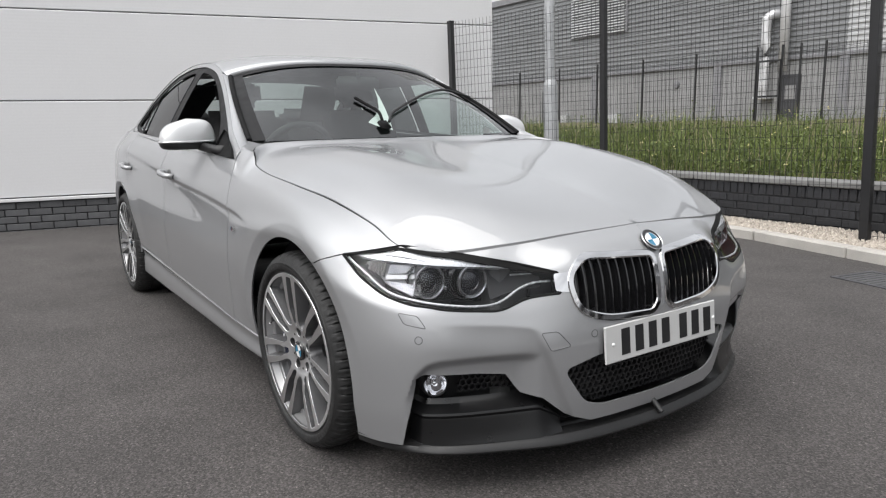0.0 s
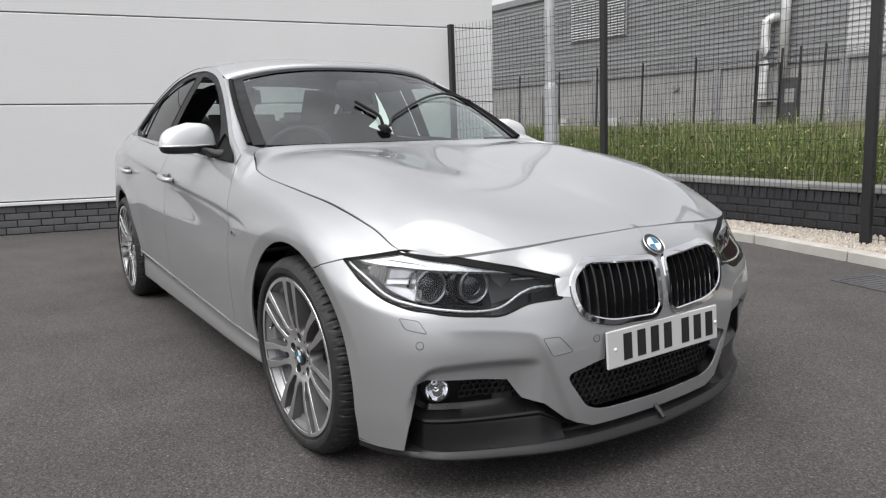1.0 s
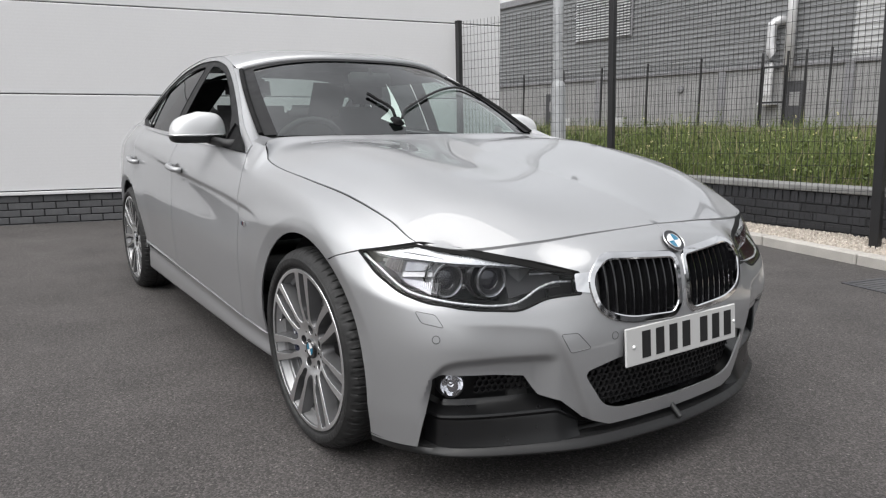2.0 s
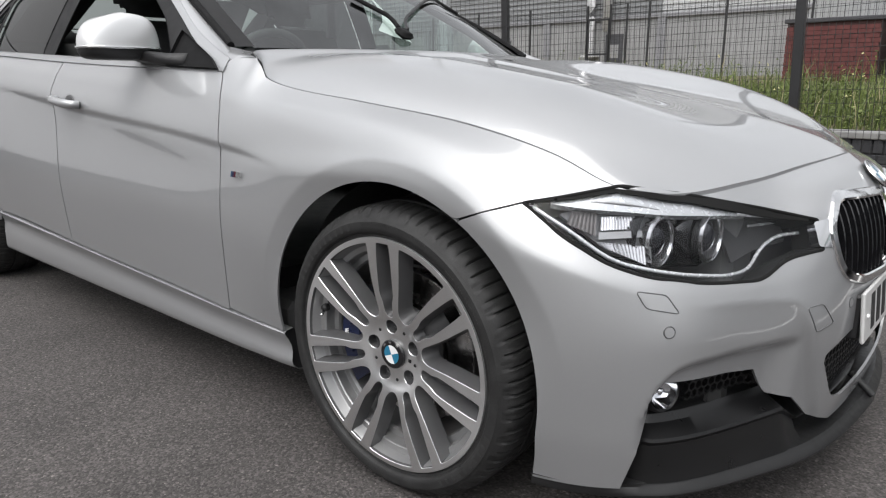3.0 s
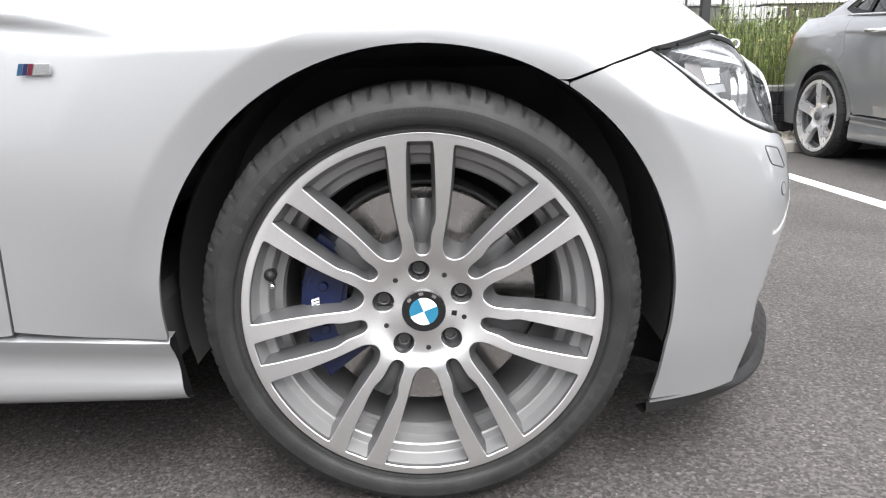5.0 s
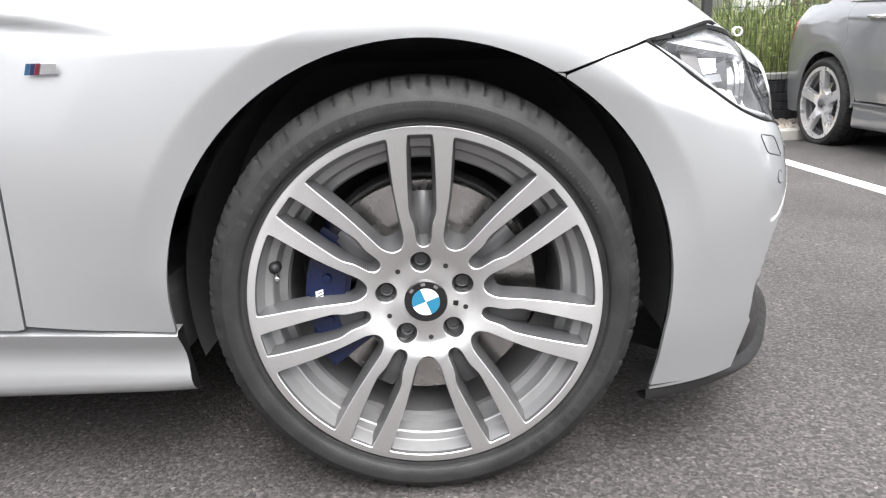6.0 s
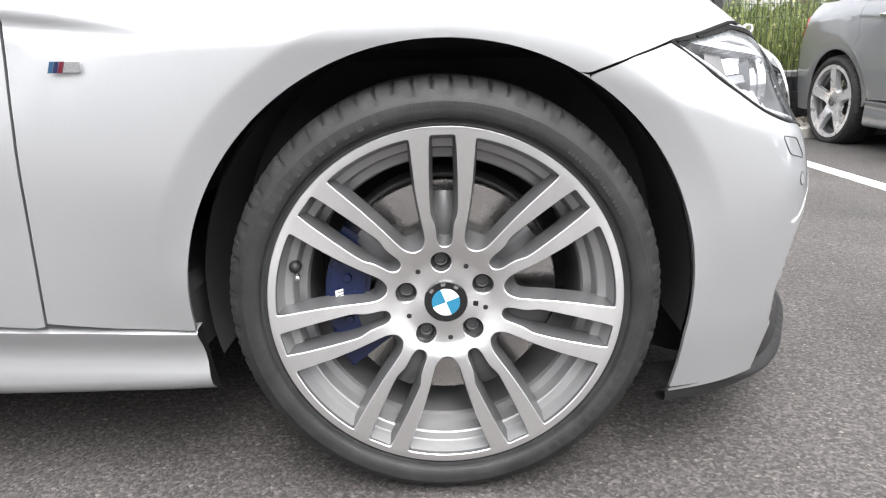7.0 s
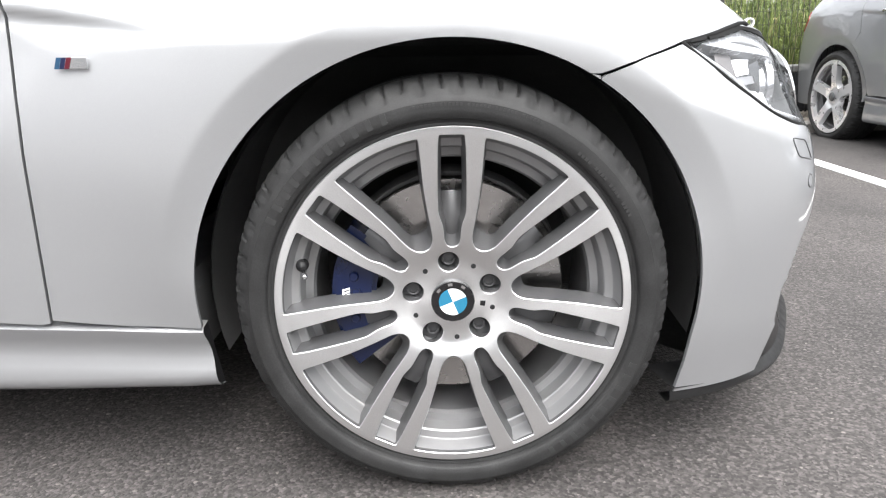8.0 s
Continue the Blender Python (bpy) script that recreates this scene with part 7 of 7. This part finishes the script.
make_inner_fence()


def brick_block(name, label, x0, x1, y, z1, deep=1.2):
    w = empty(name, label, "wall")
    part("core", box(x0 + 0.01, x1 - 0.01, y + 0.01, y + deep, 0.3, z1), RED_MORTAR, w)
    bits = []
    for r in range(int((z1 - 0.6) / 0.075)):
        z = 0.6 + r * 0.075
        x = x0 - (0.112 if r % 2 else 0)
        while x < x1:
            a, b = max(x + 0.005, x0), min(x + 0.22, x1)
            if b - a > 0.03:
                bits.append(box(a, b, y - 0.002, y + 0.05, z, z + 0.066))
            x += 0.225
    tagged(part("bricks", joined(*bits), RED_BRICK, w), kind="stuff")
    part("coping", box(x0 - 0.04, x1 + 0.04, y - 0.04, y + deep + 0.04, z1, z1 + 0.07, 0.01), ROOF_DARK, w, "dark coping")


brick_block("brick_wall", "low red brick wall with dark coping behind the weeds", -2.86, -1.38, 12.0, 1.86)
brick_block("brick_wall", "long low red brick wall with dark coping", -1.18, 0.45, 12.1, 1.81)
brick_block("brick_store", "tall red brick store with a flat dark top", 0.57, 2.54, 11.9, 2.42)


def make_house():
    h = empty("brick_house", "flat-roofed brown brick building with white windows", "house")
    X0, X1, Y = 16.7, 34.0, 36.0
    part("wall", box(X0, X1, Y, Y + 8, 0, 3.75), HOUSE_BRICK, h, "dark brown brick wall")
    part("fascia", box(X0 - 0.15, X1 + 0.15, Y - 0.15, Y + 8.2, 3.75, 3.9, 0.02), FRAME_WHITE, h, "white roof edge")
    part("roof", box(X0 + 0.1, X1 - 0.1, Y, Y + 8, 3.9, 3.96), ROOF_DARK, h)
    part("roof_tank", box(17.9, 18.55, Y + 0.5, Y + 1.5, 3.96, 4.6, 0.02), HOUSE_BRICK, h, "dark square stack")
    for x, w, z0, z1 in ((17.44, 0.24, 2.83, 3.6), (20.8, 0.42, 2.95, 3.62), (24.0, 0.42, 2.95, 3.62), (27.5, 0.42, 2.95, 3.62)):
        win = part("window", box(x - w, x + w, Y - 0.04, Y + 0.02, z0, z1), FRAME_WHITE, h, "white framed window")
        for dx in (-w / 2, w / 2):
            part("pane", box(x + dx - w * 0.4, x + dx + w * 0.4, Y - 0.05, Y - 0.04, z0 + 0.07, z1 - 0.07), WINDOW_DARK, win)
    for x, z in ((18.85, 2.75), (19.45, 2.5)):
        part("wall_unit", box(x - 0.22, x + 0.22, Y - 0.3, Y, z - 0.3, z + 0.3, 0.02), GREY_PALE, h, "pale grey wall unit")
    part("wall_light", box(18.2, 18.3, Y - 0.12, Y, 3.1, 3.4, 0.01), FRAME_WHITE, h)


HOUSE_BRICK = surface("brown_brick", (0.06, 0.043, 0.038), 0.85, vary=0.3, scale=8, fine=0.2, fine_scale=60, bump=0.3, bump_scale=60)
make_house()


def make_yard_edge():
    """What stands beyond the weeds: a dark panel wall, a bowed white sheet, a pale fence and a white building."""
    w = empty("panel_wall", "dark grey concrete panel wall behind the weeds", "wall")
    for k in range(4):
        part("panel", box(2.62 + k * 0.9, 3.50 + k * 0.9, 14.0, 14.08, 0.2, 1.93, 0.01), GREY_DARK, w)
    part("cap_rail", box(2.6, 6.2, 13.96, 14.12, 1.93, 1.98, 0.01), FLASHING, w)
    f = empty("yard_fence", "thin dark steel posts before the panel wall", "fence")
    for x in (3.3, 3.84, 4.19, 4.6, 5.3):
        part("post", box(x - 0.02, x + 0.02, 11.98, 12.02, 0.3, 2.5, 0.003), POST_BLACK, f)
    for z in (0.9, 2.0, 2.45):
        part("rail", box(3.3, 5.3, 11.99, 12.01, z - 0.01, z + 0.01), POST_BLACK, f)
    rows = []
    for u in np.linspace(0, 1, 14):
        a = radians(95 - 75 * u)
        x, z = 3.18 - 0.72 * math.sin(a), 0.95 + 0.78 * math.cos(a) ** 0.7
        wide = 0.30 * (1 - u) ** 0.6 * 0.9 + 0.02
        rows.append([(x + wide * 0.3 * v, 12.05 + 0.12 * v, z - wide * v) for v in (0, 0.35, 0.7, 1.0)])
    s = part("bowed_sheet", grid(np.array(rows)), CLADDING, None, smooth=True)
    sol = s.modifiers.new("thickness", "SOLIDIFY")
    sol.thickness = 0.02
    tagged(s, "bowed white sheet leaning behind the weeds", "sheet")
    pf = empty("board_fence", "pale weathered board fence far behind the weeds", "fence")
    for k in range(26):
        part("board", box(9.6 + k * 0.19, 9.77 + k * 0.19, 30.0, 30.04, 0.3, 3.15 + 0.03 * math.sin(k * 2.3), 0.005), GREY_PALE, pf)
    wb = empty("white_building", "distant white flat-roofed building with small windows", "building")
    part("wall", box(6.6, 13.2, 42.0, 50.0, 0, 4.9), CLADDING, wb)
    part("roof_edge", box(6.5, 13.3, 41.9, 50.1, 4.9, 5.05), GREY_PALE, wb)
    for x in (8.6, 10.2, 12.0):
        win = part("window", box(x - 0.4, x + 0.4, 41.95, 42.02, 3.9, 4.5), GREY_PALE, wb)
        part("pane", box(x - 0.33, x + 0.33, 41.93, 41.95, 3.97, 4.43), WINDOW_DARK, win)


GREY_DARK = surface("dark_concrete_panel", (0.085, 0.085, 0.09), 0.85, vary=0.2, scale=3, bump=0.3, bump_scale=60)
make_yard_edge()


def make_tree(x, y, z, r, seed, label, crown=0.0):
    crown = crown or 2.1 * r                       # height of the crown's middle
    rng = np.random.default_rng(seed)
    t = empty("tree", label, "tree", at=pose(x, y, z))
    part("trunk", joined(tube([(0, 0, 0), (0.05, 0, crown * 0.5), (0, 0.05, crown + 0.1 * r)], [0.12 * r, 0.09 * r, 0.04 * r], 8),
                         *[tube([(0, 0, crown - 0.9 * r), (r * 0.5 * math.cos(a), r * 0.5 * math.sin(a), crown - 0.1 * r)], [0.05 * r, 0.02 * r], 6) for a in (0.4, 2.2, 4.0, 5.3)]), BARK, t)
    vs, fs = [], []
    centres = [(rng.normal(0, 0.5) * r, rng.normal(0, 0.5) * r, crown + rng.normal(0, 0.33) * r, rng.uniform(0.25, 0.5) * r) for _ in range(26)]
    for cx, cy, cz, cr in centres:
        for _ in range(130):
            d = rng.normal(0, 1, 3)
            d = d / np.linalg.norm(d) * cr * rng.uniform(0.6, 1.05)
            p = np.array([cx, cy, cz]) + d
            u, v = rng.normal(0, 0.06 * r, 3), rng.normal(0, 0.06 * r, 3)
            o = len(vs)
            vs += [tuple(p - u), tuple(p + v), tuple(p + u), tuple(p - v)]
            fs.append((o, o + 1, o + 2, o + 3))
    part("crown", (vs, fs), LEAF, t)


make_tree(-1.05, 46, 0.0, 1.15, 2, "small round-crowned tree in the distance", 5.6)
make_tree(13.6, 30.5, 0.0, 1.05, 4, "dark leafy bush by the board fence")


def make_drain():
    d = empty("drain_grating", "cast iron drain grating in the asphalt", "drain", at=pose(0.06, 3.12, 0.004, 0, 0, -12))
    part("drain_frame", joined(box(-0.22, 0.22, -0.2, -0.17, -0.03, 0.002), box(-0.22, 0.22, 0.17, 0.2, -0.03, 0.002), box(-0.22, -0.19, -0.17, 0.17, -0.03, 0.002), box(0.19, 0.22, -0.17, 0.17, -0.03, 0.002)), DOOR_DARK, d)
    for k in range(8):
        part("bar", box(-0.17 + k * 0.045, -0.15 + k * 0.045, -0.17, 0.17, -0.03, 0.001), DOOR_DARK, d)
    part("pit", box(-0.19, 0.19, -0.17, 0.17, -0.0035, -0.002), DARK_LINER, d)


make_drain()
